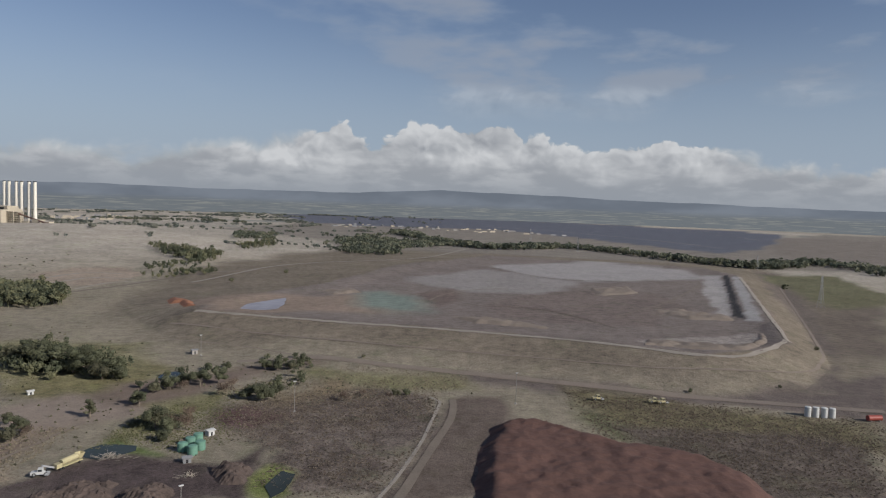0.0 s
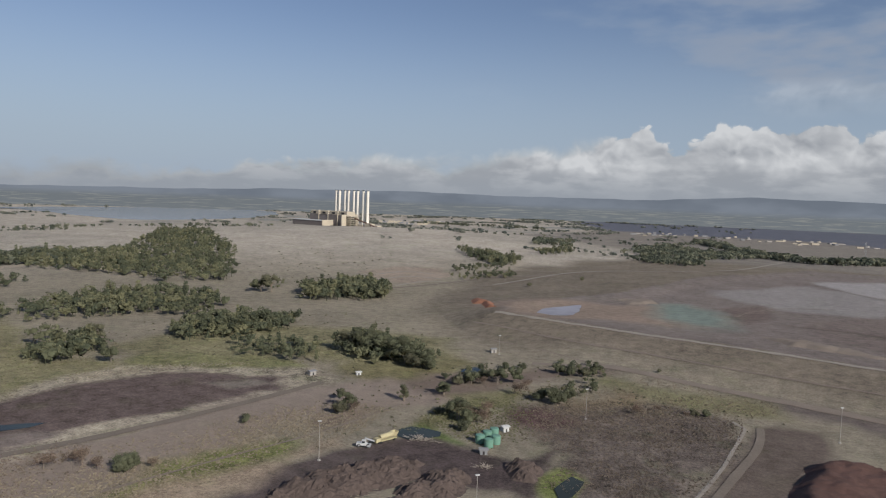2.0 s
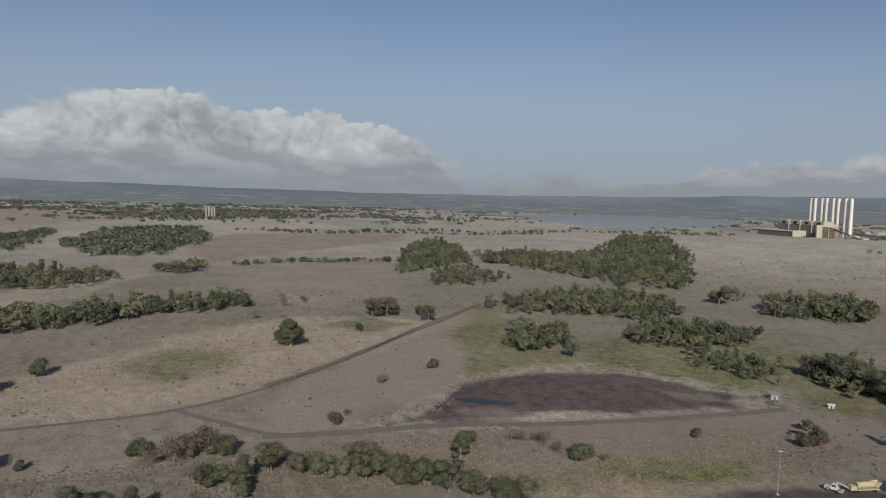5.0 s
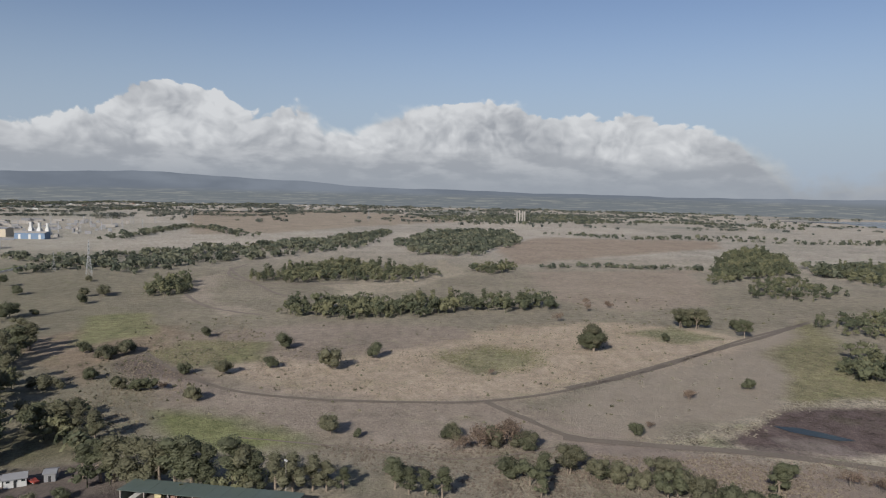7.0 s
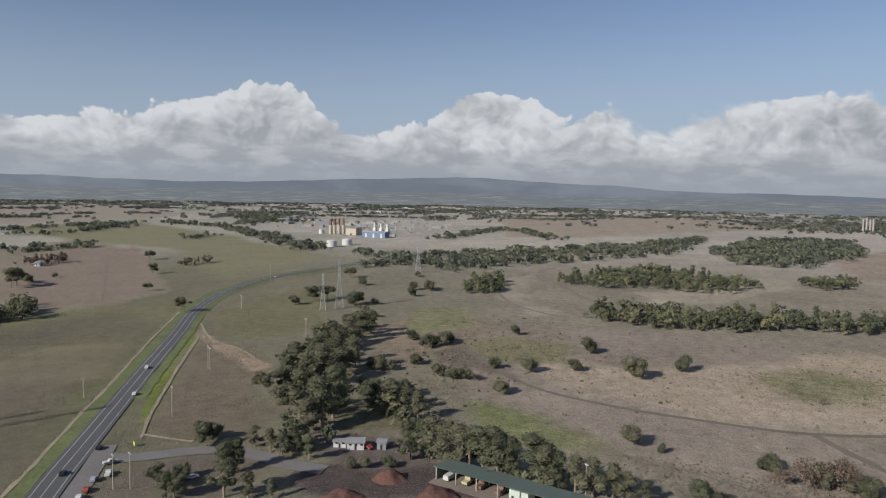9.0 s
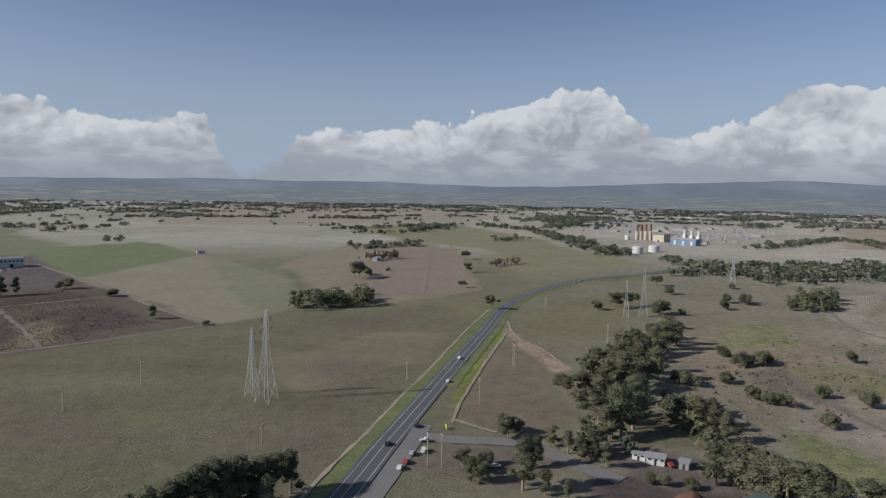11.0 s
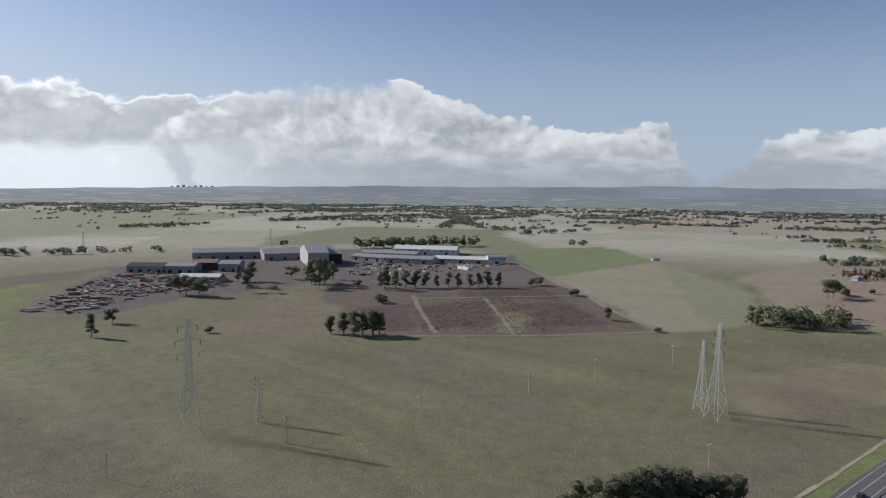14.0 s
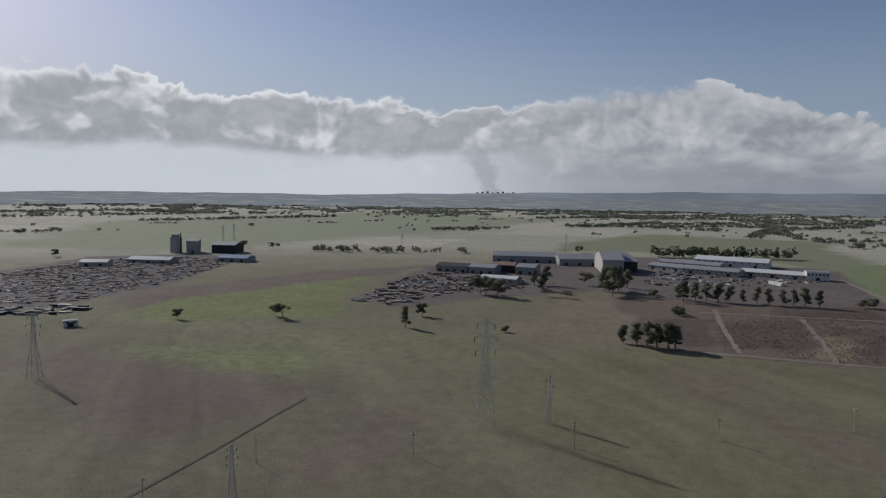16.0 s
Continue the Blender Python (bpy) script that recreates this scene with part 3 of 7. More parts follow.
# mown paddock with worn and greener parts
area((0.122, 0.1, 0.078), 45, 0.35, [(460, -393), (370, -406), (202, -367), (168, -330), (170, -250), (179, -194), (216, -182)])
area((0.138, 0.148, 0.074), 28, 0.7, [(350, -385), (308, -420), (216, -408), (212, -371), (279, -369)])
area((0.142, 0.142, 0.078), 34, 0.7, [(457, -470), (348, -514), (186, -499), (99, -510), (98, -462), (195, -434), (333, -421)])
area((0.115, 0.095, 0.075), 10, 0.5, [(539, -577), (475, -702), (433, -849), (315, -985), (330, -766), (413, -630), (448, -520)])
area((0.13, 0.145, 0.06), 12, 0.6, [(448, -520), (419, -650), (352, -817), (299, -636), (249, -553), (375, -475)])
area((0.095, 0.085, 0.08), 8, 0.6, [(796, -683), (837, -876), (714, -992), (622, -982), (518, -657), (524, -506), (556, -476)])
area((0.105, 0.09, 0.08), 7, 0.6, [(288, -641), (315, -985), (18, -1282), (-273, -1173), (-239, -819), (-86, -756), (59, -804), (160, -694), (218, -614)])
area((0.145, 0.125, 0.085), 10, 0.5, [(104, -531), (94, -722), (28, -793), (11, -619), (17, -521), (74, -509)])
# far green field, its green dulled to paint in haze
area((0.185, 0.195, 0.125), 60, 0.3, [(1186, -1020), (1697, -1876), (1318, -3510), (344, -2942), (532, -1868), (729, -1114), (878, -969)])
area((0.15, 0.155, 0.095), 25, 0.3, [(192, -1557), (-5, -2027), (-408, -1968), (-369, -1350), (-264, -1185), (-100, -1415), (167, -1357)])
area((0.24, 0.21, 0.16), 25, 0.3, [(-1082, -3328), (-2550, -4243), (-3585, -3413), (-1941, -1742), (-1215, -1694), (-763, -1915)])
area((0.18, 0.17, 0.10), 25, 0.3, [(-1206, -1644), (-1527, -1508), (-1234, -952), (-953, -583), (-645, -514), (-945, -872), (-971, -1170)])
area((0.20, 0.16, 0.12), 12, 0.3, [(-527, -721), (-855, -1005), (-920, -910), (-602, -588), (-472, -508), (-419, -575)])
# open-cut mine and the rough ground about it
area((0.175, 0.157, 0.128), 60, 0.4, [(-700, 2100), (-100, 1500), (700, 1300), (1900, 1300), (2700, 4000), (1900, 3700), (1000, 2300), (300, 3100), (-600, 3200)])
area((0.095, 0.1, 0.115), 25, 0.4, [(-1206, 4682), (-545, 4920), (850, 4876), (1848, 3747), (1023, 2176), (733, 1808), (575, 2233), (282, 3007), (-207, 2974), (-578, 3146)])
area((0.16, 0.14, 0.115), 25, 0.4, [(1624, 3291), (1906, 2983), (1014, 1581), (860, 1766), (1023, 2176)])
area((0.11, 0.10, 0.095), 25, 0.4, [(1223, 4797), (2657, 4176), (2662, 4173), (2187, 4440), (849, 4877)])


MOWN = [(63, -495), (-232, -507), (-481, -501), (-446, -412), (-165, -217), (-60, -140), (60, -120), (230, -150), (520, -380), (480, -500), (200, -520)]


def build_ground():
    """One sheet out to the horizon, finest where it is seen, row by row outwards."""
    headings = np.radians(np.concatenate([np.arange(-36, 232, 0.16), np.arange(232, 324, 4)]))
    down = np.radians(np.concatenate([[60, 45, 36, 30], np.arange(27, 1.3, -0.11)]))
    radii = np.concatenate([[0.02, 8.0, 30.0], EYE / np.tan(down), [4850.0]])
    a, r = np.meshgrid(headings, radii)
    x, y = -np.sin(a) * r, np.cos(a) * r
    z = height(x.ravel(), y.ravel()).reshape(x.shape)
    rows, cols = x.shape
    cover = np.empty((x.size, 4))
    cover[:] = (*DRY, 0.42)
    px, py, rad = x.ravel(), y.ravel(), r.ravel()
    paddock = np.floor(px / 310 + 0.35 * np.sin(py / 800)) * 7.1 + np.floor(py / 260) * 3.7
    tint = (np.sin(paddock * 12.9898) * 43758.5453) % 1
    south = np.clip((np.degrees(np.arctan2(-px, py)) % 360 - 100) / 40, 0, 1) * (np.degrees(np.arctan2(-px, py)) % 360 < 250)
    # far paddocks: haze put into the colour, paler with distance from the eye
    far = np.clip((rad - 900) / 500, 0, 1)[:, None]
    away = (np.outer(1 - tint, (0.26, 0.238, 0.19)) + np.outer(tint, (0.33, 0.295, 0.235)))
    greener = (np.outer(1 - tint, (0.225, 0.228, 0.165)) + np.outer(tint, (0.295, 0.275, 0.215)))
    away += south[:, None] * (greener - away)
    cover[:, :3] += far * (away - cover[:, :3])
    cover[:, :3] += ((1 - far[:, 0]) * south)[:, None] * (np.array((0.128, 0.122, 0.074)) - cover[:, :3])
    # far groves, fading in with distance, their colour greyed to hold the haze
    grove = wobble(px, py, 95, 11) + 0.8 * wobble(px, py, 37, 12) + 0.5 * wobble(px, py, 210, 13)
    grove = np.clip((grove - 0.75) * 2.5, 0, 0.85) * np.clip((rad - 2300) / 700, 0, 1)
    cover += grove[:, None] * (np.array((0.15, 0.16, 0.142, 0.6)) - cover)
    for k, (colour, soft, mottle, outline) in enumerate(AREAS):
        xs, ys = [p[0] for p in outline], [p[1] for p in outline]
        grow = 3 * soft + 5
        near = np.nonzero((px > min(xs) - grow) & (px < max(xs) + grow) & (py > min(ys) - grow) & (py < max(ys) + grow))[0]
        if not len(near):
            continue
        qx, qy = px[near], py[near]
        d = edge_dist(qx, qy, outline) + soft * (0.8 * wobble(qx, qy, soft * 1.7 + 2, k) + 0.5 * wobble(qx, qy, soft * 0.6 + 1, k + 9))
        w = np.clip(0.5 - d / (soft * 1.2 + 0.5), 0, 1)[:, None]
        cover[near] += w * (np.array((*colour, mottle)) - cover[near])
    # streaks of mowing and old wheel marks over the green paddock
    inside = np.clip(-edge_dist(px, py, MOWN) / 25, 0, 1)
    across, along = px * 0.85 + py * 0.53, px * -0.53 + py * 0.85
    streak = wobble(across + 6 * np.sin(along / 60), along * 0.06, 3.4, 3) * wobble(across * 0.6, along * 0.12, 17, 8) + 0.7 * wobble(across * 0.9 + 0.25 * along, along * 0.1, 9, 5)
    cover[:, :3] *= (1 + 0.11 * inside * streak)[:, None]
    worn = np.clip(wobble(px, py, 44, 21) + 0.6 * wobble(px, py, 17, 22) - 0.35, 0, 1) * inside * 0.6
    cover[:, :3] += worn[:, None] * (np.array((0.125, 0.102, 0.08)) - cover[:, :3])
    cover[:, 3] *= 1.0 - 0.4 * south
    cover[:, :3] *= np.array((1.2, 1.19, 1.25))
    mesh = bpy.data.meshes.new("ground")
    mesh.vertices.add(x.size)
    mesh.vertices.foreach_set("co", np.stack([px, py, z.ravel()], 1).ravel().astype(np.float32))
    i, j = np.meshgrid(np.arange(rows - 1), np.arange(cols), indexing="ij")
    k = (j + 1) % cols
    quads = np.stack([i * cols + j, (i + 1) * cols + j, (i + 1) * cols + k, i * cols + k], -1).reshape(-1, 4)[:, ::-1]
    mesh.loops.add(quads.size), mesh.polygons.add(len(quads))
    mesh.loops.foreach_set("vertex_index", quads.ravel().astype(np.int32))
    mesh.polygons.foreach_set("loop_start", np.arange(0, quads.size, 4, dtype=np.int32))
    mesh.update(calc_edges=True)
    mesh.polygons.foreach_set("use_smooth", np.ones(len(quads), bool))
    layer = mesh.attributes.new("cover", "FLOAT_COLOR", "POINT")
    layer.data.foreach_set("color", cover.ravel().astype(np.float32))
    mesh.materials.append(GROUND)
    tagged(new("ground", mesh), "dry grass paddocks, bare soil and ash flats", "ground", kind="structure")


build_ground()


class Form:
    """Collects boxes, beams, tubes and leaves into one mesh."""

    def __init__(self):
        self.v, self.f = [], []

    def mesh_part(self, verts, faces):
        k = len(self.v)
        self.v += [tuple(p) for p in verts]
        self.f += [tuple(k + i for i in f) for f in faces]
        return self

    def box(self, x0, y0, z0, x1, y1, z1):
        return self.mesh_part([(x0, y0, z0), (x1, y0, z0), (x1, y1, z0), (x0, y1, z0), (x0, y0, z1), (x1, y0, z1), (x1, y1, z1), (x0, y1, z1)],
                              [(0, 3, 2, 1), (4, 5, 6, 7), (0, 1, 5, 4), (1, 2, 6, 5), (2, 3, 7, 6), (3, 0, 4, 7)])

    def beam(self, a, b, w, w2=None, sides=4):
        a, b = Vector(a), Vector(b)
        way = (b - a).normalized()
        u = way.orthogonal().normalized()
        v = way.cross(u)
        w2 = w if w2 is None else w2
        ring = [(math.cos(2 * math.pi * i / sides), math.sin(2 * math.pi * i / sides)) for i in range(sides)]
        verts = [a + (u * c + v * s) * w / 2 for c, s in ring] + [b + (u * c + v * s) * w2 / 2 for c, s in ring]
        faces = [(i, (i + 1) % sides, sides + (i + 1) % sides, sides + i) for i in range(sides)]
        return self.mesh_part(verts, faces + [tuple(range(sides))[::-1], tuple(range(sides, 2 * sides))])

    def turned(self, outline, sides=20, x=0, y=0):
        """A body turned about the upright axis from (radius, height) pairs."""
        verts = [(x + r * math.cos(2 * math.pi * i / sides), y + r * math.sin(2 * math.pi * i / sides), z) for r, z in outline for i in range(sides)]
        faces = [(k * sides + i, k * sides + (i + 1) % sides, (k + 1) * sides + (i + 1) % sides, (k + 1) * sides + i) for k in range(len(outline) - 1) for i in range(sides)]
        return self.mesh_part(verts, faces + [tuple(range(sides))[::-1], tuple(range((len(outline) - 1) * sides, len(outline) * sides))])

    def data(self, name, mat, smooth=False):
        mesh = bpy.data.meshes.new(name)
        mesh.from_pydata(self.v, [], self.f)
        mesh.materials.append(mat)
        if smooth:
            mesh.polygons.foreach_set("use_smooth", [True] * len(mesh.polygons))
        mesh.update()
        return mesh


def thing(name, x, y, z=None, turn=0.0, label="", category="", group="", kind=""):
    ob = new(name)
    ob.matrix_basis = pose(x, y, land(x, y) if z is None else z, 0, 0, turn)
    return tagged(ob, label, category, group, kind)


def part(name, form, mat, parent, label="", smooth=False):
    ob = new(name, form.data(name, mat, smooth) if isinstance(form, Form) else form)
    ob.parent = parent
    return tagged(ob, label)


def glide(points, step):
    """A smooth line through the points."""
    pts = [Vector(p) for p in points]
    out = []
    for i in range(len(pts) - 1):
        a, b, c, d = pts[max(i - 1, 0)], pts[i], pts[i + 1], pts[min(i + 2, len(pts) - 1)]
        m1, m2 = (c - a) / 2, (d - b) / 2
        k = max(1, int((c - b).length / step))
        for j in range(k):
            u = j / k
            out.append(b * (2 * u**3 - 3 * u**2 + 1) + m1 * (u**3 - 2 * u**2 + u) + c * (-2 * u**3 + 3 * u**2) + m2 * (u**3 - u**2))
    return out + [pts[-1]]


def ribbon(form, points, width, lift, shift=0.0, step=8.0, ragged=0.0, gap=0):
    """A strip along a line, laid on the land."""
    line = glide(points, step)
    rows = []
    for i, p in enumerate(line):
        way = (line[min(i + 1, len(line) - 1)] - line[max(i - 1, 0)]).normalized()
        out = Vector((-way.y, way.x))
        wl = width / 2 * (1 + ragged * random.uniform(-1, 1))
        wr = width / 2 * (1 + ragged * random.uniform(-1, 1))
        for w in (shift + wl, shift - wr):
            q = p + out * w
            rows.append((q.x, q.y, 0))
    z = height([p[0] for p in rows], [p[1] for p in rows])
    rows = [(p[0], p[1], float(h) + lift) for p, h in zip(rows, z)]
    faces = [(2 * i, 2 * i + 1, 2 * i + 3, 2 * i + 2) for i in range(len(line) - 1) if not gap or i % gap == 0]
    return form.mesh_part(rows, faces)


def track(name, points, width, mat, label, lift=0.25, ragged=0.15):
    ob = new(name, ribbon(Form(), points, width, lift, ragged=ragged).data(name, mat))
    return tagged(ob, label, "track", kind="structure")


def pool(name, points, mat, label, lift=0.3):
    """Flat water with a wandering shore."""
    line = glide(points + points[:1], 6.0)[:-1]
    cx, cy = sum(p[0] for p in points) / len(points), sum(p[1] for p in points) / len(points)
    size = max(math.hypot(p[0] - cx, p[1] - cy) for p in points)
    z = max(land(cx, cy), 0) + lift
    verts = []
    for p in line:
        k = 1 + 0.06 * float(wobble(p.x, p.y, size * 0.12, 3))
        verts.append((cx + (p.x - cx) * k, cy + (p.y - cy) * k, z))
    ob = new(name, Form().mesh_part([(cx, cy, z)] + verts, [(0, 1 + i, 1 + (i + 1) % len(verts)) for i in range(len(verts))]).data(name, mat))
    return tagged(ob, label, "pond", kind="structure")


# height of the skyline over the eye, degrees, by heading
SKYLINE = [(-90, 0.4), (-32, 0.3), (-19, 0.6), (-10, 0.8), (0, 1.0), (7, 0.65), (17, 0.55), (30, 0.6), (38, 0.5), (48, 0.15), (60, 0.0), (80, 0.05), (93, 0.3), (97, 0.6),
           (103, 0.8), (110, 1.05), (120, 0.7), (131, 0.25), (141, 0.5), (155, 0.55), (165, 0.3), (178, 0.3), (190, 0.0), (205, -0.3), (229, -0.4), (270, 0.2)]


def build_distance():
    """Ranges and far plain, beyond the last paddocks."""
    form, steps = Form(), 720
    for i in range(steps):
        a = 2 * math.pi * i / steps
        deg = math.degrees(a)
        rise = 5 * math.sin(a * 13 + 2) + 4 * math.sin(a * 31) + 3 * math.sin(a * 67 + 1) + 2 * math.sin(a * 141)
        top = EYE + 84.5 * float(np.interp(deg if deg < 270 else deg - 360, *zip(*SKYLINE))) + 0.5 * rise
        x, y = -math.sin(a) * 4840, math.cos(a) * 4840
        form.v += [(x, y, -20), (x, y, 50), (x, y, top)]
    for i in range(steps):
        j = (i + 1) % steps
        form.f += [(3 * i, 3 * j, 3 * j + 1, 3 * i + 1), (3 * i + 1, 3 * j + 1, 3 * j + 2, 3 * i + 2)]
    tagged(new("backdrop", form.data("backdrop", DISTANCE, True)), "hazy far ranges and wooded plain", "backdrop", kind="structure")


build_distance()

# ---- water ----
LAKE_SHORE = [(-3380, 1824), (-3194, 2114), (-2338, 1886), (-2075, 1971), (-2182, 2692), (-2843, 3624), (-3420, 3578), (-3609, 2910)]
pool("lake", LAKE_SHORE, LAKE, "wide pale lake beside the power station")
pool("blue_pond", [(-208, 640), (-186, 664), (-160, 692), (-148, 645), (-152, 614), (-191, 610)], SKY_POND, "shallow lilac-blue settling pond")
pool("yard_pond", [(-150, 283), (-146, 295), (-130, 295), (-128, 289), (-139, 277)], DARK_POND, "small dark pond with reedy banks")
pool("drain_pond", [(-65, 257), (-62, 272), (-56, 269), (-57, 253), (-60, 247)], DARK_POND, "narrow drain holding dark water")
pool("creek_pool", [(-168, 407), (-168, 421), (-159, 426), (-156, 420), (-160, 405)], DARK_POND, "small dark pool among bushes")
pool("wetland_pool", [(-316, 185), (-314, 196), (-295, 214), (-296, 205), (-308, 189)], DARK_POND, "remnant strip of water in dried wetland")

# ---- roads and tracks ----
HIGHWAY = [(-32, -121), (-90, -160), (-137, -192), (-162, -209), (-187, -226), (-224, -250), (-264, -276), (-318, -311), (-407, -368), (-480, -416), (-571, -462), (-675, -489), (-755, -495), (-846, -481), (-946, -479)]


def build_highway():
    road = new("road")
    tagged(road, "two-lane asphalt highway with painted lines", "road", kind="structure")
    part("carriageway", ribbon(Form(), HIGHWAY, 11.5, 0.30), ASPHALT, road)
    part("verge", ribbon(Form(), HIGHWAY, 7, 0.22, 9.0, ragged=0.2), VERGE, road, "bright green mown verge")
    part("verge", ribbon(Form(), HIGHWAY[6:-3], 6, 0.22, -8.6, ragged=0.25), VERGE, road, "bright green mown verge")
    part("edge_line", ribbon(Form(), HIGHWAY, 0.2, 0.36, 4.1), LINE_PAINT, road)
    part("edge_line", ribbon(Form(), HIGHWAY, 0.2, 0.36, -4.1), LINE_PAINT, road)
    part("centre_line", ribbon(Form(), HIGHWAY, 0.22, 0.36, 0.3), LINE_PAINT, road)


build_highway()
track("side_road", [(-203, -226), (-207, -214), (-219, -201), (-230, -186), (-231, -170), (-228, -153), (-229, -136)], 9, material("worn_seal", (0.175, 0.165, 0.155), 0.9, spread=0.3, grain=1.0, patch=0.08), "worn grey side road joining the highway", 0.27, 0.05)
track("junction_apron", [(-141, -183), (-155, -192), (-173, -204), (-192, -217), (-214, -232)], 8, bpy.data.materials["worn_seal"], "sealed turning lane", 0.24, 0.05)
track("long_track", [(-460, -161), (-424, -135), (-377, -90), (-359, -39), (-354, 14), (-356, 50), (-376, 98), (-433, 179), (-513, 270), (-590, 372)], 3.4, DARK_TRACK, "long dark earth track curving round the grassland")
track("link_track", [(-354, 50), (-327, 66), (-305, 80), (-293, 100)], 4, DARK_TRACK, "earth track joining two others", 0.27, 0.3)
track("causeway_track", [(-301, 78), (-291, 117), (-280, 163), (-260, 212), (-242, 275), (-228, 340)], 6, DARK_TRACK, "raised earth track beside the dried wetland")
track("west_track", [(-380, 99), (-406, 139), (-454, 201), (-526, 295), (-592, 374)], 5, DARK_TRACK, "earth track along the meadow")
track("dam_road", [(-135, 456), (-84, 468), (-29, 452), (26, 437), (78, 422), (142, 405), (204, 394), (253, 385)], 7, GRAVEL, "gravel road at the foot of the dam")
track("crest_road", [(-210, 586), (-101, 556), (9, 532), (112, 501), (183, 469), (228, 488), (269, 535), (286, 578), (449, 1039)], 4, PALE_GRAVEL, "pale gravel track along the dam crest", 0.3, 0.5)
track("bench_track", [(-222, 563), (-129, 522), (-32, 494), (67, 468), (156, 447), (236, 459), (284, 508), (332, 610), (502, 1024)], 2.4, GRAVEL, "worn bench track on the dam face", 0.3, 0.4)
track("fence_path", [(-22, 246), (-16, 267), (-8, 306), (-3, 343), (1, 377), (-5, 386)], 1.7, PALE_GRAVEL, "pale path along a fence")
track("compound_road", [(-14, 247), (-3, 300), (7, 349), (8, 382)], 4, DARK_TRACK, "rutted gravel road")
track("hill_road", [(-306, 843), (-287, 915), (-261, 1052), (-205, 1124), (-136, 1160), (-24, 1267), (61, 1614)], 6, PALE_GRAVEL, "pale gravel road across the hill")
track("rail_line", [(-419, 707), (-381, 798), (-341, 920), (-271, 1023)], 7, DARK_TRACK, "dark embanked line on the hillside")
track("paddock_road", [(-250, -1041), (-251, -771), (-242, -606), (-248, -519)], 7, GRAVEL, "gravel lane beside the paddocks")
for bench in ([(-609, 4504), (56, 4797), (795, 4551), (1228, 3631), (1288, 2793)], [(-239, 3428), (309, 3301), (688, 2677), (845, 2089)], [(435, 4671), (1138, 4438), (1494, 3558)]):
    track("mine_bench", bench, 5, PALE_GRAVEL, "pale bench road in the open cut", 0.4, 0.4)
track("lane", [(-396, -1912), (-396, -1545), (-404, -1312)], 6, PALE_GRAVEL, "pale country lane")
for line in ([(-63, -714), (-62, -611), (-64, -521)], [(-135, -688), (-129, -580), (-123, -513)], [(-48, -694), (-145, -700), (-243, -707)], [(-35, -514), (-139, -509), (-240, -517)], [(-720, -213), (-648, -174), (-621, -145), (-604, -116)], [(-961, -223), (-887, -198), (-793, -153), (-706, -102), (-708, -26)], [(-1005, -208), (-926, -215), (-844, -189), (-806, -136), (-814, -42)]):
    track("worn_track", line, 4, GRAVEL, "worn pale track across rough grass", 0.25, 0.4)
for line in ([(-211, 173), (-195, 223), (-179, 269), (-168, 325)], [(-303, -67), (-289, -12), (-276, 30), (-291, 76)], [(-206, 521), (-148, 499), (-101, 475)], [(-815, -873), (-604, -652), (-477, -520)]):
    track("wheel_marks", line, 1.6, GRAVEL, "faint wheel marks in the grass", 0.2, 0.5)
for line in ([(-45, -147), (-100, -184), (-161, -225), (-187, -241), (-229, -269), (-287, -306), (-382, -369), (-474, -427)], [(-227, -226), (-246, -241), (-284, -267), (-353, -313), (-405, -346)], [(-442, -377), (-399, -331), (-378, -287), (-350, -249)], [(-230, -228), (-231, -214), (-232, -203)]):
    track("fence_grass", line, 1.7, DRY_STRIP, "strip of pale uncut grass along a fence", 0.3, 0.5)
for line in ([(-493, 855), (-476, 918), (-429, 921)], [(-459, 808), (-444, 870), (-393, 874)], [(-411, 769), (-399, 836), (-369, 845)]):
    track("terrace", line, 6, PALE_GRAVEL, "pale cut terrace on the hillside", 0.3, 0.5)
for line in ([(78, 1097), (135, 981), (192, 947), (264, 954), (337, 961)], [(-12, 707), (2, 754), (32, 801), (80, 824)], [(164, 642), (247, 753), (352, 939)], [(22, 683), (99, 670), (148, 581)]):
    track("ash_channel", line, 2.2, DARK_TRACK, "shallow dark channel in the ash", 0.3, 0.6)
track("field_ruts", [(174, -196), (173, -221), (172, -253), (172, -285), (171, -324)], 1.5, material("rut_mud", (0.085, 0.072, 0.056), 0.95, spread=0.4), "wheel ruts across the paddock", 0.25, 0.3)

# ---- trees ----


def leaf_cloud(form, lobes, count, size):
    """Small leaf clumps scattered over overlapping lobes."""
    total = sum(r[0] * r[2] for _, r in lobes)
    for centre, r in lobes:
        for _ in range(max(3, int(count * r[0] * r[2] / total))):
            d = Vector((random.gauss(0, 1), random.gauss(0, 1), random.gauss(0, 1))).normalized()
            if d.z < -0.5:
                d.z = -d.z * 0.3
            p = Vector(centre) + Vector((d.x * r[0], d.y * r[1], d.z * r[2])) * random.uniform(0.72, 1.08)
            u = (d + Vector((random.gauss(0, 0.5), random.gauss(0, 0.5), random.gauss(0, 0.5)))).orthogonal().normalized()
            v = u.cross(d + Vector((random.gauss(0, 0.4), random.gauss(0, 0.4), random.gauss(0, 0.4)))).normalized()
            s = size * random.uniform(0.6, 1.4)
            form.mesh_part([p - u * s, p + v * s * 0.6, p + u * s, p - v * s * 0.6], [(0, 1, 2, 3)])
    return form


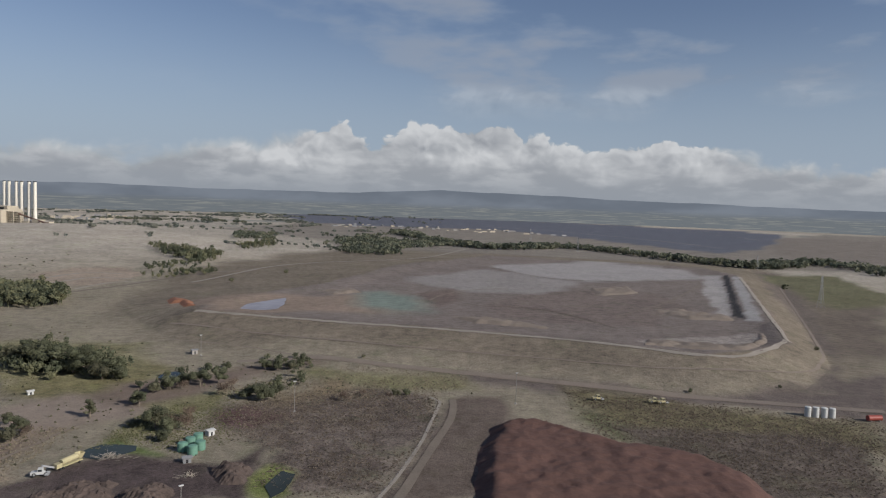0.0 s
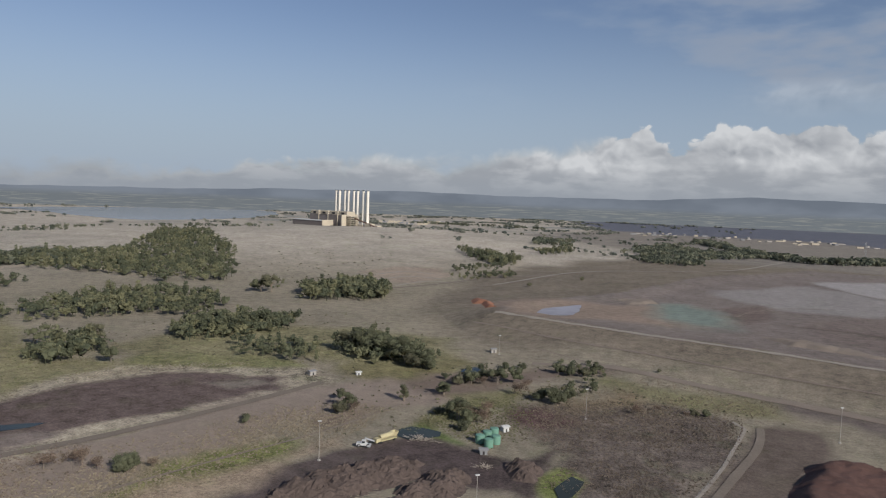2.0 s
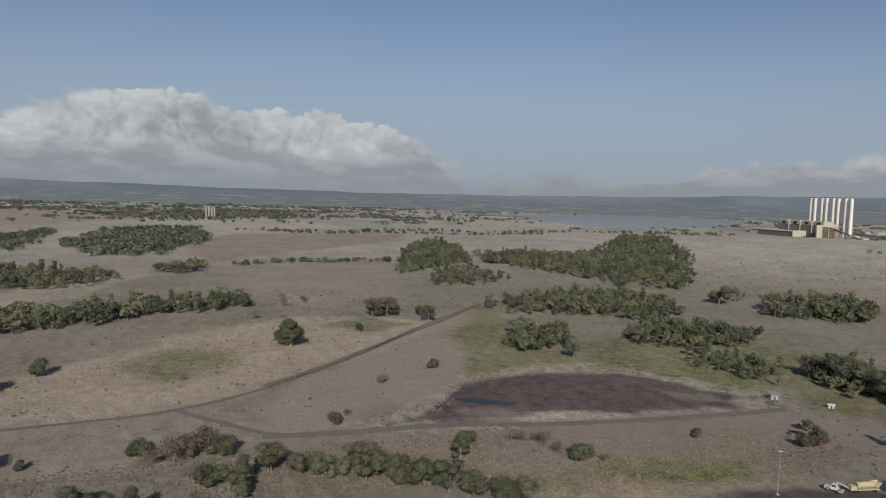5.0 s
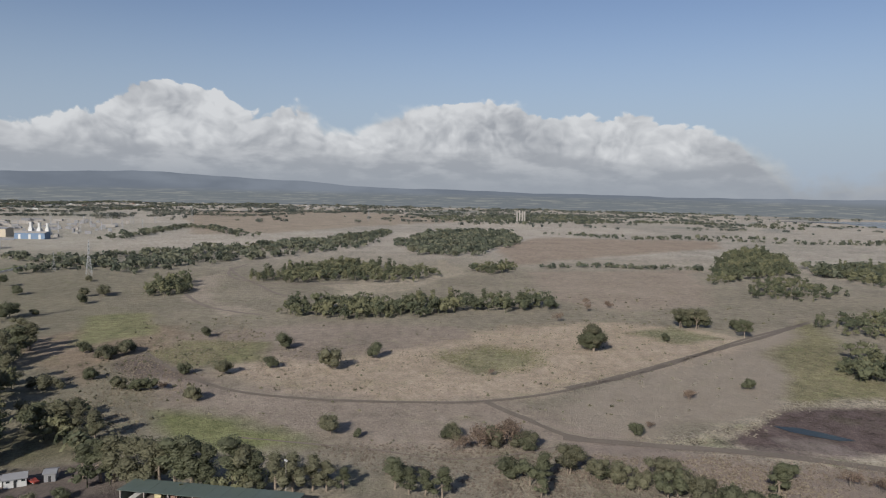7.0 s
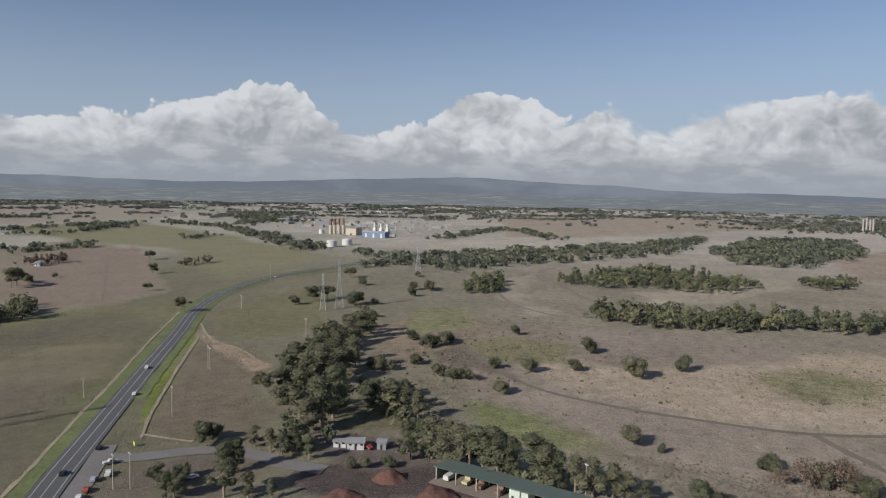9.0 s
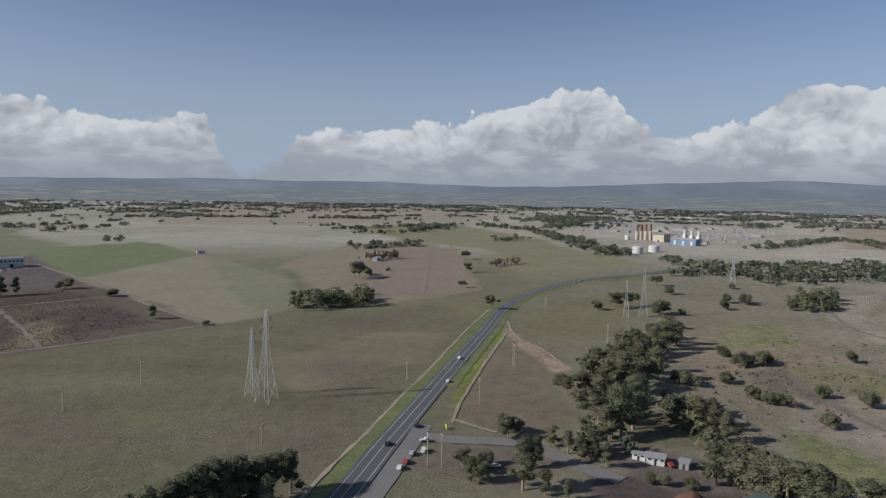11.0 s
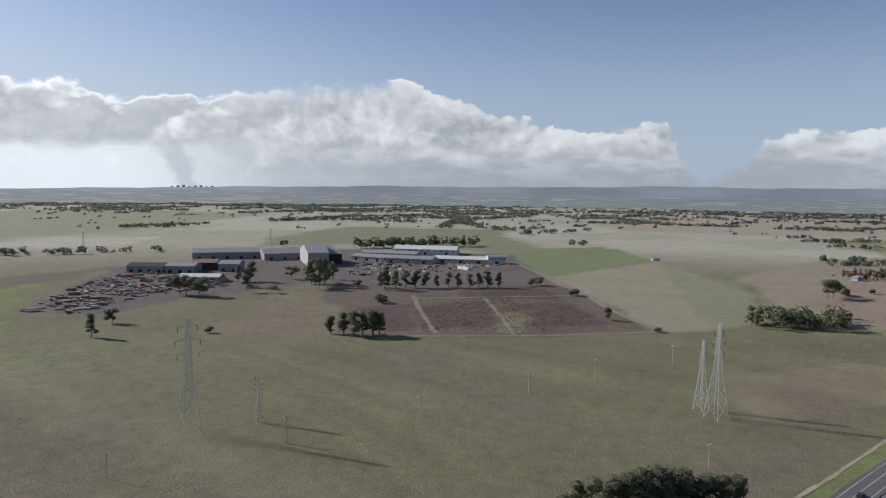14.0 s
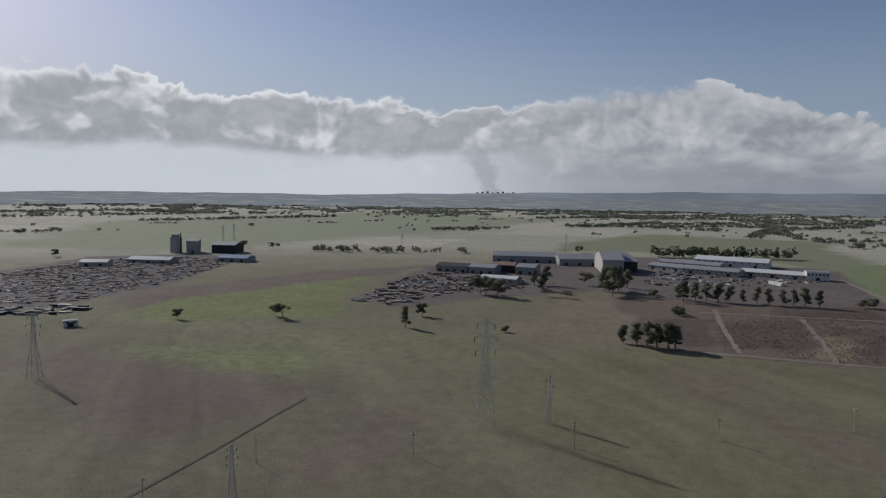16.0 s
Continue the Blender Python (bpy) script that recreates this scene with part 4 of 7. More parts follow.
def fill_lobes(form, lobes, sides, rings, share=0.8):
    """Uneven dense inner foliage, so that a crown is not seen through everywhere."""
    for centre, r in lobes:
        verts = [(centre[0], centre[1], centre[2] - r[2] * share * 0.7)]
        for k in range(1, rings):
            f = -math.pi / 2 + math.pi * k / rings
            for i in range(sides):
                a, w = 2 * math.pi * (i + 0.5 * (k % 2)) / sides, share * random.uniform(0.8, 1.12)
                verts.append((centre[0] + math.cos(a) * math.cos(f) * r[0] * w, centre[1] + math.sin(a) * math.cos(f) * r[1] * w, centre[2] + math.sin(f) * r[2] * w))
        verts.append((centre[0], centre[1], centre[2] + r[2] * share))
        last = len(verts) - 1
        faces = [(0, 1 + (i + 1) % sides, 1 + i) for i in range(sides)] + [(last, last - sides + i, last - sides + (i + 1) % sides) for i in range(sides)]
        for k in range(rings - 2):
            faces += [(1 + k * sides + i, 1 + k * sides + (i + 1) % sides, 1 + (k + 1) * sides + (i + 1) % sides, 1 + (k + 1) * sides + i) for i in range(sides)]
        form.mesh_part(verts, faces)


def crown_of(kind, leaves, size, seed):
    """A crown one metre tall in all, on a bare or leafy stem."""
    random.seed(seed)
    lobes = []
    if kind == "gum":      # tall, open, several heads
        for i in range(11):
            a, q = random.uniform(0, 6.28), random.uniform(0.04, 0.18) * (1.25 - i / 14)
            zz = 0.2 + 0.68 * (i + random.random()) / 11
            r = random.uniform(0.12, 0.19)
            lobes.append(((math.cos(a) * q, math.sin(a) * q, zz), (r, r, r * random.uniform(0.6, 0.85))))
        lobes.append(((0, 0, 0.78), (0.14, 0.14, 0.2)))
    elif kind == "spread":  # wide crown
        for i in range(10):
            a, q = random.uniform(0, 6.28), random.uniform(0.12, 0.42)
            r = random.uniform(0.16, 0.26)
            lobes.append(((math.cos(a) * q, math.sin(a) * q, random.uniform(0.35, 0.8)), (r, r, r * 0.8)))
    else:                   # bush, leafy down to the ground
        for i in range(9):
            a, q = random.uniform(0, 6.28), random.uniform(0.05, 0.42)
            r = random.uniform(0.2, 0.34)
            lobes.append(((math.cos(a) * q, math.sin(a) * q, random.uniform(0.25, 0.62)), (r, r, r * 0.95)))
    return leaf_cloud(Form(), lobes, leaves, size), lobes


def trunk_of(kind, lobes):
    form = Form()
    if kind == "bush":
        form.beam((0, 0, -0.03), (0, 0, 0.3), 0.05, 0.03, 6)
    else:
        form.beam((0, 0, -0.03), (0.01, 0, 0.4), 0.055, 0.035, 7)
        for centre, _ in lobes[:5]:
            form.beam((0.01, 0, random.uniform(0.25, 0.4)), centre, 0.028, 0.01, 5)
    return form


KINDS = {}
for kind, leaves, size in (("gum", 1500, 0.018), ("spread", 1600, 0.026), ("bush", 1200, 0.032)):
    for k in range(4):
        crown, lobes = crown_of(kind, leaves, size, 10 * k + len(kind))
        fill_lobes(crown, lobes, 8, 5, 0.68)
        KINDS[kind, k] = (crown.data("crown", LEAF if k % 2 else LEAF_DARK), trunk_of(kind, lobes).data("trunk", BARK))
dry, lobes = crown_of("bush", 700, 0.035, 77)
KINDS["dry", 0] = (dry.data("crown", LEAF_DRY), trunk_of("bush", lobes).data("trunk", BARK))
LABELS = {"gum": ("tall gum tree with open grey-green crown", "tree"), "spread": ("broad spreading tree with dark green crown", "tree"),
          "bush": ("rounded dense green bush on dry grass", "bush"), "dry": ("leafless brown bush on dry grass", "bush")}


def tree(x, y, tall, kind="bush", wide=1.0):
    k = random.randrange(4) if kind != "dry" else 0
    crown, trunk = KINDS[kind, k]
    label, category = LABELS[kind]
    ob = thing("tree" if category == "tree" else "bush", x, y, None, random.uniform(0, 360), label, category, "trees and bushes of the farmland")
    ob.scale = (tall * wide, tall * wide, tall)
    part("trunk", trunk, None, ob)
    part("crown", crown, None, ob)
    return ob


def trees(spots, kind="bush", wide=1.0):
    for x, y, tall, *own in spots:
        tree(x, y, tall, own[0] if own else kind, wide)


def low_tree(seed, leaves, size, kind):
    crown, lobes = crown_of(kind, leaves, size, seed)
    if leaves > 60:
        fill_lobes(crown, sorted(lobes, key=lambda b: -b[1][0])[:5], 5, 3, 0.72)
    crown.beam((0, 0, 0), (0, 0, 0.6), 0.05, 0.03, 3)
    return np.array(crown.v), crown.f


LOW = [low_tree(200 + i, n, s, k) for i, (n, s, k) in enumerate([(105, 0.078, "bush"), (110, 0.07, "spread"), (120, 0.054, "gum"), (120, 0.054, "gum"), (110, 0.07, "spread")])]
TINY = [low_tree(300 + i, 34, 0.19, "bush") for i in range(3)]
FAR_TREE = [low_tree(320 + i, 11, 0.30, "bush") for i in range(3)]


def wood(name, outline, gap, tall, label, mat=None, small=False, wide=1.0, mix=None):
    """A stand of many trees filling an outline."""
    xs, ys = [p[0] for p in outline], [p[1] for p in outline]
    gx, gy = np.meshgrid(np.arange(min(xs) - gap, max(xs) + gap, gap), np.arange(min(ys) - gap, max(ys) + gap, gap))
    px, py = gx.ravel() + np.random.uniform(-0.5, 0.5, gx.size) * gap, gy.ravel() + np.random.uniform(-0.5, 0.5, gx.size) * gap
    keep = edge_dist(px, py, outline) + 0.5 * gap * wobble(px, py, gap * 2.2, 4) < np.random.uniform(-1.3, 0.6, px.size) * gap
    keep &= np.random.uniform(0, 1, px.size) + 0.25 * wobble(px, py, gap * 3, 7) > 0.12
    px, py = px[keep], py[keep]
    if not len(px):
        px, py = np.array([sum(xs) / len(xs)]), np.array([sum(ys) / len(ys)])
    pz = height(px, py)
    stock = TINY if small else (mix or LOW)
    form, tones = Form(), []
    for x, y, z in zip(px, py, pz):
        verts, faces = stock[random.randrange(len(stock))]
        h = tall * random.choice((0.5, 0.7, 0.85, 1.0, 1.1, 1.25)) * random.uniform(0.9, 1.1)
        a = random.uniform(0, 6.28)
        w = h * wide * random.uniform(0.85, 1.2)
        c, s = math.cos(a) * w, math.sin(a) * w
        moved = np.stack([verts[:, 0] * c - verts[:, 1] * s + x, verts[:, 0] * s + verts[:, 1] * c + y, verts[:, 2] * h + z], 1)
        k = len(form.v)
        form.v.extend(map(tuple, moved))
        form.f.extend([tuple(k + i for i in f) for f in faces])
        tones.extend([random.random()] * len(verts))
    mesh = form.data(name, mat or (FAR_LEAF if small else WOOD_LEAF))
    mesh.attributes.new("tone", "FLOAT", "POINT").data.foreach_set("value", tones)
    return tagged(new(name, mesh), label, "woodland", kind="stuff")


def belt(name, points, width, gap, tall, label, small=True, wide=1.0, mat=None):
    """A row of trees along a line."""
    line = glide(points, 40)
    left, right = [], []
    for i, p in enumerate(line):
        way = (line[min(i + 1, len(line) - 1)] - line[max(i - 1, 0)]).normalized()
        left.append((p.x - way.y * width / 2, p.y + way.x * width / 2)), right.append((p.x + way.y * width / 2, p.y - way.x * width / 2))
    return wood(name, left + right[::-1], gap, tall, label, mat, small, wide)


random.seed(5)
MIXED = "mixed gum woodland on dry grass"
wood("woodland", [(-828, 388), (-1216, 596), (-1386, 736), (-1110, 665), (-939, 568), (-877, 450)], 10, 14, MIXED)
wood("woodland", [(-741, 394), (-870, 462), (-906, 543), (-762, 536), (-698, 433)], 11, 10, MIXED)
wood("woodland", [(-953, 596), (-1069, 733), (-988, 853), (-1288, 1224), (-1162, 1238), (-908, 1038), (-673, 775), (-593, 667), (-655, 625), (-770, 624)], 12, 14, MIXED)
wood("woodland", [(-552, 355), (-592, 387), (-614, 498), (-580, 573), (-512, 567), (-449, 506), (-453, 463), (-504, 409), (-525, 361)], 9, 12, MIXED)
wood("woodland", [(-441, 597), (-475, 659), (-442, 749), (-399, 729), (-368, 666), (-406, 600)], 8, 15, "dense round-topped gum stand")
wood("woodland", [(-409, 385), (-436, 460), (-403, 478), (-349, 482), (-343, 443), (-354, 400), (-385, 369)], 8, 11, MIXED)
wood("woodland", [(-408, 276), (-435, 299), (-419, 335), (-393, 326), (-385, 293)], 7, 12, MIXED)
wood("woodland", [(-321, 364), (-307, 411), (-285, 423), (-259, 386), (-299, 356)], 8, 9, MIXED)
wood("woodland", [(-277, 418), (-268, 475), (-223, 443), (-198, 435), (-187, 407), (-213, 395), (-247, 401)], 7, 11, MIXED)
wood("woodland", [(-570, 1312), (-516, 1277), (-381, 1189), (-385, 1086), (-481, 1191)], 10, 16, MIXED)
wood("woodland", [(-415, 1402), (-381, 1560), (-347, 1443), (-387, 1342)], 10, 12, MIXED)
wood("woodland", [(-240, 1476), (-87, 1538), (-77, 1312), (-179, 1333)], 14, 12, MIXED, small=True)
wood("woodland", [(-396, 899), (-339, 1028), (-302, 938), (-374, 874)], 10, 8, MIXED)
wood("woodland", [(-827, -177), (-929, -147), (-1011, -62), (-966, 35), (-891, 58), (-817, 30), (-839, -65), (-807, -128)], 10, 13, "dense gum plantation")
wood("woodland", [(-603, -112), (-642, -91), (-646, -29), (-666, 36), (-689, 117), (-665, 161), (-635, 148), (-615, 53), (-585, 3), (-587, -45), (-593, -84)], 8, 14, "dense gum plantation")
wood("woodland", [(-1389, -8), (-1853, 95), (-1979, 330), (-1568, 288), (-1177, 149), (-1190, 42)], 15, 14, MIXED, small=True)
wood("woodland", [(-975, 108), (-1029, 173), (-942, 173), (-911, 123)], 10, 12, MIXED)
wood("woodland", [(-702, -247), (-779, -266), (-806, -236), (-745, -209), (-690, -218)], 7, 13, "dense round-topped gum stand")
wood("woodland", [(-833, -455), (-910, -393), (-871, -316), (-996, -276), (-1112, -176), (-1351, -51), (-1643, -9), (-1866, -26), (-1509, -167), (-1261, -299), (-1124, -442), (-990, -466)], 17, 12, "winding belt of river gums", small=True)
belt("hedge", [(-1003, 211), (-1030, 304), (-1004, 465)], 16, 9, 8, "row of low trees between paddocks")
belt("hedge", [(-1888, 378), (-1805, 605), (-1606, 929), (-1524, 1137)], 22, 12, 9, "row of low trees between paddocks")
belt("hedge", [(-2827, 730), (-2699, 1134), (-2699, 1604), (-2718, 2022)], 40, 20, 12, "far row of trees")
wood("woodland", [(-2924, 101), (-3570, 891), (-2756, 922), (-2325, 387), (-2343, 235)], 30, 14, "far woodland", small=True)
wood("woodland", [(-1103, 689), (-1038, 778), (-861, 646), (-947, 593)], 12, 12, MIXED, small=True)
belt("hedge", [(-1801, 477), (-1711, 626), (-1814, 881), (-1632, 1118), (-1546, 1354), (-1145, 1462)], 40, 18, 11, "far row of trees")
belt("hedge", [(-1039, 314), (-1019, 380), (-1005, 471)], 16, 9, 9, "row of low trees between paddocks")
belt("hedge", [(-168, 2418), (88, 1629), (321, 1822), (422, 1635), (493, 1448), (595, 1354), (840, 1518), (822, 1279)], 60, 12, 16, "belt of gums along the mine", small=True)
belt("hedge", [(-1475, 2985), (-1215, 2833), (-1042, 2868)], 40, 18, 14, "trees near the power station")
belt("hedge", [(-660, 1948), (-503, 2021), (-270, 2004), (-91, 2485)], 30, 18, 9, "far row of trees")
wood("woodland", [(-398, 619), (-461, 718), (-450, 758), (-394, 713), (-361, 662), (-370, 625)], 9, 14, "dense round-topped gum stand")
belt("hedge", [(-1571, -1439), (-1505, -1224), (-1254, -914), (-1131, -760), (-1037, -637)], 40, 15, 14, "belt of gums along the highway")
wood("woodland", [(-2346, -1887), (-2648, -1639), (-1907, -1178), (-1646, -1235)], 24, 12, "far woodland", small=True)
wood("woodland", [(-744, -683), (-816, -679), (-857, -694), (-788, -655), (-739, -659)], 8, 10, "bare grey plantation block", mat=LEAF_DRY)
belt("hedge", [(-751, -994), (-817, -998), (-892, -1001)], 14, 7, 8, "dark clipped windbreak")
belt("hedge", [(-1119, -990), (-1239, -1014)], 16, 8, 9, "dark clipped windbreak")
wood("woodland", [(-637, -856), (-735, -897), (-738, -860), (-674, -797)], 11, 11, "bare grey plantation block", mat=LEAF_DRY)
wood("woodland", [(-327, -535), (-361, -535), (-418, -524), (-392, -508), (-348, -515)], 8, 15, "dense dark trees in a paddock")
belt("hedge", [(-410, -1708), (-476, -1743), (-578, -1801)], 40, 15, 13, "paddock tree clump")
belt("hedge", [(-410, -1370), (-488, -1384)], 22, 12, 12, "paddock tree clump")
for line in ([(282, -2304), (73, -2428), (-216, -2325)], [(-258, -1989), (-423, -2519), (-740, -2885)], [(-928, -3018), (-1203, -3021), (-1413, -3100)],
             [(-1015, -2433), (-1154, -2327)], [(-1327, -2051), (-1573, -1943)], [(-1038, -1496), (-1230, -1505), (-1534, -1499)],
             [(395, -3245), (-247, -3436), (-759, -3661)], [(-2762, -3042), (-3703, -3285), (-4206, -2609)], [(237, -2359), (-60, -2759), (-336, -2751)],
             [(585, -1147), (497, -1152), (327, -1226)], [(599, -1924), (504, -1951), (420, -2114)], [(470, -2985), (-139, -3842), (-983, -4851)],
             [(-415, -2905), (-383, -2003), (-573, -1995)], [(2118, -1825), (1962, -2170), (1804, -2670)], [(2512, -2165), (2404, -2490), (2182, -2988)], [(1576, -1865), (1439, -2199), (1244, -2645)], [(465, -3971), (-355, -4937), (-1162, -4812)], [(-102, -2780), (-483, -3012), (-907, -3319)], [(-1737, -3365), (-2596, -3626), (-3459, -3541)], [(-3060, -1194), (-3986, -1123), (-4896, -729)], [(1440, -1239), (1380, -1276), (1368, -1337)],
             [(-774, -1031), (-840, -1026), (-903, -1015)], [(-1001, -1366), (-1115, -1310), (-1485, -1508)], [(-2888, -3173), (-3604, -3319), (-3458, -2668)],
             [(-1578, -1455), (-1567, -1247), (-2393, -1570)], [(-1492, -2033), (-1608, -1984)], [(-1171, -1034), (-1233, -1012)], [(-3120, -1711), (-4640, -1725), (-4856, -960)],
             [(-1397, -1061), (-1223, -830), (-1087, -665)], [(-1035, -545), (-951, -351), (-1176, -329), (-1345, -176), (-1822, -21)], [(-3515, -1911), (-4721, -1488), (-4945, -231)],
             [(-1411, -555), (-1909, -543), (-1558, -321)], [(-2546, 675), (-2810, 1133), (-2402, 1487)], [(-4242, 1402), (-4453, 2162)], [(-1435, 2788), (-1177, 2953), (-815, 2872)]):
    belt("hedge", line, 45, 15, 12, "distant row of trees")
belt("windbreak", [(-7, -1288), (-84, -1314)], 30, 9, 20, "dense trees behind the works", False)
belt("windbreak", [(-94, -1324), (-174, -1342), (-248, -1351)], 28, 9, 19, "dense trees behind the works", False)

wood("woodland", [(-398, 379), (-392, 410), (-346, 441), (-358, 495), (-387, 509), (-436, 456)], 8, 11, MIXED)
wood("woodland", [(-321, 362), (-277, 372), (-254, 371), (-273, 405), (-312, 425), (-353, 397)], 8, 8, MIXED)
wood("woodland", [(-273, 427), (-254, 428), (-217, 410), (-188, 411), (-205, 439), (-248, 468), (-277, 466)], 8, 9, MIXED)
wood("woodland", [(-417, 281), (-391, 289), (-388, 319), (-432, 356), (-461, 324)], 8, 12, MIXED)
wood("thicket", [(-164, 368), (-146, 387), (-130, 438), (-138, 452), (-162, 418), (-172, 386)], 6, 5.5, "thicket of grey-green shrubs by a pool")
wood("thicket", [(-101, 366), (-80, 399), (-84, 433), (-104, 398)], 6, 5.5, "thicket of grey-green shrubs on rough grass")
wood("thicket", [(-117, 438), (-86, 443), (-90, 463), (-118, 465)], 6, 5, "thicket of grey-green shrubs on rough grass")
wood("woodland", [(-514, 615), (-495, 662), (-534, 713), (-549, 678)], 9, 10, MIXED)
wood("woodland", [(-414, 934), (-366, 1078), (-389, 1160), (-438, 1010)], 10, 8, MIXED)
wood("woodland", [(-255, 1558), (-117, 1462), (7, 1640), (7, 1778), (-246, 1954)], 17, 13, MIXED, small=True)
wood("woodland", [(-465, 1547), (-388, 1612), (-443, 1834), (-516, 1739)], 14, 12, MIXED, small=True)
wood("copse", [(-327, -535), (-358, -512), (-419, -522), (-443, -566), (-364, -580)], 9, 13, "dense dark copse on a green paddock")
# single trees and bushes
trees([(-249, 2, 12.4), (-244, 7, 11.2), (-241, 19, 12.1), (-243, 13, 10.1), (-252, 58, 12.9), (-261, 71, 11.3), (-241, 145, 13.0), (-185, -174, 10.1), (-234, -159, 10.6), (-239, -155, 9.5)], "gum", 1.3)
trees([(-511, -135, 9.6), (-408, -99, 10.5), (-358, -102, 8.9), (-374, -135, 7.4), (-406, -121, 6.4), (-307, -27, 11.0), (-303, -15, 4.9), (-452, -12, 12.5), (-423, -74, 9.1), (-395, -168, 7.4)], "bush")
trees([(-474, -73, 14.1, 'bush'), (-423, -38, 17.0, 'bush'), (-474, 142, 19.4, 'bush'), (-564, 244, 16.4, 'bush'), (-564, 259, 17.4, 'bush'), (-553, 286, 10.9, 'bush'), (-379, 206, 7.6, 'bush'), (-359, 162, 6.9, 'dry')])
trees([(-302, 28, 7.8, 'bush'), (-285, 30, 8.6, 'dry'), (-288, 39, 11.7, 'dry'), (-291, 45, 10.1, 'bush'), (-309, 56, 7.5, 'dry'), (-291, 56, 8.8, 'dry'), (-285, 58, 7.4, 'bush'), (-305, 113, 6.7, 'bush'), (-313, 123, 4.9, 'dry')])
trees([(-408, 60, 5.2, 'dry'), (-459, -200, 9.3, 'bush'), (-445, -179, 10.9, 'bush'), (-468, -176, 8.4, 'bush'), (-376, -146, 9.3, 'bush'), (-374, -129, 8.6, 'bush'), (-376, -123, 5.6, 'dry'), (-677, 195, 8.6, 'dry'), (-661, 211, 8.4, 'dry'), (-584, 142, 9.9, 'dry')])
trees([(-694, -300, 11.1, 'bush'), (-706, -287, 12.5, 'bush'), (-586, -312, 11.7, 'spread'), (-519, -273, 12.5, 'spread'), (-587, -295, 7.1, 'bush'), (-466, -253, 16.9, 'spread')])
trees([(-408, -121, 7.9, 'bush'), (-410, -100, 9.5, 'bush'), (-357, -102, 9.1, 'bush'), (-373, -135, 9.1, 'bush'), (-396, -169, 8.4, 'bush'), (-388, -153, 5.3, 'bush'), (-452, -174, 11.0, 'bush'), (-442, -181, 10.0, 'bush'), (-462, -174, 9.9, 'bush')])
trees([(-474, -422, 13.9, 'spread'), (-504, -673, 22.4, 'spread'), (-540, -699, 13.7, 'bush'), (-554, -540, 10.0, 'spread'), (-663, -639, 14.0, 'spread'), (-787, -763, 16.6, 'spread'), (-550, -361, 10.7, 'bush'), (-571, -355, 16.5, 'spread'), (-593, -350, 16.9, 'spread'), (-699, -368, 11.7, 'bush'), (-751, -411, 15.4, 'spread'), (-577, -309, 16.2, 'bush')])
trees([(-650, -283, 11.8, 'bush'), (-696, -283, 12.5, 'bush'), (-803, -342, 8.7, 'bush'), (-235, -200, 10.0, 'spread'), (-192, -185, 8.5, 'spread'), (-187, -172, 9.3, 'spread'), (-194, -156, 21.6, 'gum'), (-197, -148, 10.7, 'gum'), (-200, -140, 7.7, 'gum')])
# the dark line of gums beside the highway paddock
trees([(-236, -166, 10.9, 'gum'), (-240, -157, 12.1, 'gum'), (-235, -147, 10.6, 'gum'), (-239, -176, 9.9, 'gum'), (-278, -179, 16.6, 'spread'), (-260, -163, 18.0, 'gum'), (-269, -161, 26.3, 'gum'), (-284, -164, 27.6, 'gum'), (-314, -213, 12.5, 'spread'), (-306, -217, 12.4, 'spread')], wide=1.25)
trees([(-319, -202, 20.4, 'gum'), (-332, -199, 25.8, 'gum'), (-357, -203, 27.4, 'gum'), (-375, -229, 18.2, 'gum'), (-407, -235, 21.4, 'gum'), (-427, -233, 22.2, 'gum'), (-447, -235, 21.0, 'gum'), (-468, -238, 19.6, 'gum'), (-369, -242, 12.7, 'spread'), (-318, -180, 18.4, 'gum'), (-385, -208, 18.3, 'gum')], wide=1.25)
trees([(-308, -155, 14.6, 'gum'), (-307, -145, 17.3, 'gum'), (-307, -136, 14.3, 'gum'), (-298, -126, 15.2, 'gum'), (-333, -171, 9.5, 'bush'), (-375, -181, 10.5, 'bush'), (-378, -190, 7.8, 'bush'), (-331, -151, 9.3, 'spread'), (-281, -125, 13.2, 'gum')], wide=1.2)
wood("woodland", [(-300, -217), (-354, -240), (-415, -258), (-516, -271), (-464, -235), (-373, -201), (-290, -163), (-243, -144), (-235, -168), (-279, -176)], 8, 11, "dense dark gums beside the highway paddock")
wood("woodland", [(-318, -167), (-348, -165), (-317, -134), (-280, -117), (-282, -130), (-296, -149)], 7, 10, "dense gum thicket behind the yard")
wood("woodland", [(-264, -120), (-258, -96), (-252, -73), (-248, -47), (-243, -44), (-245, -66), (-248, -90), (-253, -111)], 6, 8, "young gums screening the shed")
# the screen of gums behind the shed
trees([(-259, -114, 14.6, 'gum'), (-257, -107, 17.5, 'gum'), (-257, -102, 19.5, 'gum'), (-254, -94, 19.6, 'gum'), (-253, -89, 19.8, 'gum'), (-252, -84, 18.8, 'gum'), (-250, -78, 19.8, 'gum'), (-250, -72, 20.1, 'gum'), (-250, -66, 16.6, 'gum'), (-248, -57, 21.3, 'gum'), (-247, -53, 19.4, 'gum'), (-247, -48, 15.0, 'gum')], wide=1.25)
trees([(-245, -41, 16.8, 'gum'), (-246, -35, 16.2, 'gum'), (-248, -28, 14.6, 'gum'), (-247, -23, 12.4, 'gum'), (-248, -17, 9.3, 'gum'), (-258, 2, 7.3, 'bush'), (-302, 25, 7.0, 'bush'), (-300, 29, 6.9, 'bush'), (-291, 42, 11.0, 'dry'), (-296, 52, 12.1, 'dry'), (-299, 47, 7.9, 'bush'), (-288, 58, 9.6, 'bush')], wide=1.2)
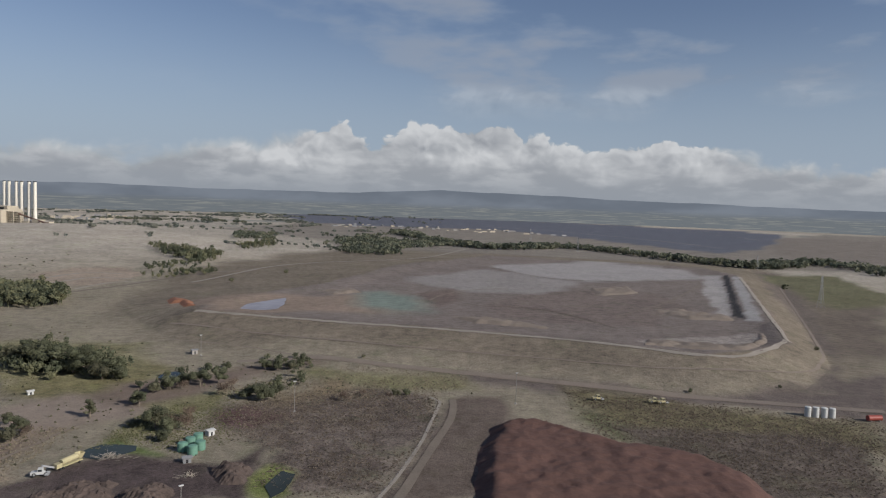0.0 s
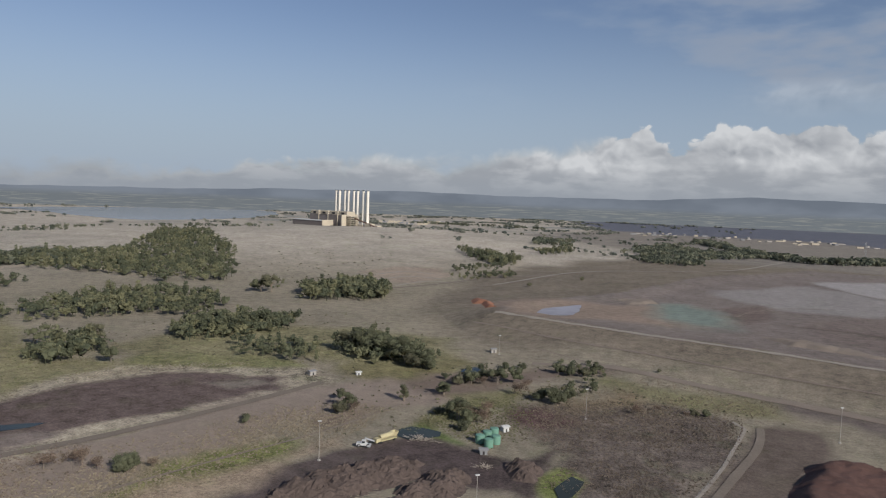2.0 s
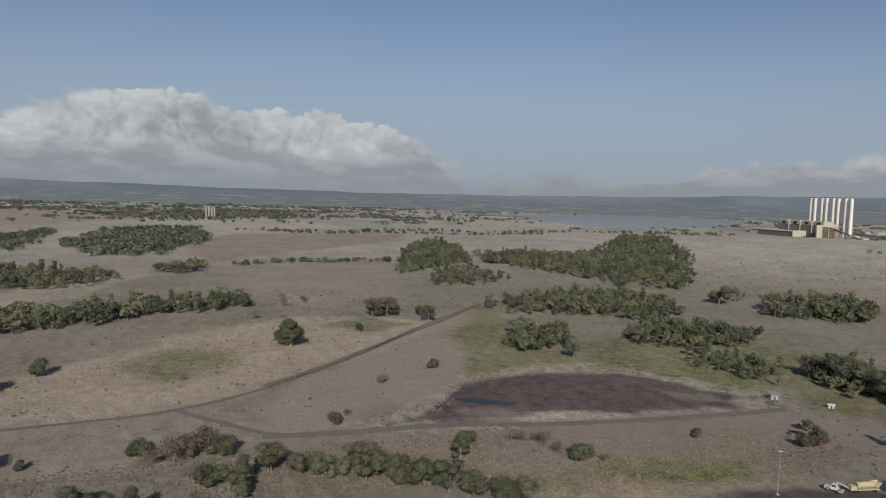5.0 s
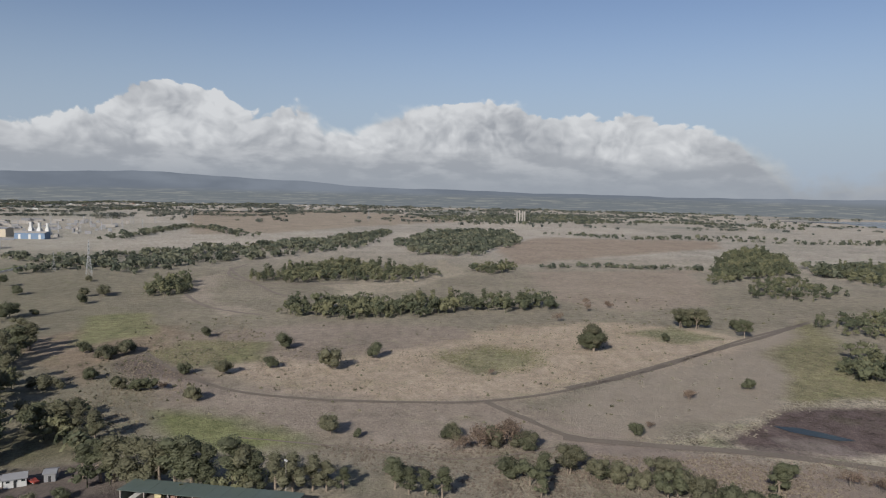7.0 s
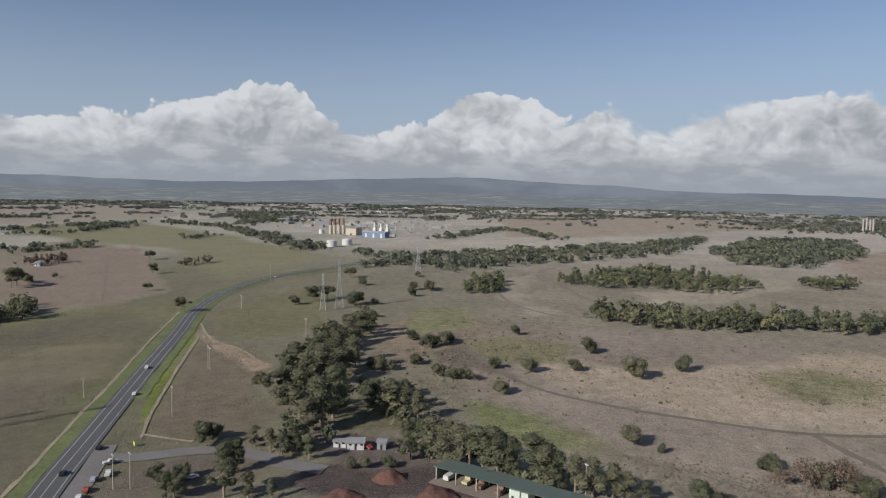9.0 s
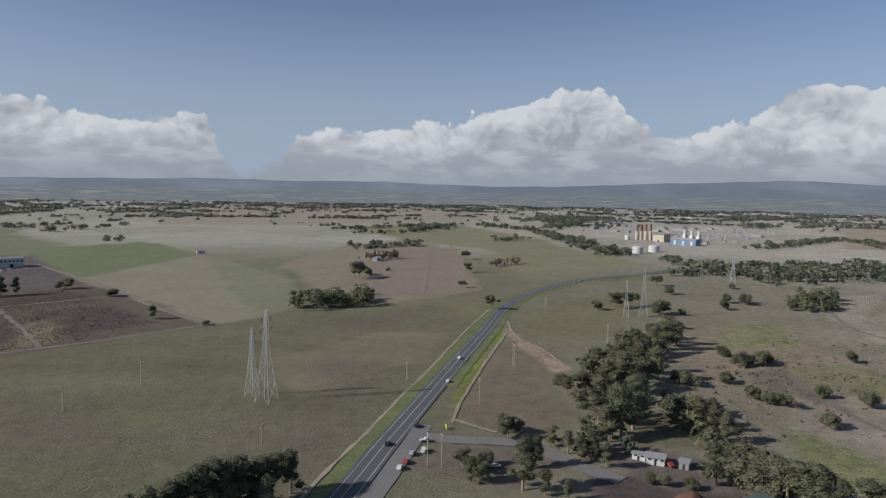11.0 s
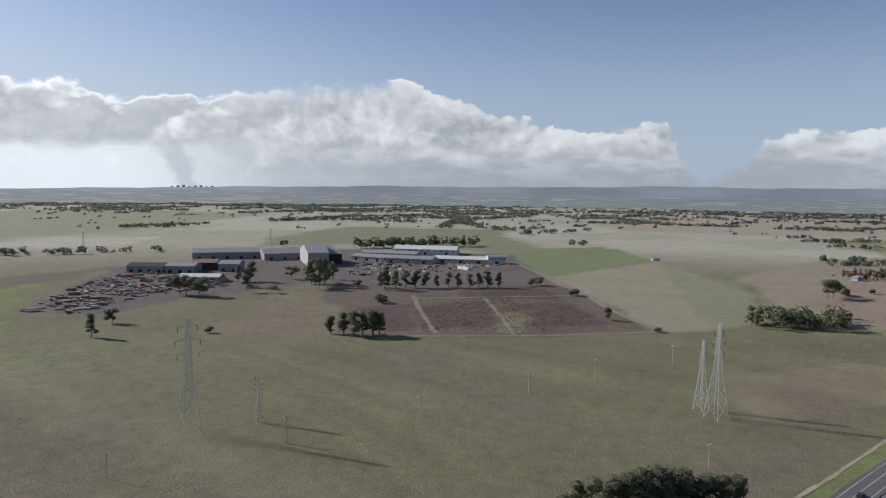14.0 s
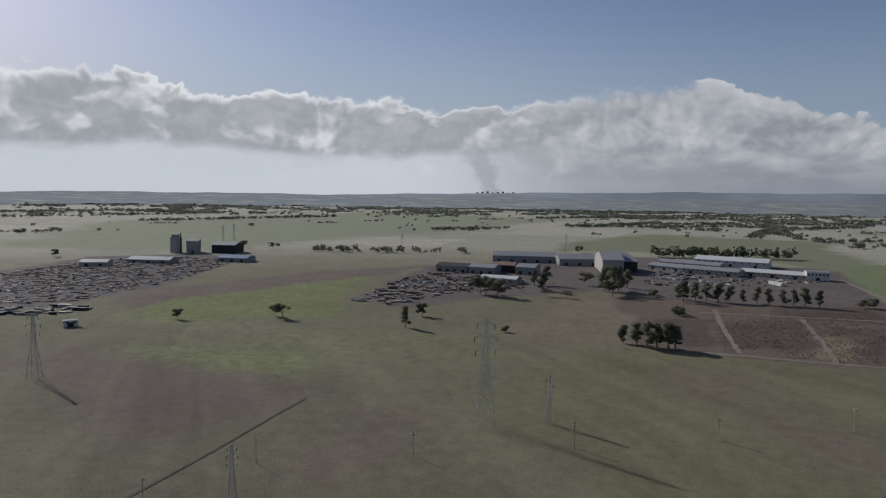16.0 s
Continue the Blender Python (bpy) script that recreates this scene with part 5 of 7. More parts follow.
trees([(-235, -128, 5.3, 'bush'), (-237, -123, 5.8, 'bush'), (-241, -114, 5.8, 'bush')])
# roadside scrub below the wetland
trees([(-256, 46, 11.2, 'bush'), (-251, 53, 12.1, 'spread'), (-261, 70, 12.6, 'spread'), (-240, 55, 11.0, 'gum'), (-255, 81, 9.0, 'bush'), (-250, 86, 8.8, 'bush'), (-245, 93, 8.7, 'bush'), (-255, 108, 11.2, 'bush'), (-240, 106, 10.6, 'gum'), (-244, 119, 7.6, 'bush')])
trees([(-264, 72, 11.0, 'spread'), (-254, 80, 10.0, 'spread'), (-249, 89, 10.1, 'spread'), (-250, 101, 11.5, 'spread'), (-237, 101, 12.2, 'spread'), (-241, 111, 11.6, 'bush'), (-228, 111, 10.2, 'bush'), (-225, 120, 12.5, 'bush'), (-215, 125, 13.3, 'spread'), (-253, 155, 9.3, 'bush'), (-208, 132, 12.4, 'bush'), (-199, 138, 11.3, 'bush'), (-194, 147, 11.4, 'spread')])
trees([(-244, 147, 7.0, 'bush'), (-247, 177, 7.6, 'dry'), (-238, 187, 8.4, 'dry'), (-243, 186, 6.4, 'dry'), (-218, 191, 8.6, 'bush'), (-213, 199, 5.0, 'dry'), (-229, 187, 6.3, 'dry'), (-305, 113, 6.2, 'bush'), (-382, 207, 6.9, 'bush'), (-358, 161, 6.7, 'dry'), (-218, 260, 4.9, 'bush')])
trees([(-472, 142, 20.6, 'spread'), (-475, 139, 16.0, 'bush'), (-560, 241, 17.1, 'spread'), (-557, 254, 17.8, 'spread'), (-523, 278, 15.3, 'spread'), (-557, 288, 9.3, 'bush'), (-657, 212, 7.5, 'dry'), (-642, 185, 9.5, 'dry'), (-507, 208, 8.3, 'bush')])
trees([(-188, 302, 9.8, 'spread'), (-187, 294, 7.8, 'bush'), (-182, 300, 7.0, 'dry'), (-169, 331, 9.7, 'gum'), (-154, 351, 8.6, 'spread'), (-132, 321, 9.6, 'spread'), (-123, 319, 9.4, 'dry'), (-121, 332, 8.3, 'dry'), (-138, 326, 5.1, 'dry'), (-144, 319, 4.2, 'bush')])
trees([(-248, 417, 19.2, 'spread'), (-236, 419, 20.0, 'spread'), (-222, 414, 20.1, 'spread'), (-209, 408, 17.1, 'spread'), (-194, 406, 14.7, 'spread'), (-261, 423, 15.9, 'spread'), (-198, 401, 12.4, 'bush'), (-187, 402, 10.8, 'bush')], wide=1.1)
trees([(-198, 315, 6.7, 'spread'), (-187, 308, 7.8, 'bush'), (-170, 332, 9.3, 'gum'), (-157, 356, 7.5, 'bush'), (-158, 377, 7.9, 'bush'), (-151, 384, 9.7, 'bush'), (-147, 397, 8.3, 'bush'), (-137, 392, 11.5, 'spread'), (-129, 399, 10.7, 'spread'), (-145, 385, 6.5, 'dry'), (-111, 436, 8.4, 'bush'), (-104, 437, 9.2, 'bush'), (-95, 438, 7.3, 'bush'), (-89, 443, 10.0, 'gum')])
trees([(-104, 372, 9.4, 'bush'), (-95, 368, 11.8, 'bush'), (-90, 380, 8.0, 'bush'), (-118, 388, 8.2, 'dry'), (-117, 376, 8.9, 'dry'), (-132, 318, 12.1, 'spread'), (-124, 314, 9.3, 'bush'), (-118, 319, 8.7, 'dry'), (-140, 321, 4.6, 'bush'), (-122, 303, 6.4, 'bush'), (-145, 431, 6.2, 'bush'), (-136, 437, 5.1, 'bush'), (-52, 467, 3.1, 'bush'), (-24, 387, 4.9, 'bush')])
trees([(-18, 388, 4.9, 'bush'), (-27, 381, 4.2, 'dry'), (491, 988, 10.5, 'spread'), (151, 410, 3.1, 'bush'), (213, 427, 2.5, 'bush'), (299, 545, 4.5, 'bush'), (-255, 835, 6.9, 'bush'), (-211, 929, 7.6, 'bush'), (-51, 373, 6.3, 'dry'), (-43, 385, 3.9, 'dry')])
trees([(-221, 263, 4.1, 'bush'), (-220, 192, 8.6, 'bush'), (-219, 196, 6.5, 'bush'), (-368, 310, 12.0, 'spread'), (-491, 626, 21.6, 'spread'), (-501, 620, 18.5, 'spread'), (-423, 344, 15.3, 'spread')])
trees([(16, -527, 13.7, 'gum'), (6, -523, 17.7, 'gum'), (-1, -516, 21.1, 'gum'), (-8, -517, 19.7, 'gum'), (-16, -518, 20.6, 'gum'), (-21, -520, 18.4, 'gum'), (-28, -668, 9.2, 'bush'), (-214, -784, 13.2, 'bush'), (-236, -705, 9.2, 'bush'), (-219, -567, 12.6, 'gum'), (-242, -516, 4.8, 'bush')], wide=1.3)
trees([(-61, -212, 9.6, 'gum'), (-76, -219, 14.1, 'gum'), (-80, -215, 16.0, 'gum'), (-86, -212, 18.0, 'gum'), (-91, -212, 19.1, 'gum'), (-96, -210, 20.7, 'gum'), (-103, -210, 20.3, 'gum'), (-109, -209, 20.1, 'gum'), (-115, -209, 17.6, 'gum'), (-121, -209, 17.4, 'gum'), (-129, -210, 16.6, 'gum'), (-90, -204, 13.7, 'gum'), (-82, -208, 13.6, 'gum'), (-70, -215, 10.8, 'gum'), (-103, -205, 13.0, 'gum'), (-115, -202, 14.2, 'gum')], wide=1.2)
trees([(-231, -195, 10.6, 'spread'), (-238, -196, 8.4, 'bush'), (-191, -178, 8.4, 'spread'), (-200, -180, 7.5, 'bush'), (-212, -168, 13.0, 'gum'), (-214, -166, 14.0, 'gum'), (-516, -681, 20.8, 'spread'), (-536, -691, 12.0, 'bush'), (-583, -705, 7.3, 'bush')])
trees([(187, -523, 18.5, 'gum'), (190, -577, 12.6, 'spread'), (299, -524, 13.2, 'spread'), (310, -529, 9.9, 'spread'), (377, -488, 9.6, 'spread'), (107, -535, 6.4, 'bush'), (-28, -680, 9.1, 'bush'), (882, -853, 13.2, 'spread'), (675, -1142, 12.7, 'spread'), (666, -1147, 10.6, 'spread'), (732, -1141, 13.9, 'spread')])
trees([(47, -809, 29.3, 'gum'), (37, -789, 34.8, 'gum'), (32, -815, 30.7, 'gum'), (23, -844, 23.6, 'gum'), (131, -825, 20.5, 'gum'), (118, -830, 24.0, 'gum'), (114, -780, 22.6, 'gum'), (73, -850, 17.2, 'spread'), (36, -767, 21.6, 'spread'), (153, -718, 21.2, 'spread'), (175, -731, 21.7, 'spread'), (167, -725, 20.9, 'dry'), (102, -739, 12.2, 'dry'), (83, -734, 10.8, 'dry')], wide=1.1)
trees([(-36, -755, 23.6, 'gum'), (-48, -760, 21.9, 'gum'), (-60, -773, 21.5, 'gum'), (-71, -769, 20.7, 'gum'), (-82, -770, 18.3, 'gum'), (-95, -771, 14.7, 'gum'), (-109, -773, 19.4, 'gum'), (-119, -770, 18.6, 'gum'), (-133, -771, 16.8, 'gum'), (-143, -772, 18.5, 'gum'), (-154, -772, 20.1, 'gum'), (-166, -770, 18.8, 'gum'), (-32, -774, 18.2, 'gum'), (-6, -784, 9.3, 'bush')], wide=1.1)
trees([(126, -1316, 13.8, 'spread'), (130, -1327, 11.8, 'spread')])
# ---- pylons and poles ----


def pylon(x, y, tall, turn, slim=False, label="tall galvanised lattice transmission tower in a paddock"):
    ob = thing("pylon", x, y, None, turn, label, "pylon", "lattice towers of the power lines")
    foot, neck, top = (0.078 if slim else 0.09) * tall, 0.03 * tall, 0.012 * tall
    waist = 0.55 * tall
    w = 0.23 if tall > 30 else 0.17

    def half(z):
        return foot + (neck - foot) * z / waist if z < waist else neck + (top - neck) * (z - waist) / (tall - waist)

    corners = ((-1, -1), (1, -1), (1, 1), (-1, 1))
    for cx, cy in corners:
        part("leg", Form().beam((cx * foot, cy * foot, -0.3), (cx * neck, cy * neck, waist), w).beam((cx * neck, cy * neck, waist), (cx * top, cy * top, tall), w * 0.8), STEEL, ob)
    lattice, z = Form(), 0.0
    while z < tall * 0.97:
        step = max(half(z) * 2.0, tall * 0.045)
        up = min(z + step, tall)
        for (ax, ay), (bx, by) in zip(corners, corners[1:] + corners[:1]):
            h0, h1 = half(z), half(up)
            lattice.beam((ax * h0, ay * h0, z), (bx * h1, by * h1, up), w * 0.55, sides=3)
            lattice.beam((bx * h0, by * h0, z), (ax * h1, ay * h1, up), w * 0.55, sides=3)
            lattice.beam((ax * h1, ay * h1, up), (bx * h1, by * h1, up), w * 0.55, sides=3)
        z = up
    part("bracing", lattice, STEEL, ob)
    reach = 0.075 * tall if slim else 0.09 * tall
    for level, arm in ((0.68, 1.0), (0.80, 1.15), (0.92, 0.9)):
        for side in (-1, 1):
            z0, end = level * tall, side * reach * arm
            cross = Form()
            for d in (-1, 1):
                cross.beam((side * half(z0), d * half(z0), z0), (end, 0, z0 + 0.01 * tall), w * 0.6, sides=3)
                cross.beam((side * half(z0), d * half(z0), z0 + 0.035 * tall), (end, 0, z0 + 0.01 * tall), w * 0.6, sides=3)
            crossarm = part("crossarm", cross, STEEL, ob)
            part("insulator", Form().beam((end, 0, z0 + 0.01 * tall), (end, 0, z0 - 0.04 * tall), 0.25, sides=6), GLASS_DARK, crossarm)
    return ob


for spot in [(72, -314, 52.2)] + [(336, -308, 37.7)] + [(-178, -313, 47.2)] + [(-553, -314, 43.8)] + [(-872, -372, 42.1)]:
    pylon(*spot, 25)
for spot in [(43, -326, 23.5)] + [(-177, -326, 36.3)] + [(-536, -321, 33.8)] + [(-890, -422, 25.9)] + [(451, 819, 38.3)]:
    pylon(*spot, 25, True, "slender galvanised lattice transmission tower in a paddock")
pylon(134.4, -201.0, 23, 25, True, "slender galvanised lattice transmission tower in a paddock")
for spot in [(453, -1244, 31.4), (149, -1304, 36.0), (796, -1168, 39.7), (778, -1178, 42.1)] + [(315, 1618, 35.7), (246, 1958, 44.7), (607, 1333, 28.4)] + [(-844, -360, 40.4), (-2115, -601, 50.5), (-2459, -90, 43.8)]:
    pylon(*spot, 25, True, "distant lattice transmission tower")


def power_pole(x, y, tall, turn=20.0):
    ob = thing("power_pole", x, y, None, turn, "grey timber power pole with a crossarm", "power pole", "timber poles of the local line")
    part("pole", Form().beam((0, 0, -0.3), (0, 0, tall), 0.42, 0.3, 8), POLE_WOOD, ob)
    arm = part("crossarm", Form().box(-1.3, -0.12, tall - 0.9, 1.3, 0.12, tall - 0.65), POLE_WOOD, ob)
    for dx in (-1.15, -0.5, 0.5, 1.15):
        part("insulator", Form().turned([(0.09, tall - 0.65), (0.13, tall - 0.5), (0.06, tall - 0.35)], 6, dx), WHITE, arm)


for spot in [(91, -266, 10.4), (28, -298, 12.1), (-34, -329, 10.2), (-96, -361, 11.9), (148, -238, 11.4), (169, -198, 7.4)] + [(-143, -255, 10.0), (-140, -380, 14.0), (-96, -362, 11.6), (-33, -328, 10.6), (28, -297, 11.2), (-203, -412, 13.9), (-259, -296, 10.6)]:
    power_pole(*spot)
for spot in [(-255, -235, 14.8), (-332, -278, 14.2), (-515, -393, 10.9), (-425, -269, 16.1), (-183, -196, 13.6), (-186, -191, 13.9), (-681, -479, 18.0)] + [(-330, -275, 13.8), (-513, -392, 12.0), (-431, -272, 14.8)]:
    power_pole(*spot, 65)


def light_mast(x, y, tall):
    ob = thing("light_mast", x, y, None, 40, "slim pale light mast with a lamp head", "light mast", "yard light masts")
    part("pole", Form().beam((0, 0, -0.3), (0, 0, tall), 0.26, 0.18, 8), CONCRETE, ob)
    part("lamp_head", Form().box(-0.8, -0.3, tall - 0.15, 0.8, 0.3, tall + 0.2), WHITE, ob)
    part("base", Form().turned([(0.7, 0), (0.7, 0.5), (0.45, 0.6)], 10), CONCRETE, ob)


for spot in [(-160, 237, 16.9), (-74, 351, 15.9), (-87, 231, 10.6), (43, 378, 17.4), (-164, 470, 14.1)] + [(-243, -37, 13.3)]:
    light_mast(*spot)

# ---- heaps ----


def heap(name, outline, tall, slope, mat, label, cell=1.6, rough=0.6, parent=None):
    """A tipped heap or stockpile, its flanks at the angle that the material lies."""
    xs, ys = [p[0] for p in outline], [p[1] for p in outline]
    gx, gy = np.arange(min(xs), max(xs) + cell, cell), np.arange(min(ys), max(ys) + cell, cell)
    x, y = np.meshgrid(gx, gy)
    d = -edge_dist(x.ravel(), y.ravel(), outline).reshape(x.shape) + 1.2 * wobble(x, y, 3.5, 2)
    lump = rough * (wobble(x, y, 2.2, 5) + 0.6 * wobble(x, y, 1.1, 8)) + np.random.uniform(-0.35, 0.35, x.shape) * rough
    z = height(x.ravel(), y.ravel()).reshape(x.shape) + np.where(d > 0, np.minimum(tall * (1 + 0.12 * wobble(x, y, 9, 4)), d * slope) + lump * np.clip(d / 2, 0, 1), -0.3)
    rows, cols = x.shape
    faces = [(i * cols + j, i * cols + j + 1, (i + 1) * cols + j + 1, (i + 1) * cols + j) for i in range(rows - 1) for j in range(cols - 1)
             if max(d[i, j], d[i + 1, j], d[i, j + 1], d[i + 1, j + 1]) > 0]
    form = Form()
    form.v, form.f = list(zip(x.ravel(), y.ravel(), z.ravel())), faces
    mesh = form.data(name, mat, mat is not MULCH)
    used = bmesh.new()
    used.from_mesh(mesh)
    bmesh.ops.delete(used, geom=[v for v in used.verts if not v.link_faces], context="VERTS")
    used.to_mesh(mesh), used.free()
    if parent:
        return part(name, mesh, None, parent)
    return tagged(new(name, mesh), label, "mound")


stock = thing("stockpile", 0, 0, 0, 0, "flat-topped stockpile of red-brown earth", "mound")
heap("base_mound", [(14, 252), (19, 302), (27, 332), (36, 345), (53, 343), (68, 331), (70, 328), (86, 317), (105, 309), (121, 298), (131, 280), (131, 261), (120, 226), (13, 219)], 4.8, 0.62, RED_EARTH, "", 1.4, 0.55, stock)
heap("red_bund", [(-271, 680), (-266, 691), (-243, 663), (-222, 621), (-233, 621), (-248, 652), (-257, 651)], 3.0, 0.5, material("orange_earth", (0.27, 0.125, 0.075), 0.95, spread=0.35, grain=0.4, patch=0.05, bump=0.6), "bright orange-red earth bund", 2.0, 0.4)
for line in ([(-158, 200), (-154, 224), (-139, 241), (-122, 253), (-114, 244), (-122, 228), (-130, 209)], [(-118, 214), (-115, 249), (-104, 258), (-95, 252), (-94, 238), (-100, 222)], [(-90, 270), (-84, 278), (-74, 273), (-73, 258), (-82, 257)],
             [(-148, 217), (-146, 242), (-136, 256), (-120, 255), (-121, 237), (-134, 218)], [(-157, 187), (-158, 205), (-150, 211), (-145, 198)], [(-110, 243), (-113, 254), (-107, 256), (-100, 250)]):
    heap("mulch_mound", line, 3.2, 0.55, MULCH, "rough heap of dark brown mulch", 0.9, 1.5)
for line in ([(-228, -115), (-237, -114), (-239, -106), (-233, -101), (-227, -105), (-225, -110)], [(-205, -125), (-215, -124), (-219, -117), (-215, -109), (-207, -110), (-202, -119)], [(-219, -93), (-231, -93), (-232, -85), (-226, -77), (-218, -81), (-214, -88)]):
    heap("bark_mound", line, 3.0, 0.6, ORANGE_MULCH, "heap of orange-brown bark chips", 0.8, 0.7)


def brush(x, y, count, spread):
    """Broken branches thrown on one another."""
    form = Form()
    for _ in range(count):
        px, py, a = x + random.gauss(0, spread), y + random.gauss(0, spread * 0.6), random.uniform(0, 6.28)
        z, run = land(px, py) + random.uniform(0, 1.2), random.uniform(1.0, 3.0)
        form.beam((px, py, z), (px + math.cos(a) * run, py + math.sin(a) * run, z + random.uniform(-0.3, 1.4)), 0.22, 0.08, 4)
    tagged(new("brushwood", form.data("brushwood", POLE_WOOD)), "tangle of broken grey branches", "branches", kind="stuff")


brush(-135.9, 280.3, 90, 3.0)
brush(-97.1, 263.5, 40, 2.0)
for line in ([(-131, 752), (-104, 786), (-87, 751), (-114, 726)], [(208, 686), (241, 700), (279, 665), (272, 637), (230, 636)], [(180, 851), (239, 889), (235, 821), (180, 788)], [(5, 611), (60, 603), (102, 559), (75, 567), (29, 580)]):
    heap("spoil_mound", line, 1.6, 0.3, GRAVEL, "low dark spoil heap on the ash flat", 3.0, 1.0)
heap("ash_bund", [(159, 534), (228, 511), (252, 542), (267, 581), (267, 566), (251, 524), (217, 486), (150, 502)], 1.8, 0.4, GRAVEL, "pale lumpy bund along the dam crest", 2.0, 0.9)

# ---- sheds and halls ----


def hall(ax, ay, bx, by, deep, tall, walls, roof, label, name="shed", category="shed", group="", pitch=0.12, doors=2, windows=0, overhang=0.5):
    """A gabled hall: its front runs from a to b, its depth goes on beyond."""
    long, turn = math.hypot(bx - ax, by - ay), math.degrees(math.atan2(by - ay, bx - ax))
    ob = thing(name, ax, ay, None, turn, label, category, group)
    out = Vector((-(by - ay), bx - ax))
    s = 1 if out.dot(Vector((ax, ay))) > 0 else -1
    y0, y1 = (0, deep) if s > 0 else (-deep, 0)
    t = 0.3
    ridge = tall + deep / 2 * pitch * 2
    front = 0.0
    part("wall", Form().box(0, min(front, s * t), -0.3, long, max(front, s * t), tall), walls, ob)
    part("wall", Form().box(0, min(s * (deep - t), s * deep), -0.3, long, max(s * (deep - t), s * deep), tall), walls, ob)
    for x0 in (0, long - t):
        g = [(x0, s * t, -0.3), (x0 + t, s * t, -0.3), (x0 + t, s * (deep - t), -0.3), (x0, s * (deep - t), -0.3),
             (x0, s * t, tall), (x0 + t, s * t, tall), (x0 + t, s * (deep - t), tall), (x0, s * (deep - t), tall), (x0, s * deep / 2, ridge - 0.2), (x0 + t, s * deep / 2, ridge - 0.2)]
        part("gable_wall", Form().mesh_part(g, [(0, 1, 2, 3), (0, 1, 5, 4), (2, 3, 7, 6), (1, 2, 6, 9, 5), (0, 4, 8, 7, 3), (4, 5, 9, 8), (6, 7, 8, 9)]), walls, ob)
    for e in (0, 1):
        ye = s * (-overhang if e == 0 else deep + overhang)
        ze = tall - overhang * pitch * 2
        v = [(-overhang, ye, ze), (long + overhang, ye, ze), (long + overhang, s * deep / 2, ridge), (-overhang, s * deep / 2, ridge)]
        part("roof_sheet", Form().mesh_part(v + [(a, b, c + 0.25) for a, b, c in v], [(0, 3, 2, 1), (4, 5, 6, 7), (0, 1, 5, 4), (1, 2, 6, 5), (2, 3, 7, 6), (3, 0, 4, 7)]), roof, ob)
    for i in range(doors):
        x0 = long * (i + 0.5) / doors
        w = min(2.2 if tall > 4 else 0.45, long / doors * 0.3)
        part("door", Form().box(x0 - w, min(-s * 0.08, s * 0.05), 0, x0 + w, max(-s * 0.08, s * 0.05), min(tall * 0.7, 4.2)), DARK, ob)
    for i in range(windows):
        x0 = long * (i + 0.5) / windows + 0.2
        w = min(1.2, long / windows * 0.25)
        part("window", Form().box(x0 - w, min(-s * 0.06, s * 0.04), tall * 0.62, x0 + w, max(-s * 0.06, s * 0.04), tall * 0.85), GLASS_DARK, ob)
    return ob


WORKS = "halls of the old works"
hall(240.2, -1085.6, 140.4, -1104.1, 45, 10, ROOF_GREY, ROOF_GREY, "long low grey metal works hall", group=WORKS, doors=5)
hall(131.7, -1070.9, 71.7, -1090.3, 50, 10, ROOF_GREY, ROOF_GREY, "grey metal works hall", group=WORKS, doors=3)
hall(61.6, -989.2, 32.6, -995.0, 90, 19, CONCRETE, ROOF_GREY, "tall gabled works hall with pale roof", group=WORKS, doors=1, pitch=0.1)
hall(31.9, -1017.7, 14.9, -1025.5, 80, 15, DARK, ROOF_GREY, "dark clad side hall of the works", group=WORKS, doors=1)
hall(1.9, -1082.9, -46.1, -1052.7, 30, 6, WHITE, ROOF_GREY, "long white factory building with metal roof", "factory", "factory", WORKS, doors=3, windows=10)
hall(-45.8, -1045.1, -117.5, -1015.6, 30, 7, CONCRETE, ROOF_GREY, "long concrete factory building with metal roof", "factory", "factory", WORKS, doors=3, windows=12)
hall(-123.3, -1045.2, -203.1, -1021.1, 30, 6, CREAM, WHITE, "long cream factory building with white roof", "factory", "factory", WORKS, doors=3, windows=12)
hall(-71.3, -1185.7, -175.8, -1156.3, 40, 9, WHITE, WHITE, "white-roofed factory hall behind the others", "factory", "factory", WORKS, doors=3, windows=10)
hall(-13.5, -1145.7, -102.5, -1110.8, 30, 6, CREAM, ROOF_GREY, "low factory hall with grey roof", "factory", "factory", WORKS, doors=2, windows=8)
hall(-203.1, -1021.1, -230.4, -1021.1, 18, 11, WHITE, ROOF_GREY, "white office block at the end of the factory", "factory", "factory", WORKS, doors=1, windows=6)
hall(-147.6, -962.2, -158.4, -938.1, 6, 3, WHITE, WHITE, "long white trailer shed in the factory yard", group=WORKS, doors=1)
hall(284.1, -918.9, 238.1, -913.6, 30, 8, ROOF_GREY, DARK, "grey yard shed with dark roof", group=WORKS, doors=4)
hall(235.5, -913.3, 198.7, -909.1, 30, 9, ROOF_GREY, ROOF_GREY, "grey metal yard shed", group=WORKS, doors=3)
hall(205.7, -944.7, 177.9, -941.6, 30, 10, DARK, RUST, "dark open-fronted yard shed", group=WORKS, doors=3)
hall(173.6, -929.2, 146.6, -926.2, 30, 10, ROOF_GREY, ROOF_GREY, "grey gabled yard shed", group=WORKS, doors=2)
hall(199.0, -828.1, 152.7, -822.2, 22, 6, CONCRETE, WHITE, "pale low yard shed", group=WORKS, doors=3)
BRICKWORKS = "buildings of the block plant"
hall(714.7, -1015.6, 674.7, -1023.8, 40, 14, DARK, ROOF_GREY, "open-fronted dark plant hall", group=BRICKWORKS, doors=3)
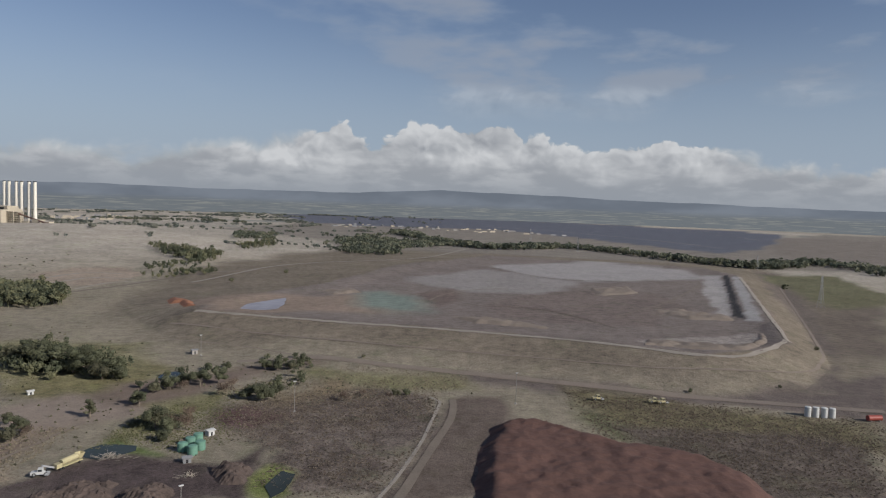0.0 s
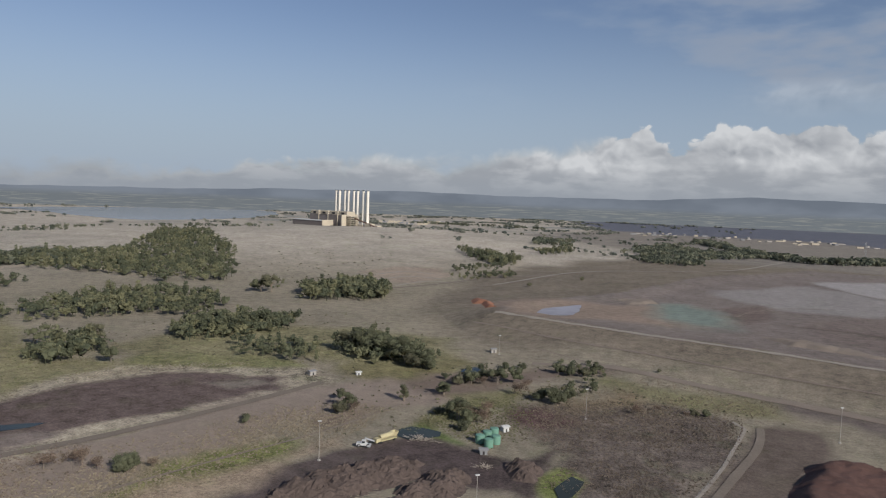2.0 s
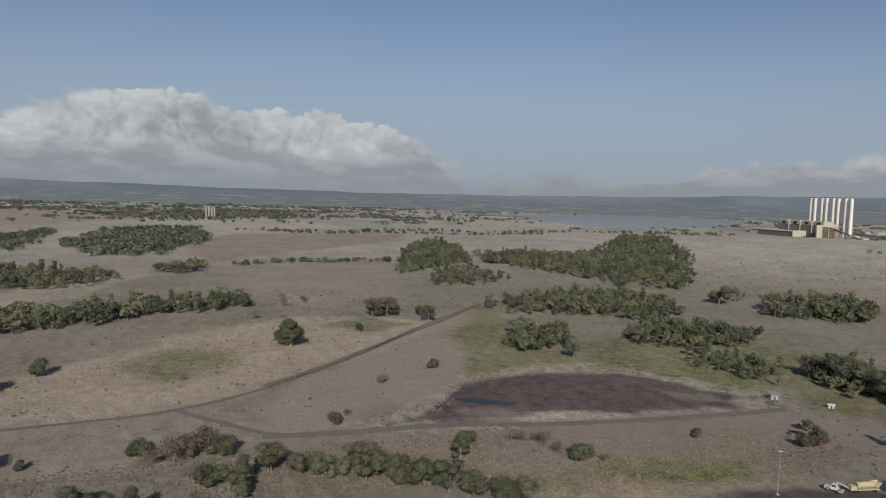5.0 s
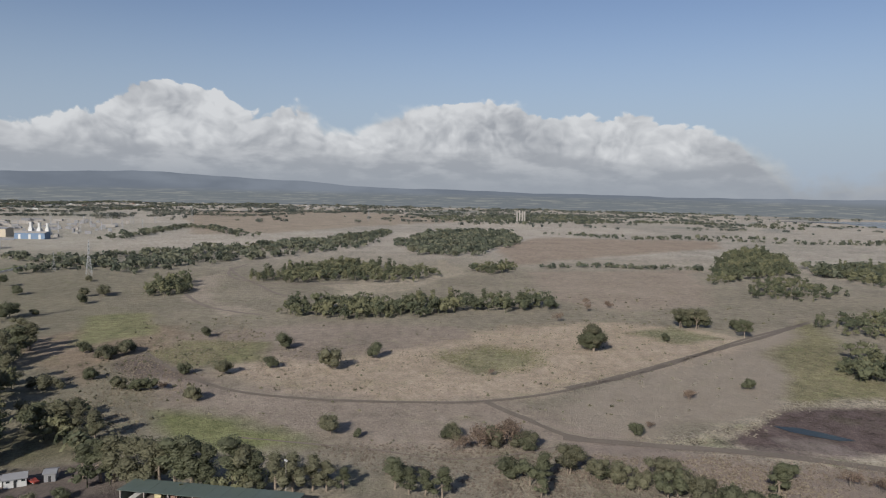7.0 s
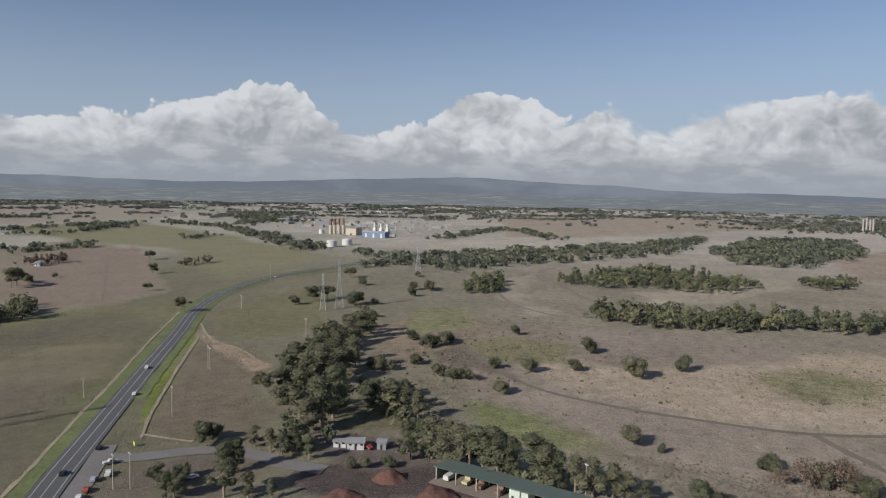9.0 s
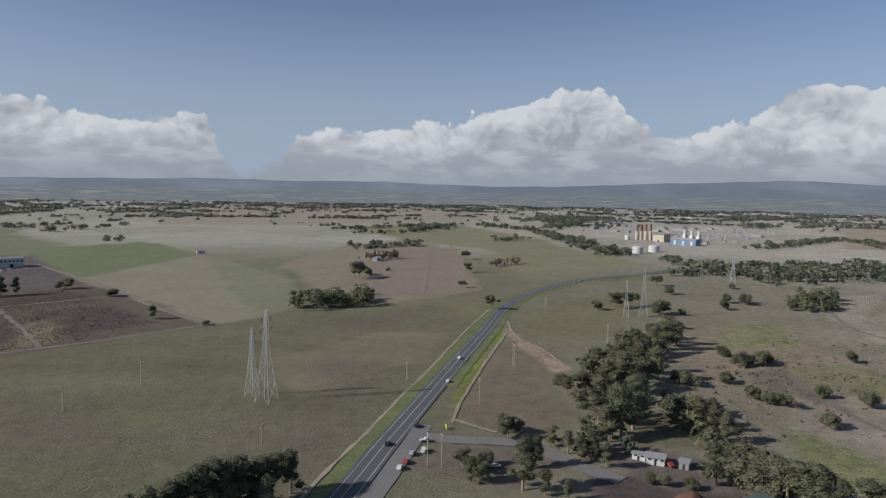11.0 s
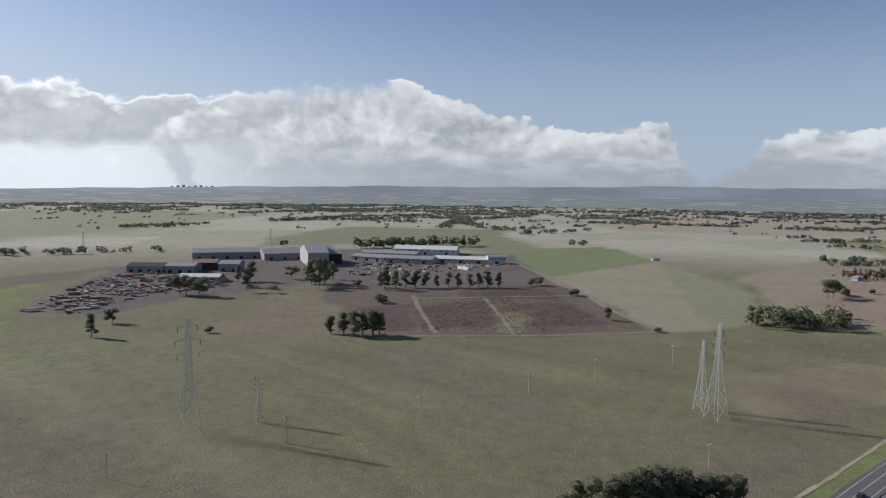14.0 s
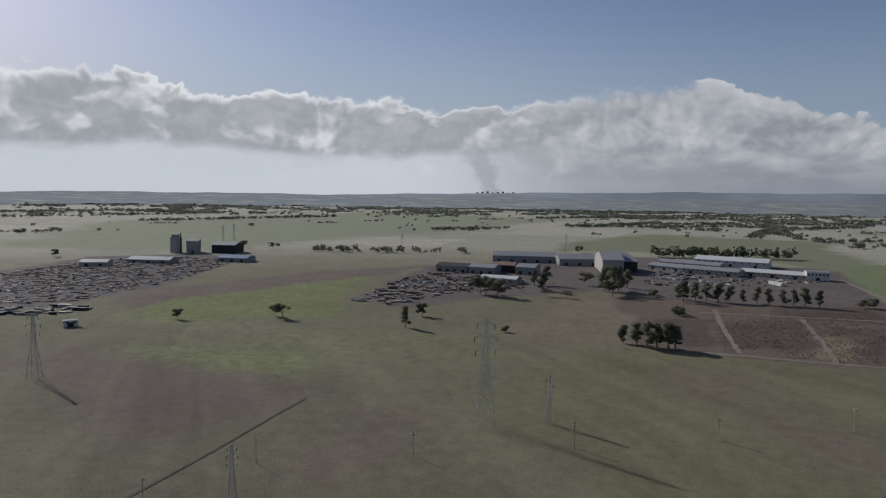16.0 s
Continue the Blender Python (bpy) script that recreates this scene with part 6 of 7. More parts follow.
hall(624.0, -900.5, 576.9, -904.6, 30, 6, ROOF_GREY, BLUE, "low plant shed with blue-grey roof", group=BRICKWORKS, doors=3)
hall(729.0, -831.8, 665.7, -844.4, 30, 5, ROOF_GREY, ROOF_GREY, "low grey plant shed", group=BRICKWORKS, doors=3)
hall(749.1, -763.5, 715.9, -779.0, 25, 6, CONCRETE, ROOF_GREY, "low grey plant shed", group=BRICKWORKS, doors=2)
hall(751.5, -996.8, 733.6, -1006.0, 25, 20, CONCRETE, ROOF_GREY, "tall concrete batching building", group=BRICKWORKS, doors=1)
hall(434.9, -426.1, 428.1, -433.6, 5, 5, WHITE, ROOF_GREY, "small white hut in the paddock", "hut", "hut", doors=1, windows=2)
tower = thing("silo", 774.5, -997.3, None, 0, "tall dark grey plant silo", "silo", BRICKWORKS)
part("body", Form().box(-9, -7, -0.3, 4, 7, 27), CONCRETE, tower)
part("chimney", Form().beam((-12, 0, 0), (-12, 0, 34), 2.4, 1.8, 10), DARK, tower, "dark chimney")
part("head_house", Form().box(-6, -5, 27, 2, 5, 31), ROOF_GREY, tower)

# houses and huts
hall(-250.8, -138.2, -253.8, -131.7, 6, 3.2, WHITE, ROOF_GREY, "white cottage with grey metal roof among gums", "house", "house", doors=1, windows=3, pitch=0.18)
hall(-256.6, -127.0, -257.5, -123.3, 5, 3.2, ROOF_GREY, ROOF_GREY, "small grey metal garden shed", doors=1)
hall(-251.3, -145.0, -252.9, -139.9, 4, 2.6, WHITE, ROOF_GREY, "long low white timber outbuilding", doors=1, windows=2)
hall(-243.3, 349.0, -241.7, 352.9, 3, 2.5, CONCRETE, ROOF_GREY, "small pump hut by the track", "hut", "hut", doors=1)
hall(-219.7, 364.5, -217.8, 366.7, 2, 2, WHITE, WHITE, "small white cabinet on the grass", "hut", "hut", doors=1)
hall(-170.5, 471.4, -167.4, 473.6, 3, 3, CONCRETE, ROOF_GREY, "small grey pump hut by the mast", "hut", "hut", doors=1)
hall(-104.2, 309.9, -102.5, 312.8, 2.5, 2.4, WHITE, WHITE, "small white site box", "site box", "site box", doors=1)
hall(-103.6, 277.0, -100.7, 278.4, 2.5, 2.2, ROOF_GREY, ROOF_GREY, "small grey site box", "site box", "site box", doors=1)
for edge in ((-652.6, -819.2, -659.3, -817.1), (-485.4, -1069.1, -496.6, -1066.0), (-647.3, -821.7, -650.8, -815.9), (-1074.1, -1535.3, -1098.2, -1530.7), (-1012.7, -1379.5, -1021.0, -1369.0)):
    hall(*edge, 10, 4, WHITE, ROOF_GREY, "low pale farmhouse among paddocks", "house", "house", "farmhouses", doors=1, windows=3, pitch=0.2)


def machinery_shed():
    """Open-fronted shed with a green skillion roof and machines inside."""
    ax, ay, bx, by = -238.4, -92.7, -234.1, -73.0
    turn = math.degrees(math.atan2(by - ay, bx - ax))
    ob = thing("machinery_shed", ax, ay, None, turn, "long open-fronted machinery shed with green metal roof", "shed")
    way = Vector((bx - ax, by - ay)).normalized()
    s = 1 if Vector((-way.y, way.x)).dot(Vector((ax, ay))) > 0 else -1
    long, deep = 62.0, 10.0

    def span(y0, y1):
        return (min(s * y0, s * y1), max(s * y0, s * y1))

    for i in range(8):
        x0 = i * long / 7
        part("post", Form().box(x0 - 0.18, *[span(-0.18, 0.18)[0]], -0.3, x0 + 0.18, span(-0.18, 0.18)[1], 5.0), CONCRETE, ob)
    a, b = span(deep - 0.25, deep)
    part("back_wall", Form().box(0, a, -0.3, long, b, 4.4), ROOF_GREEN, ob)
    for x0 in (0, long - 0.25):
        part("end_wall", Form().box(x0, span(0.3, deep - 0.25)[0], -0.3, x0 + 0.25, span(0.3, deep - 0.25)[1], 4.4), ROOF_GREEN, ob)
    part("office", Form().box(long * 0.5, span(0.4, 6)[0], 0, long * 0.5 + 7.5, span(0.4, 6)[1], 4.2), material("pale_green_wall", (0.42, 0.50, 0.42), 0.7, spread=0.08), ob, "pale green enclosed bay")
    part("office_door", Form().box(long * 0.5 + 1, span(0.32, 0.5)[0], 0, long * 0.5 + 1.9, span(0.32, 0.5)[1], 2.1), DARK, ob)
    for i in range(12):
        x0, x1 = -0.8 + i * (long + 1.6) / 12, -0.8 + (i + 1) * (long + 1.6) / 12 - 0.06
        v = [(x0, s * -0.9, 5.25), (x1, s * -0.9, 5.25), (x1, s * (deep + 0.5), 4.6), (x0, s * (deep + 0.5), 4.6)]
        part("roof_sheet", Form().mesh_part(v + [(p, q, r + 0.15) for p, q, r in v], [(0, 3, 2, 1), (4, 5, 6, 7), (0, 1, 5, 4), (1, 2, 6, 5), (2, 3, 7, 6), (3, 0, 4, 7)]), ROOF_GREEN, ob)
    slab = Form().box(-1, span(-4, deep)[0], 0.02, long, span(-4, deep)[1], 0.12)
    part("floor_slab", slab, GRAVEL, ob)
    m = ob.matrix_basis
    for x0, kind, paint in ((4, "truck", WHITE), (12, "loader", YELLOW), (18, "loader", RUST), (26, "loader", RUST), (44, "truck", WHITE), (53, "truck", TANK_GREEN)):
        p = m @ Vector((x0, s * 4.0, 0.12))
        vehicle(p.x, p.y, turn + 90, kind, paint, p.z)


# ---- vehicles ----
CARS = {}


def vehicle(x, y, turn, kind="car", paint=None, z=None, label=""):
    paint = paint or WHITE
    sizes = {"car": (4.5, 1.8, 1.45, 0.33), "ute": (5.2, 1.9, 1.7, 0.38), "truck": (7.5, 2.4, 3.1, 0.5), "loader": (6.5, 2.4, 2.9, 0.75)}
    long, wide, tall, wheel = sizes[kind]
    name = {"car": "car", "ute": "utility_truck", "truck": "truck", "loader": "wheel_loader"}[kind]
    hue = paint.name.replace("_paint", "").replace("_", " ").split(" ")[0]
    note = label or {"car": f"parked {hue} car with dark windows", "ute": f"parked {hue} utility truck with a tray", "truck": f"{hue} truck with a high cab", "loader": f"worn {hue} wheel loader with a front bucket"}[kind]
    lift = 0.42 if z is None else 0.0
    ob = thing(name, x, y, (land(x, y) + lift if z is None else z), turn, note, name.replace("_", " "), "vehicles about the yards and roads")
    if (kind, paint.name) not in CARS:
        h, b = wheel, long / 2
        if kind == "car":
            side = [(-b, h), (-b, 0.85), (-b + 0.5, 0.95), (-b + 1.0, tall), (0.5, tall), (1.2, 0.95), (b - 0.1, 0.8), (b, h)]
            glass = [(-b + 0.62, 0.97), (-b + 1.05, tall - 0.07), (0.45, tall - 0.07), (1.08, 0.97)]
        elif kind == "ute":
            side = [(-b, h), (-b, 1.1), (-0.5, 1.1), (-0.4, tall), (0.9, tall), (1.5, 1.1), (b, 1.0), (b, h)]
            glass = [(-0.38, 1.14), (-0.3, tall - 0.08), (0.85, tall - 0.08), (1.35, 1.14)]
        elif kind == "truck":
            side = [(-b, h), (-b, 2.2), (b - 2.3, 2.2), (b - 2.2, tall), (b - 0.2, tall), (b, 1.7), (b, h)]
            glass = [(b - 1.9, 1.8), (b - 1.8, tall - 0.3), (b - 0.5, tall - 0.3), (b - 0.2, 1.8)]
        else:
            side = [(-b, h), (-b, 1.7), (-0.9, 1.8), (-0.8, tall), (0.8, tall), (0.9, 1.6), (b - 1.6, 1.2), (b - 1.6, h)]
            glass = [(-0.7, 1.9), (-0.65, tall - 0.25), (0.65, tall - 0.25), (0.7, 1.9)]

        def slab(outline, w):
            n = len(outline)
            v = [(px, -w, pz) for px, pz in outline] + [(px, w, pz) for px, pz in outline]
            return Form().mesh_part(v, [tuple(range(n)), tuple(range(n, 2 * n))[::-1]] + [(i, i + n, (i + 1) % n + n, (i + 1) % n) for i in range(n)])

        tyre = Form().beam((0, -0.14, 0), (0, 0.14, 0), wheel * 2, wheel * 2, 12).data("tyre", RUBBER)
        rim = Form().beam((0, -0.16, 0), (0, 0.16, 0), wheel * 1.1, wheel * 1.1, 8).data("rim", STEEL)
        CARS[kind, paint.name] = (slab(side, wide / 2).data("body", paint), slab(glass, wide / 2 + 0.01).data("side_glass", GLASS_DARK), tyre, rim, slab([(b - 1.7, 0.3), (b - 0.2, 0.2), (b, 0.9), (b - 1.2, 1.3)], wide / 2 + 0.1).data("bucket", STEEL))
    body, glass, tyre, rim, bucket = CARS[kind, paint.name]
    part("body", body, None, ob), part("side_glass", glass, None, ob)
    for dx in (-long * 0.31, long * 0.31):
        for dy in (-wide / 2 + 0.1, wide / 2 - 0.1):
            w = part("wheel", tyre, None, ob)
            w.location = (dx, dy, wheel)
            part("rim", rim, None, w)
    if kind == "loader":
        part("bucket", bucket, None, ob)
    return ob


machinery_shed()
SILVER = material("silver_paint", (0.45, 0.46, 0.48), 0.35, metal=0.5, spread=0.05)
BLACK_CAR = material("black_paint", (0.02, 0.02, 0.022), 0.3, spread=0.05)
road_turn = math.degrees(math.atan2(HIGHWAY[3][1] - HIGHWAY[1][1], HIGHWAY[3][0] - HIGHWAY[1][0]))
for x, y, turn, kind, paint in ((-200.0, -215.5, road_turn - 60, "ute", WHITE), (-191.7, -207.5, road_turn, "ute", WHITE), (-185.8, -208.4, road_turn, "car", SILVER),
                                (-178.0, -203.3, road_turn, "car", RED), (-201.9, -176.7, road_turn - 70, "car", WHITE), (-172.4, -200.4, road_turn, "car", WHITE)):
    vehicle(x, y, turn, kind, paint)
for x, y, turn, kind, paint in ((-209.7, -231.7, road_turn, "car", BLACK_CAR), (-272.9, -276.2, road_turn, "car", WHITE), (-316.4, -310.2, road_turn, "ute", WHITE),
                                (-185.0, -223.0, road_turn, "car", BLACK_CAR), (-705.9, -488.6, road_turn - 30, "car", SILVER)):
    vehicle(x, y, turn, kind, paint, label=f"{paint.name.split('_')[0]} {'car' if kind == 'car' else 'utility truck'} on the highway")
for x, y, turn in ((91.4, 390.3, 10), (123.2, 388.3, 0), (127.5, 387.6, 15)):
    vehicle(x, y, turn, "loader", YELLOW)
vehicle(-255.7, -130.6, 60, "ute", RED)
for x, y in ((63.2, -946.1), (151.9, -850.9), (208.0, -762.1), (202.0, -769.1), (260.1, -788.8)):
    vehicle(x, y, 15, "truck", YELLOW if x < 250 else WHITE)

sign = thing("road_sign", -217.9, -221.1, None, 60, "small yellow road sign on a post", "road sign")
part("post", Form().beam((0, 0, -0.2), (0, 0, 1.6), 0.12, 0.12, 6), STEEL, sign)
part("panel", Form().box(-0.9, -0.12, 0.7, 0.9, -0.06, 2.3), material("sign_yellow", (0.62, 0.66, 0.05), 0.5, spread=0.05), sign)

# ---- tanks and machines in the yards ----


def tank(x, y, wide, tall, mat, label, group, lid=True):
    ob = thing("tank", x, y, None, 0, label, "tank", group)
    r = wide / 2
    part("shell", Form().turned([(r, -0.2), (r, tall * 0.33), (r * 1.02, tall * 0.34), (r, tall * 0.36), (r, tall * 0.66), (r * 1.02, tall * 0.67), (r, tall * 0.69), (r, tall)], 24), mat, ob)
    part("roof", Form().turned([(r * 1.02, tall), (r * 0.9, tall + 0.06 * wide), (r * 0.2, tall + 0.11 * wide)], 24), mat, ob)
    if lid:
        part("hatch", Form().turned([(0.35, tall + 0.09 * wide), (0.35, tall + 0.13 * wide)], 10), mat, ob)
    return ob


for x, y in [(-109.2, 291.1), (-108.2, 297.8), (-106.7, 303.3), (-103.7, 288.0), (-102.4, 293.9)]:
    tank(x, y, 4.2, 3.6, TANK_GREEN, "green ribbed water tank in a cluster", "green water tanks")
for x, y in [(202.2, 372.5), (206.2, 371.9), (210.6, 371.4), (214.6, 370.8)]:
    tank(x, y, 3.4, 5.2, WHITE, "tall white storage tank in a row", "white storage tanks")
for x, y in [(-1134.3, -661.0), (-1185.1, -656.7)]:
    tank(x, y, 19, 11, WHITE, "large white fuel tank at the gas plant", "tanks of the gas plant", False)
tank(-1443.2, -869.0, 12, 10, WHITE, "white storage tank at the gas plant", "tanks of the gas plant", False)
red_tank = thing("fuel_tank", 235.3, 367.1, None, 8, "red horizontal tank on cradles", "tank")
part("shell", Form().beam((-4, 0, 1.9), (4, 0, 1.9), 3.0, 3.0, 18), RED, red_tank)
for dx in (-2.5, 2.5):
    part("cradle", Form().box(dx - 0.3, -1.3, -0.2, dx + 0.3, 1.3, 0.8), CONCRETE, red_tank)


def screening_plant(x, y, turn):
    ob = thing("screening_plant", x, y, None, turn, "cream-yellow mobile screening machine beside a pond", "machine")
    part("chassis", Form().box(-6, -1.1, 0.8, 6, 1.1, 1.2).box(-6, -1.2, 1.2, -3.5, 1.2, 2.6), YELLOW, ob)
    part("drum", Form().beam((-3.2, 0, 2.5), (4, 0, 2.9), 2.4, 2.4, 16), YELLOW, ob)
    part("hopper", Form().mesh_part([(3.8, -1.4, 3.9), (6.8, -1.4, 3.9), (6.8, 1.4, 3.9), (3.8, 1.4, 3.9), (4.6, -0.6, 1.6), (6, -0.6, 1.6), (6, 0.6, 1.6), (4.6, 0.6, 1.6)],
                                    [(4, 7, 6, 5), (0, 1, 5, 4), (1, 2, 6, 5), (2, 3, 7, 6), (3, 0, 4, 7)]), YELLOW, ob)
    part("conveyor", Form().beam((-5.5, 0.4, 1.2), (-11, 0.6, 3.8), 0.9), STEEL, ob)
    for dx in (-4.5, -3.2, 4.2):
        for dy in (-1.2, 1.2):
            part("wheel", Form().beam((dx, dy - 0.2, 0.5), (dx, dy + 0.2, 0.5), 1.0, 1.0, 12), RUBBER, ob)


screening_plant(-147.3, 270.9, 67.4)
vehicle(-152.0, 259.8, 20, "loader", WHITE)

# ---- gas-fired plant ----
GAS = "units of the gas plant"
for x, y, tall in [(-1457, -852, 35.4), (-1463, -845, 35.5), (-1469, -836, 36.9), (-1476, -828, 37.0)]:
    unit = thing("exhaust_stack", x, y, None, 0, "cream exhaust stack with a dark top", "chimney", GAS)
    part("stack", Form().turned([(4.2, -0.2), (4.2, tall * 0.55), (3.2, tall * 0.58)], 14), CREAM, unit)
    part("stack_top", Form().turned([(2.9, tall * 0.58), (2.9, tall)], 14), RUST, unit, "dark brown upper stack")
hall(-1443.7, -803.2, -1441.0, -774.7, 25, 16, CREAM, ROOF_GREY, "tan machine hall of the gas plant", "plant_hall", "plant", GAS, doors=1)
turbine_hall = hall(-1399.2, -736.3, -1398.0, -678.7, 22, 12, BLUE, CONCRETE, "blue and white turbine hall of the gas plant", "plant_hall", "plant", GAS, doors=3)
for panel in turbine_hall.children:
    if panel.name.startswith("door"):
        panel.data.materials[0] = WHITE
        panel.scale = (1.0, 1.0, 2.2)
for x, y, tall in [(-1525, -767, 26.4), (-1515, -745, 26.1), (-1525, -733, 24.8)]:
    unit = thing("exhaust_duct", x, y, None, 0, "white tapering exhaust duct of the gas plant", "chimney", GAS)
    part("duct", Form().mesh_part([(-8, -5, -0.2), (8, -5, -0.2), (8, 5, -0.2), (-8, 5, -0.2), (-3, -3, tall * 0.6), (5, -3, tall * 0.6), (5, 3, tall * 0.6), (-3, 3, tall * 0.6)],
                                 [(0, 1, 5, 4), (1, 2, 6, 5), (2, 3, 7, 6), (3, 0, 4, 7), (4, 5, 6, 7)]), WHITE, unit)
    part("flue", Form().beam((1, 0, tall * 0.6), (1, 0, tall), 6, 6, 12), WHITE, unit)


def gantry(x, y, tall, turn):
    ob = thing("gantry", x, y, None, turn, "grey steel switchyard gantry frame", "gantry", "gantries of the switchyard")
    for dx in (-11, 0, 11):
        part("column", Form().beam((dx - 1, 0, 0), (dx, 0, tall), 0.6).beam((dx + 1, 0, 0), (dx, 0, tall), 0.6), STEEL, ob)
    part("beam", Form().beam((-11, 0, tall * 0.85), (11, 0, tall * 0.85), 0.9), STEEL, ob)


for x, y in [(-1598, -746), (-1701, -769), (-1626, -711), (-1807, -764), (-1699, -694), (-1925, -759), (-1779, -676), (-2024, -742), (-1864, -657), (-1826, -871), (-2000, -865), (-2188, -874), (-2313, -859), (-2069, -692)]:
    gantry(x, y, random.uniform(18, 28), random.uniform(20, 40))
for x, y, tall in [(-2513, 449, 45.5), (-2516, 459, 47.6), (-2521, 470, 45.7), (-2525, 479, 45.7)]:
    unit = thing("chimney", x, y, None, 0, "distant slim chimney in a row", "chimney", "distant chimneys")
    part("shaft", Form().beam((0, 0, 0), (0, 0, tall), 6, 5, 10), CONCRETE, unit)

# ---- coal power station ----
PLANT = "stacks of the power station"
for x, y, top in ((-1506.9, 2312.3, 137), (-1488.3, 2306.5, 137), (-1456.7, 2297.0, 137), (-1437.4, 2291.5, 137),
                  (-1407.1, 2280.9, 137), (-1386.8, 2275.7, 137), (-1355.8, 2265.3, 137), (-1331.9, 2256.2, 137)):
    stack = thing("chimney", x, y, 0, 0, "tall pale concrete power station chimney", "chimney", PLANT)
    part("shaft", Form().turned([(6.4, -0.5), (5.4, 60), (4.9, top - 2.5)], 20), material("pale_shaft", (0.70, 0.66, 0.58), 0.8, spread=0.06, grain=0.2, patch=0.02) if "pale_shaft" not in bpy.data.materials else bpy.data.materials["pale_shaft"], stack)
    part("rim", Form().turned([(5.2, top - 2.5), (5.2, top)], 20), DARK, stack, "dark soot-stained rim")


def power_station():
    ax, ay, bx, by = -1549.8, 2210.9, -1349.6, 2157.7
    turn = math.degrees(math.atan2(by - ay, bx - ax))
    long = math.hypot(bx - ax, by - ay)
    ob = thing("power_station", ax, ay, 0, turn, "coal power station with cream frame and dark boiler houses", "power station")
    way = Vector((bx - ax, by - ay)).normalized()
    s = -1 if Vector((-way.y, way.x)).dot(Vector((ax, ay))) > 0 else 1  # towards the viewer
    brown = material("dark_cladding", (0.16, 0.142, 0.135), 0.8, spread=0.15, grain=0.1)

    def block(name, x0, x1, y0, y1, z0, z1, mat, label=""):
        part(name, Form().box(x0, min(s * y0, s * y1), z0, x1, max(s * y0, s * y1), z1), mat, ob, label)

    block("turbine_hall", -40, long * 0.62, 12, 60, -0.5, 20, brown)
    block("turbine_roof", -42, long * 0.63, 10, 62, 20, 22, WHITE)
    block("end_wall", long * 0.62, long * 0.64, 10, 62, -0.5, 24, CREAM)
    unit = long / 4
    for i in range(4):
        block("boiler_house", i * unit, (i + 1) * unit - 3, -40, 9, -0.5, 44 - (i % 2) * 2, brown)
        block("coal_bunker", i * unit + 3, (i + 1) * unit - 8, -36, 5, 44, 57, CREAM, "cream bunker house on the roof")
        block("bunker_window", i * unit + unit * 0.3, i * unit + unit * 0.6, 4.9, 6, 46, 53, DARK)
        block("frame_column", (i + 1) * unit - 3, (i + 1) * unit, -40, 11, -0.5, 48, CREAM)
    block("north_wall", long, long + 4, -40, 40, -0.5, 46, CREAM)
    for k in range(6):
        block("floor_band", long + 4, long + 30, -20, 20, k * 7 + 4, k * 7 + 5.5, CREAM)
    for k in range(4):
        for d in (-18, 18):
            block("frame_post", long + 6 + k * 7, long + 8 + k * 7, d - 1, d + 1, -0.5, 42, CREAM)
    part("conveyor", Form().beam((long + 30, 0, 34), (long + 160, s * 20, 8), 6), RUST, ob, "sloping coal conveyor")
    for k in range(3):
        block("annexe", long + 60 + k * 38, long + 84 + k * 38, -10, 16, -0.5, 14 + 5 * (k % 2), CREAM)


power_station()

# cooling towers of another station, behind the backdrop, sized to fit the camera's view
for k in range(8):
    a = radians(193.86 - 0.42 * k)
    unit = thing("cooling_tower", -math.sin(a) * 4870, math.cos(a) * 4870, 0, 0, "far grey cooling tower on the skyline", "cooling tower", "cooling towers on the skyline")
    t = 112 + 4 * (k % 3)
    part("shell", Form().turned([(14, 0), (10, t * 0.8), (9, t * 0.93), (10, t)], 14), CONCRETE, unit)

# ---- fences ----


def fence(points, label, gap=9.0, tall=1.3):
    line = glide(points, gap)
    ob = thing("fence", line[0].x, line[0].y, 0, 0, label, "fence", "paddock fences")
    post = Form().beam((0, 0, -0.3), (0, 0, tall), 0.26, 0.22, 6).data("post", POLE_WOOD)
    wire = [Form(), Form()]
    for i, p in enumerate(line):
        q = part("post", post, None, ob)
        q.location = (p.x - line[0].x, p.y - line[0].y, land(p.x, p.y))
        if i:
            o = line[i - 1]
            for k, z in enumerate((0.55, 1.15)):
                wire[k].beam((o.x - line[0].x, o.y - line[0].y, land(o.x, o.y) + z), (p.x - line[0].x, p.y - line[0].y, land(p.x, p.y) + z), 0.05, sides=3)
    for w in wire:
        part("wire", w, STEEL, ob)


fence([(-45, -148), (-100, -185), (-163, -226), (-189, -243), (-231, -271), (-291, -310), (-388, -375), (-483, -435)], "post and wire fence along the highway verge")
fence([(-229, -228), (-248, -243), (-287, -270), (-358, -317), (-411, -351)], "post and wire fence beside dry grass")
fence([(-21, 250), (-15, 273), (-7, 314), (-2, 353), (-1, 376)], "wire fence along a pale path")
fence([(-85, -511), (-126, -508), (-120, -493), (-83, -495), (-85, -511)], "small fenced enclosure in the paddock", 6)
fence([(-247, -903), (-242, -703), (-239, -597), (-242, -516)], "post and wire fence beside the lane", 12)

# ---- stacked goods, far houses, tufts ----


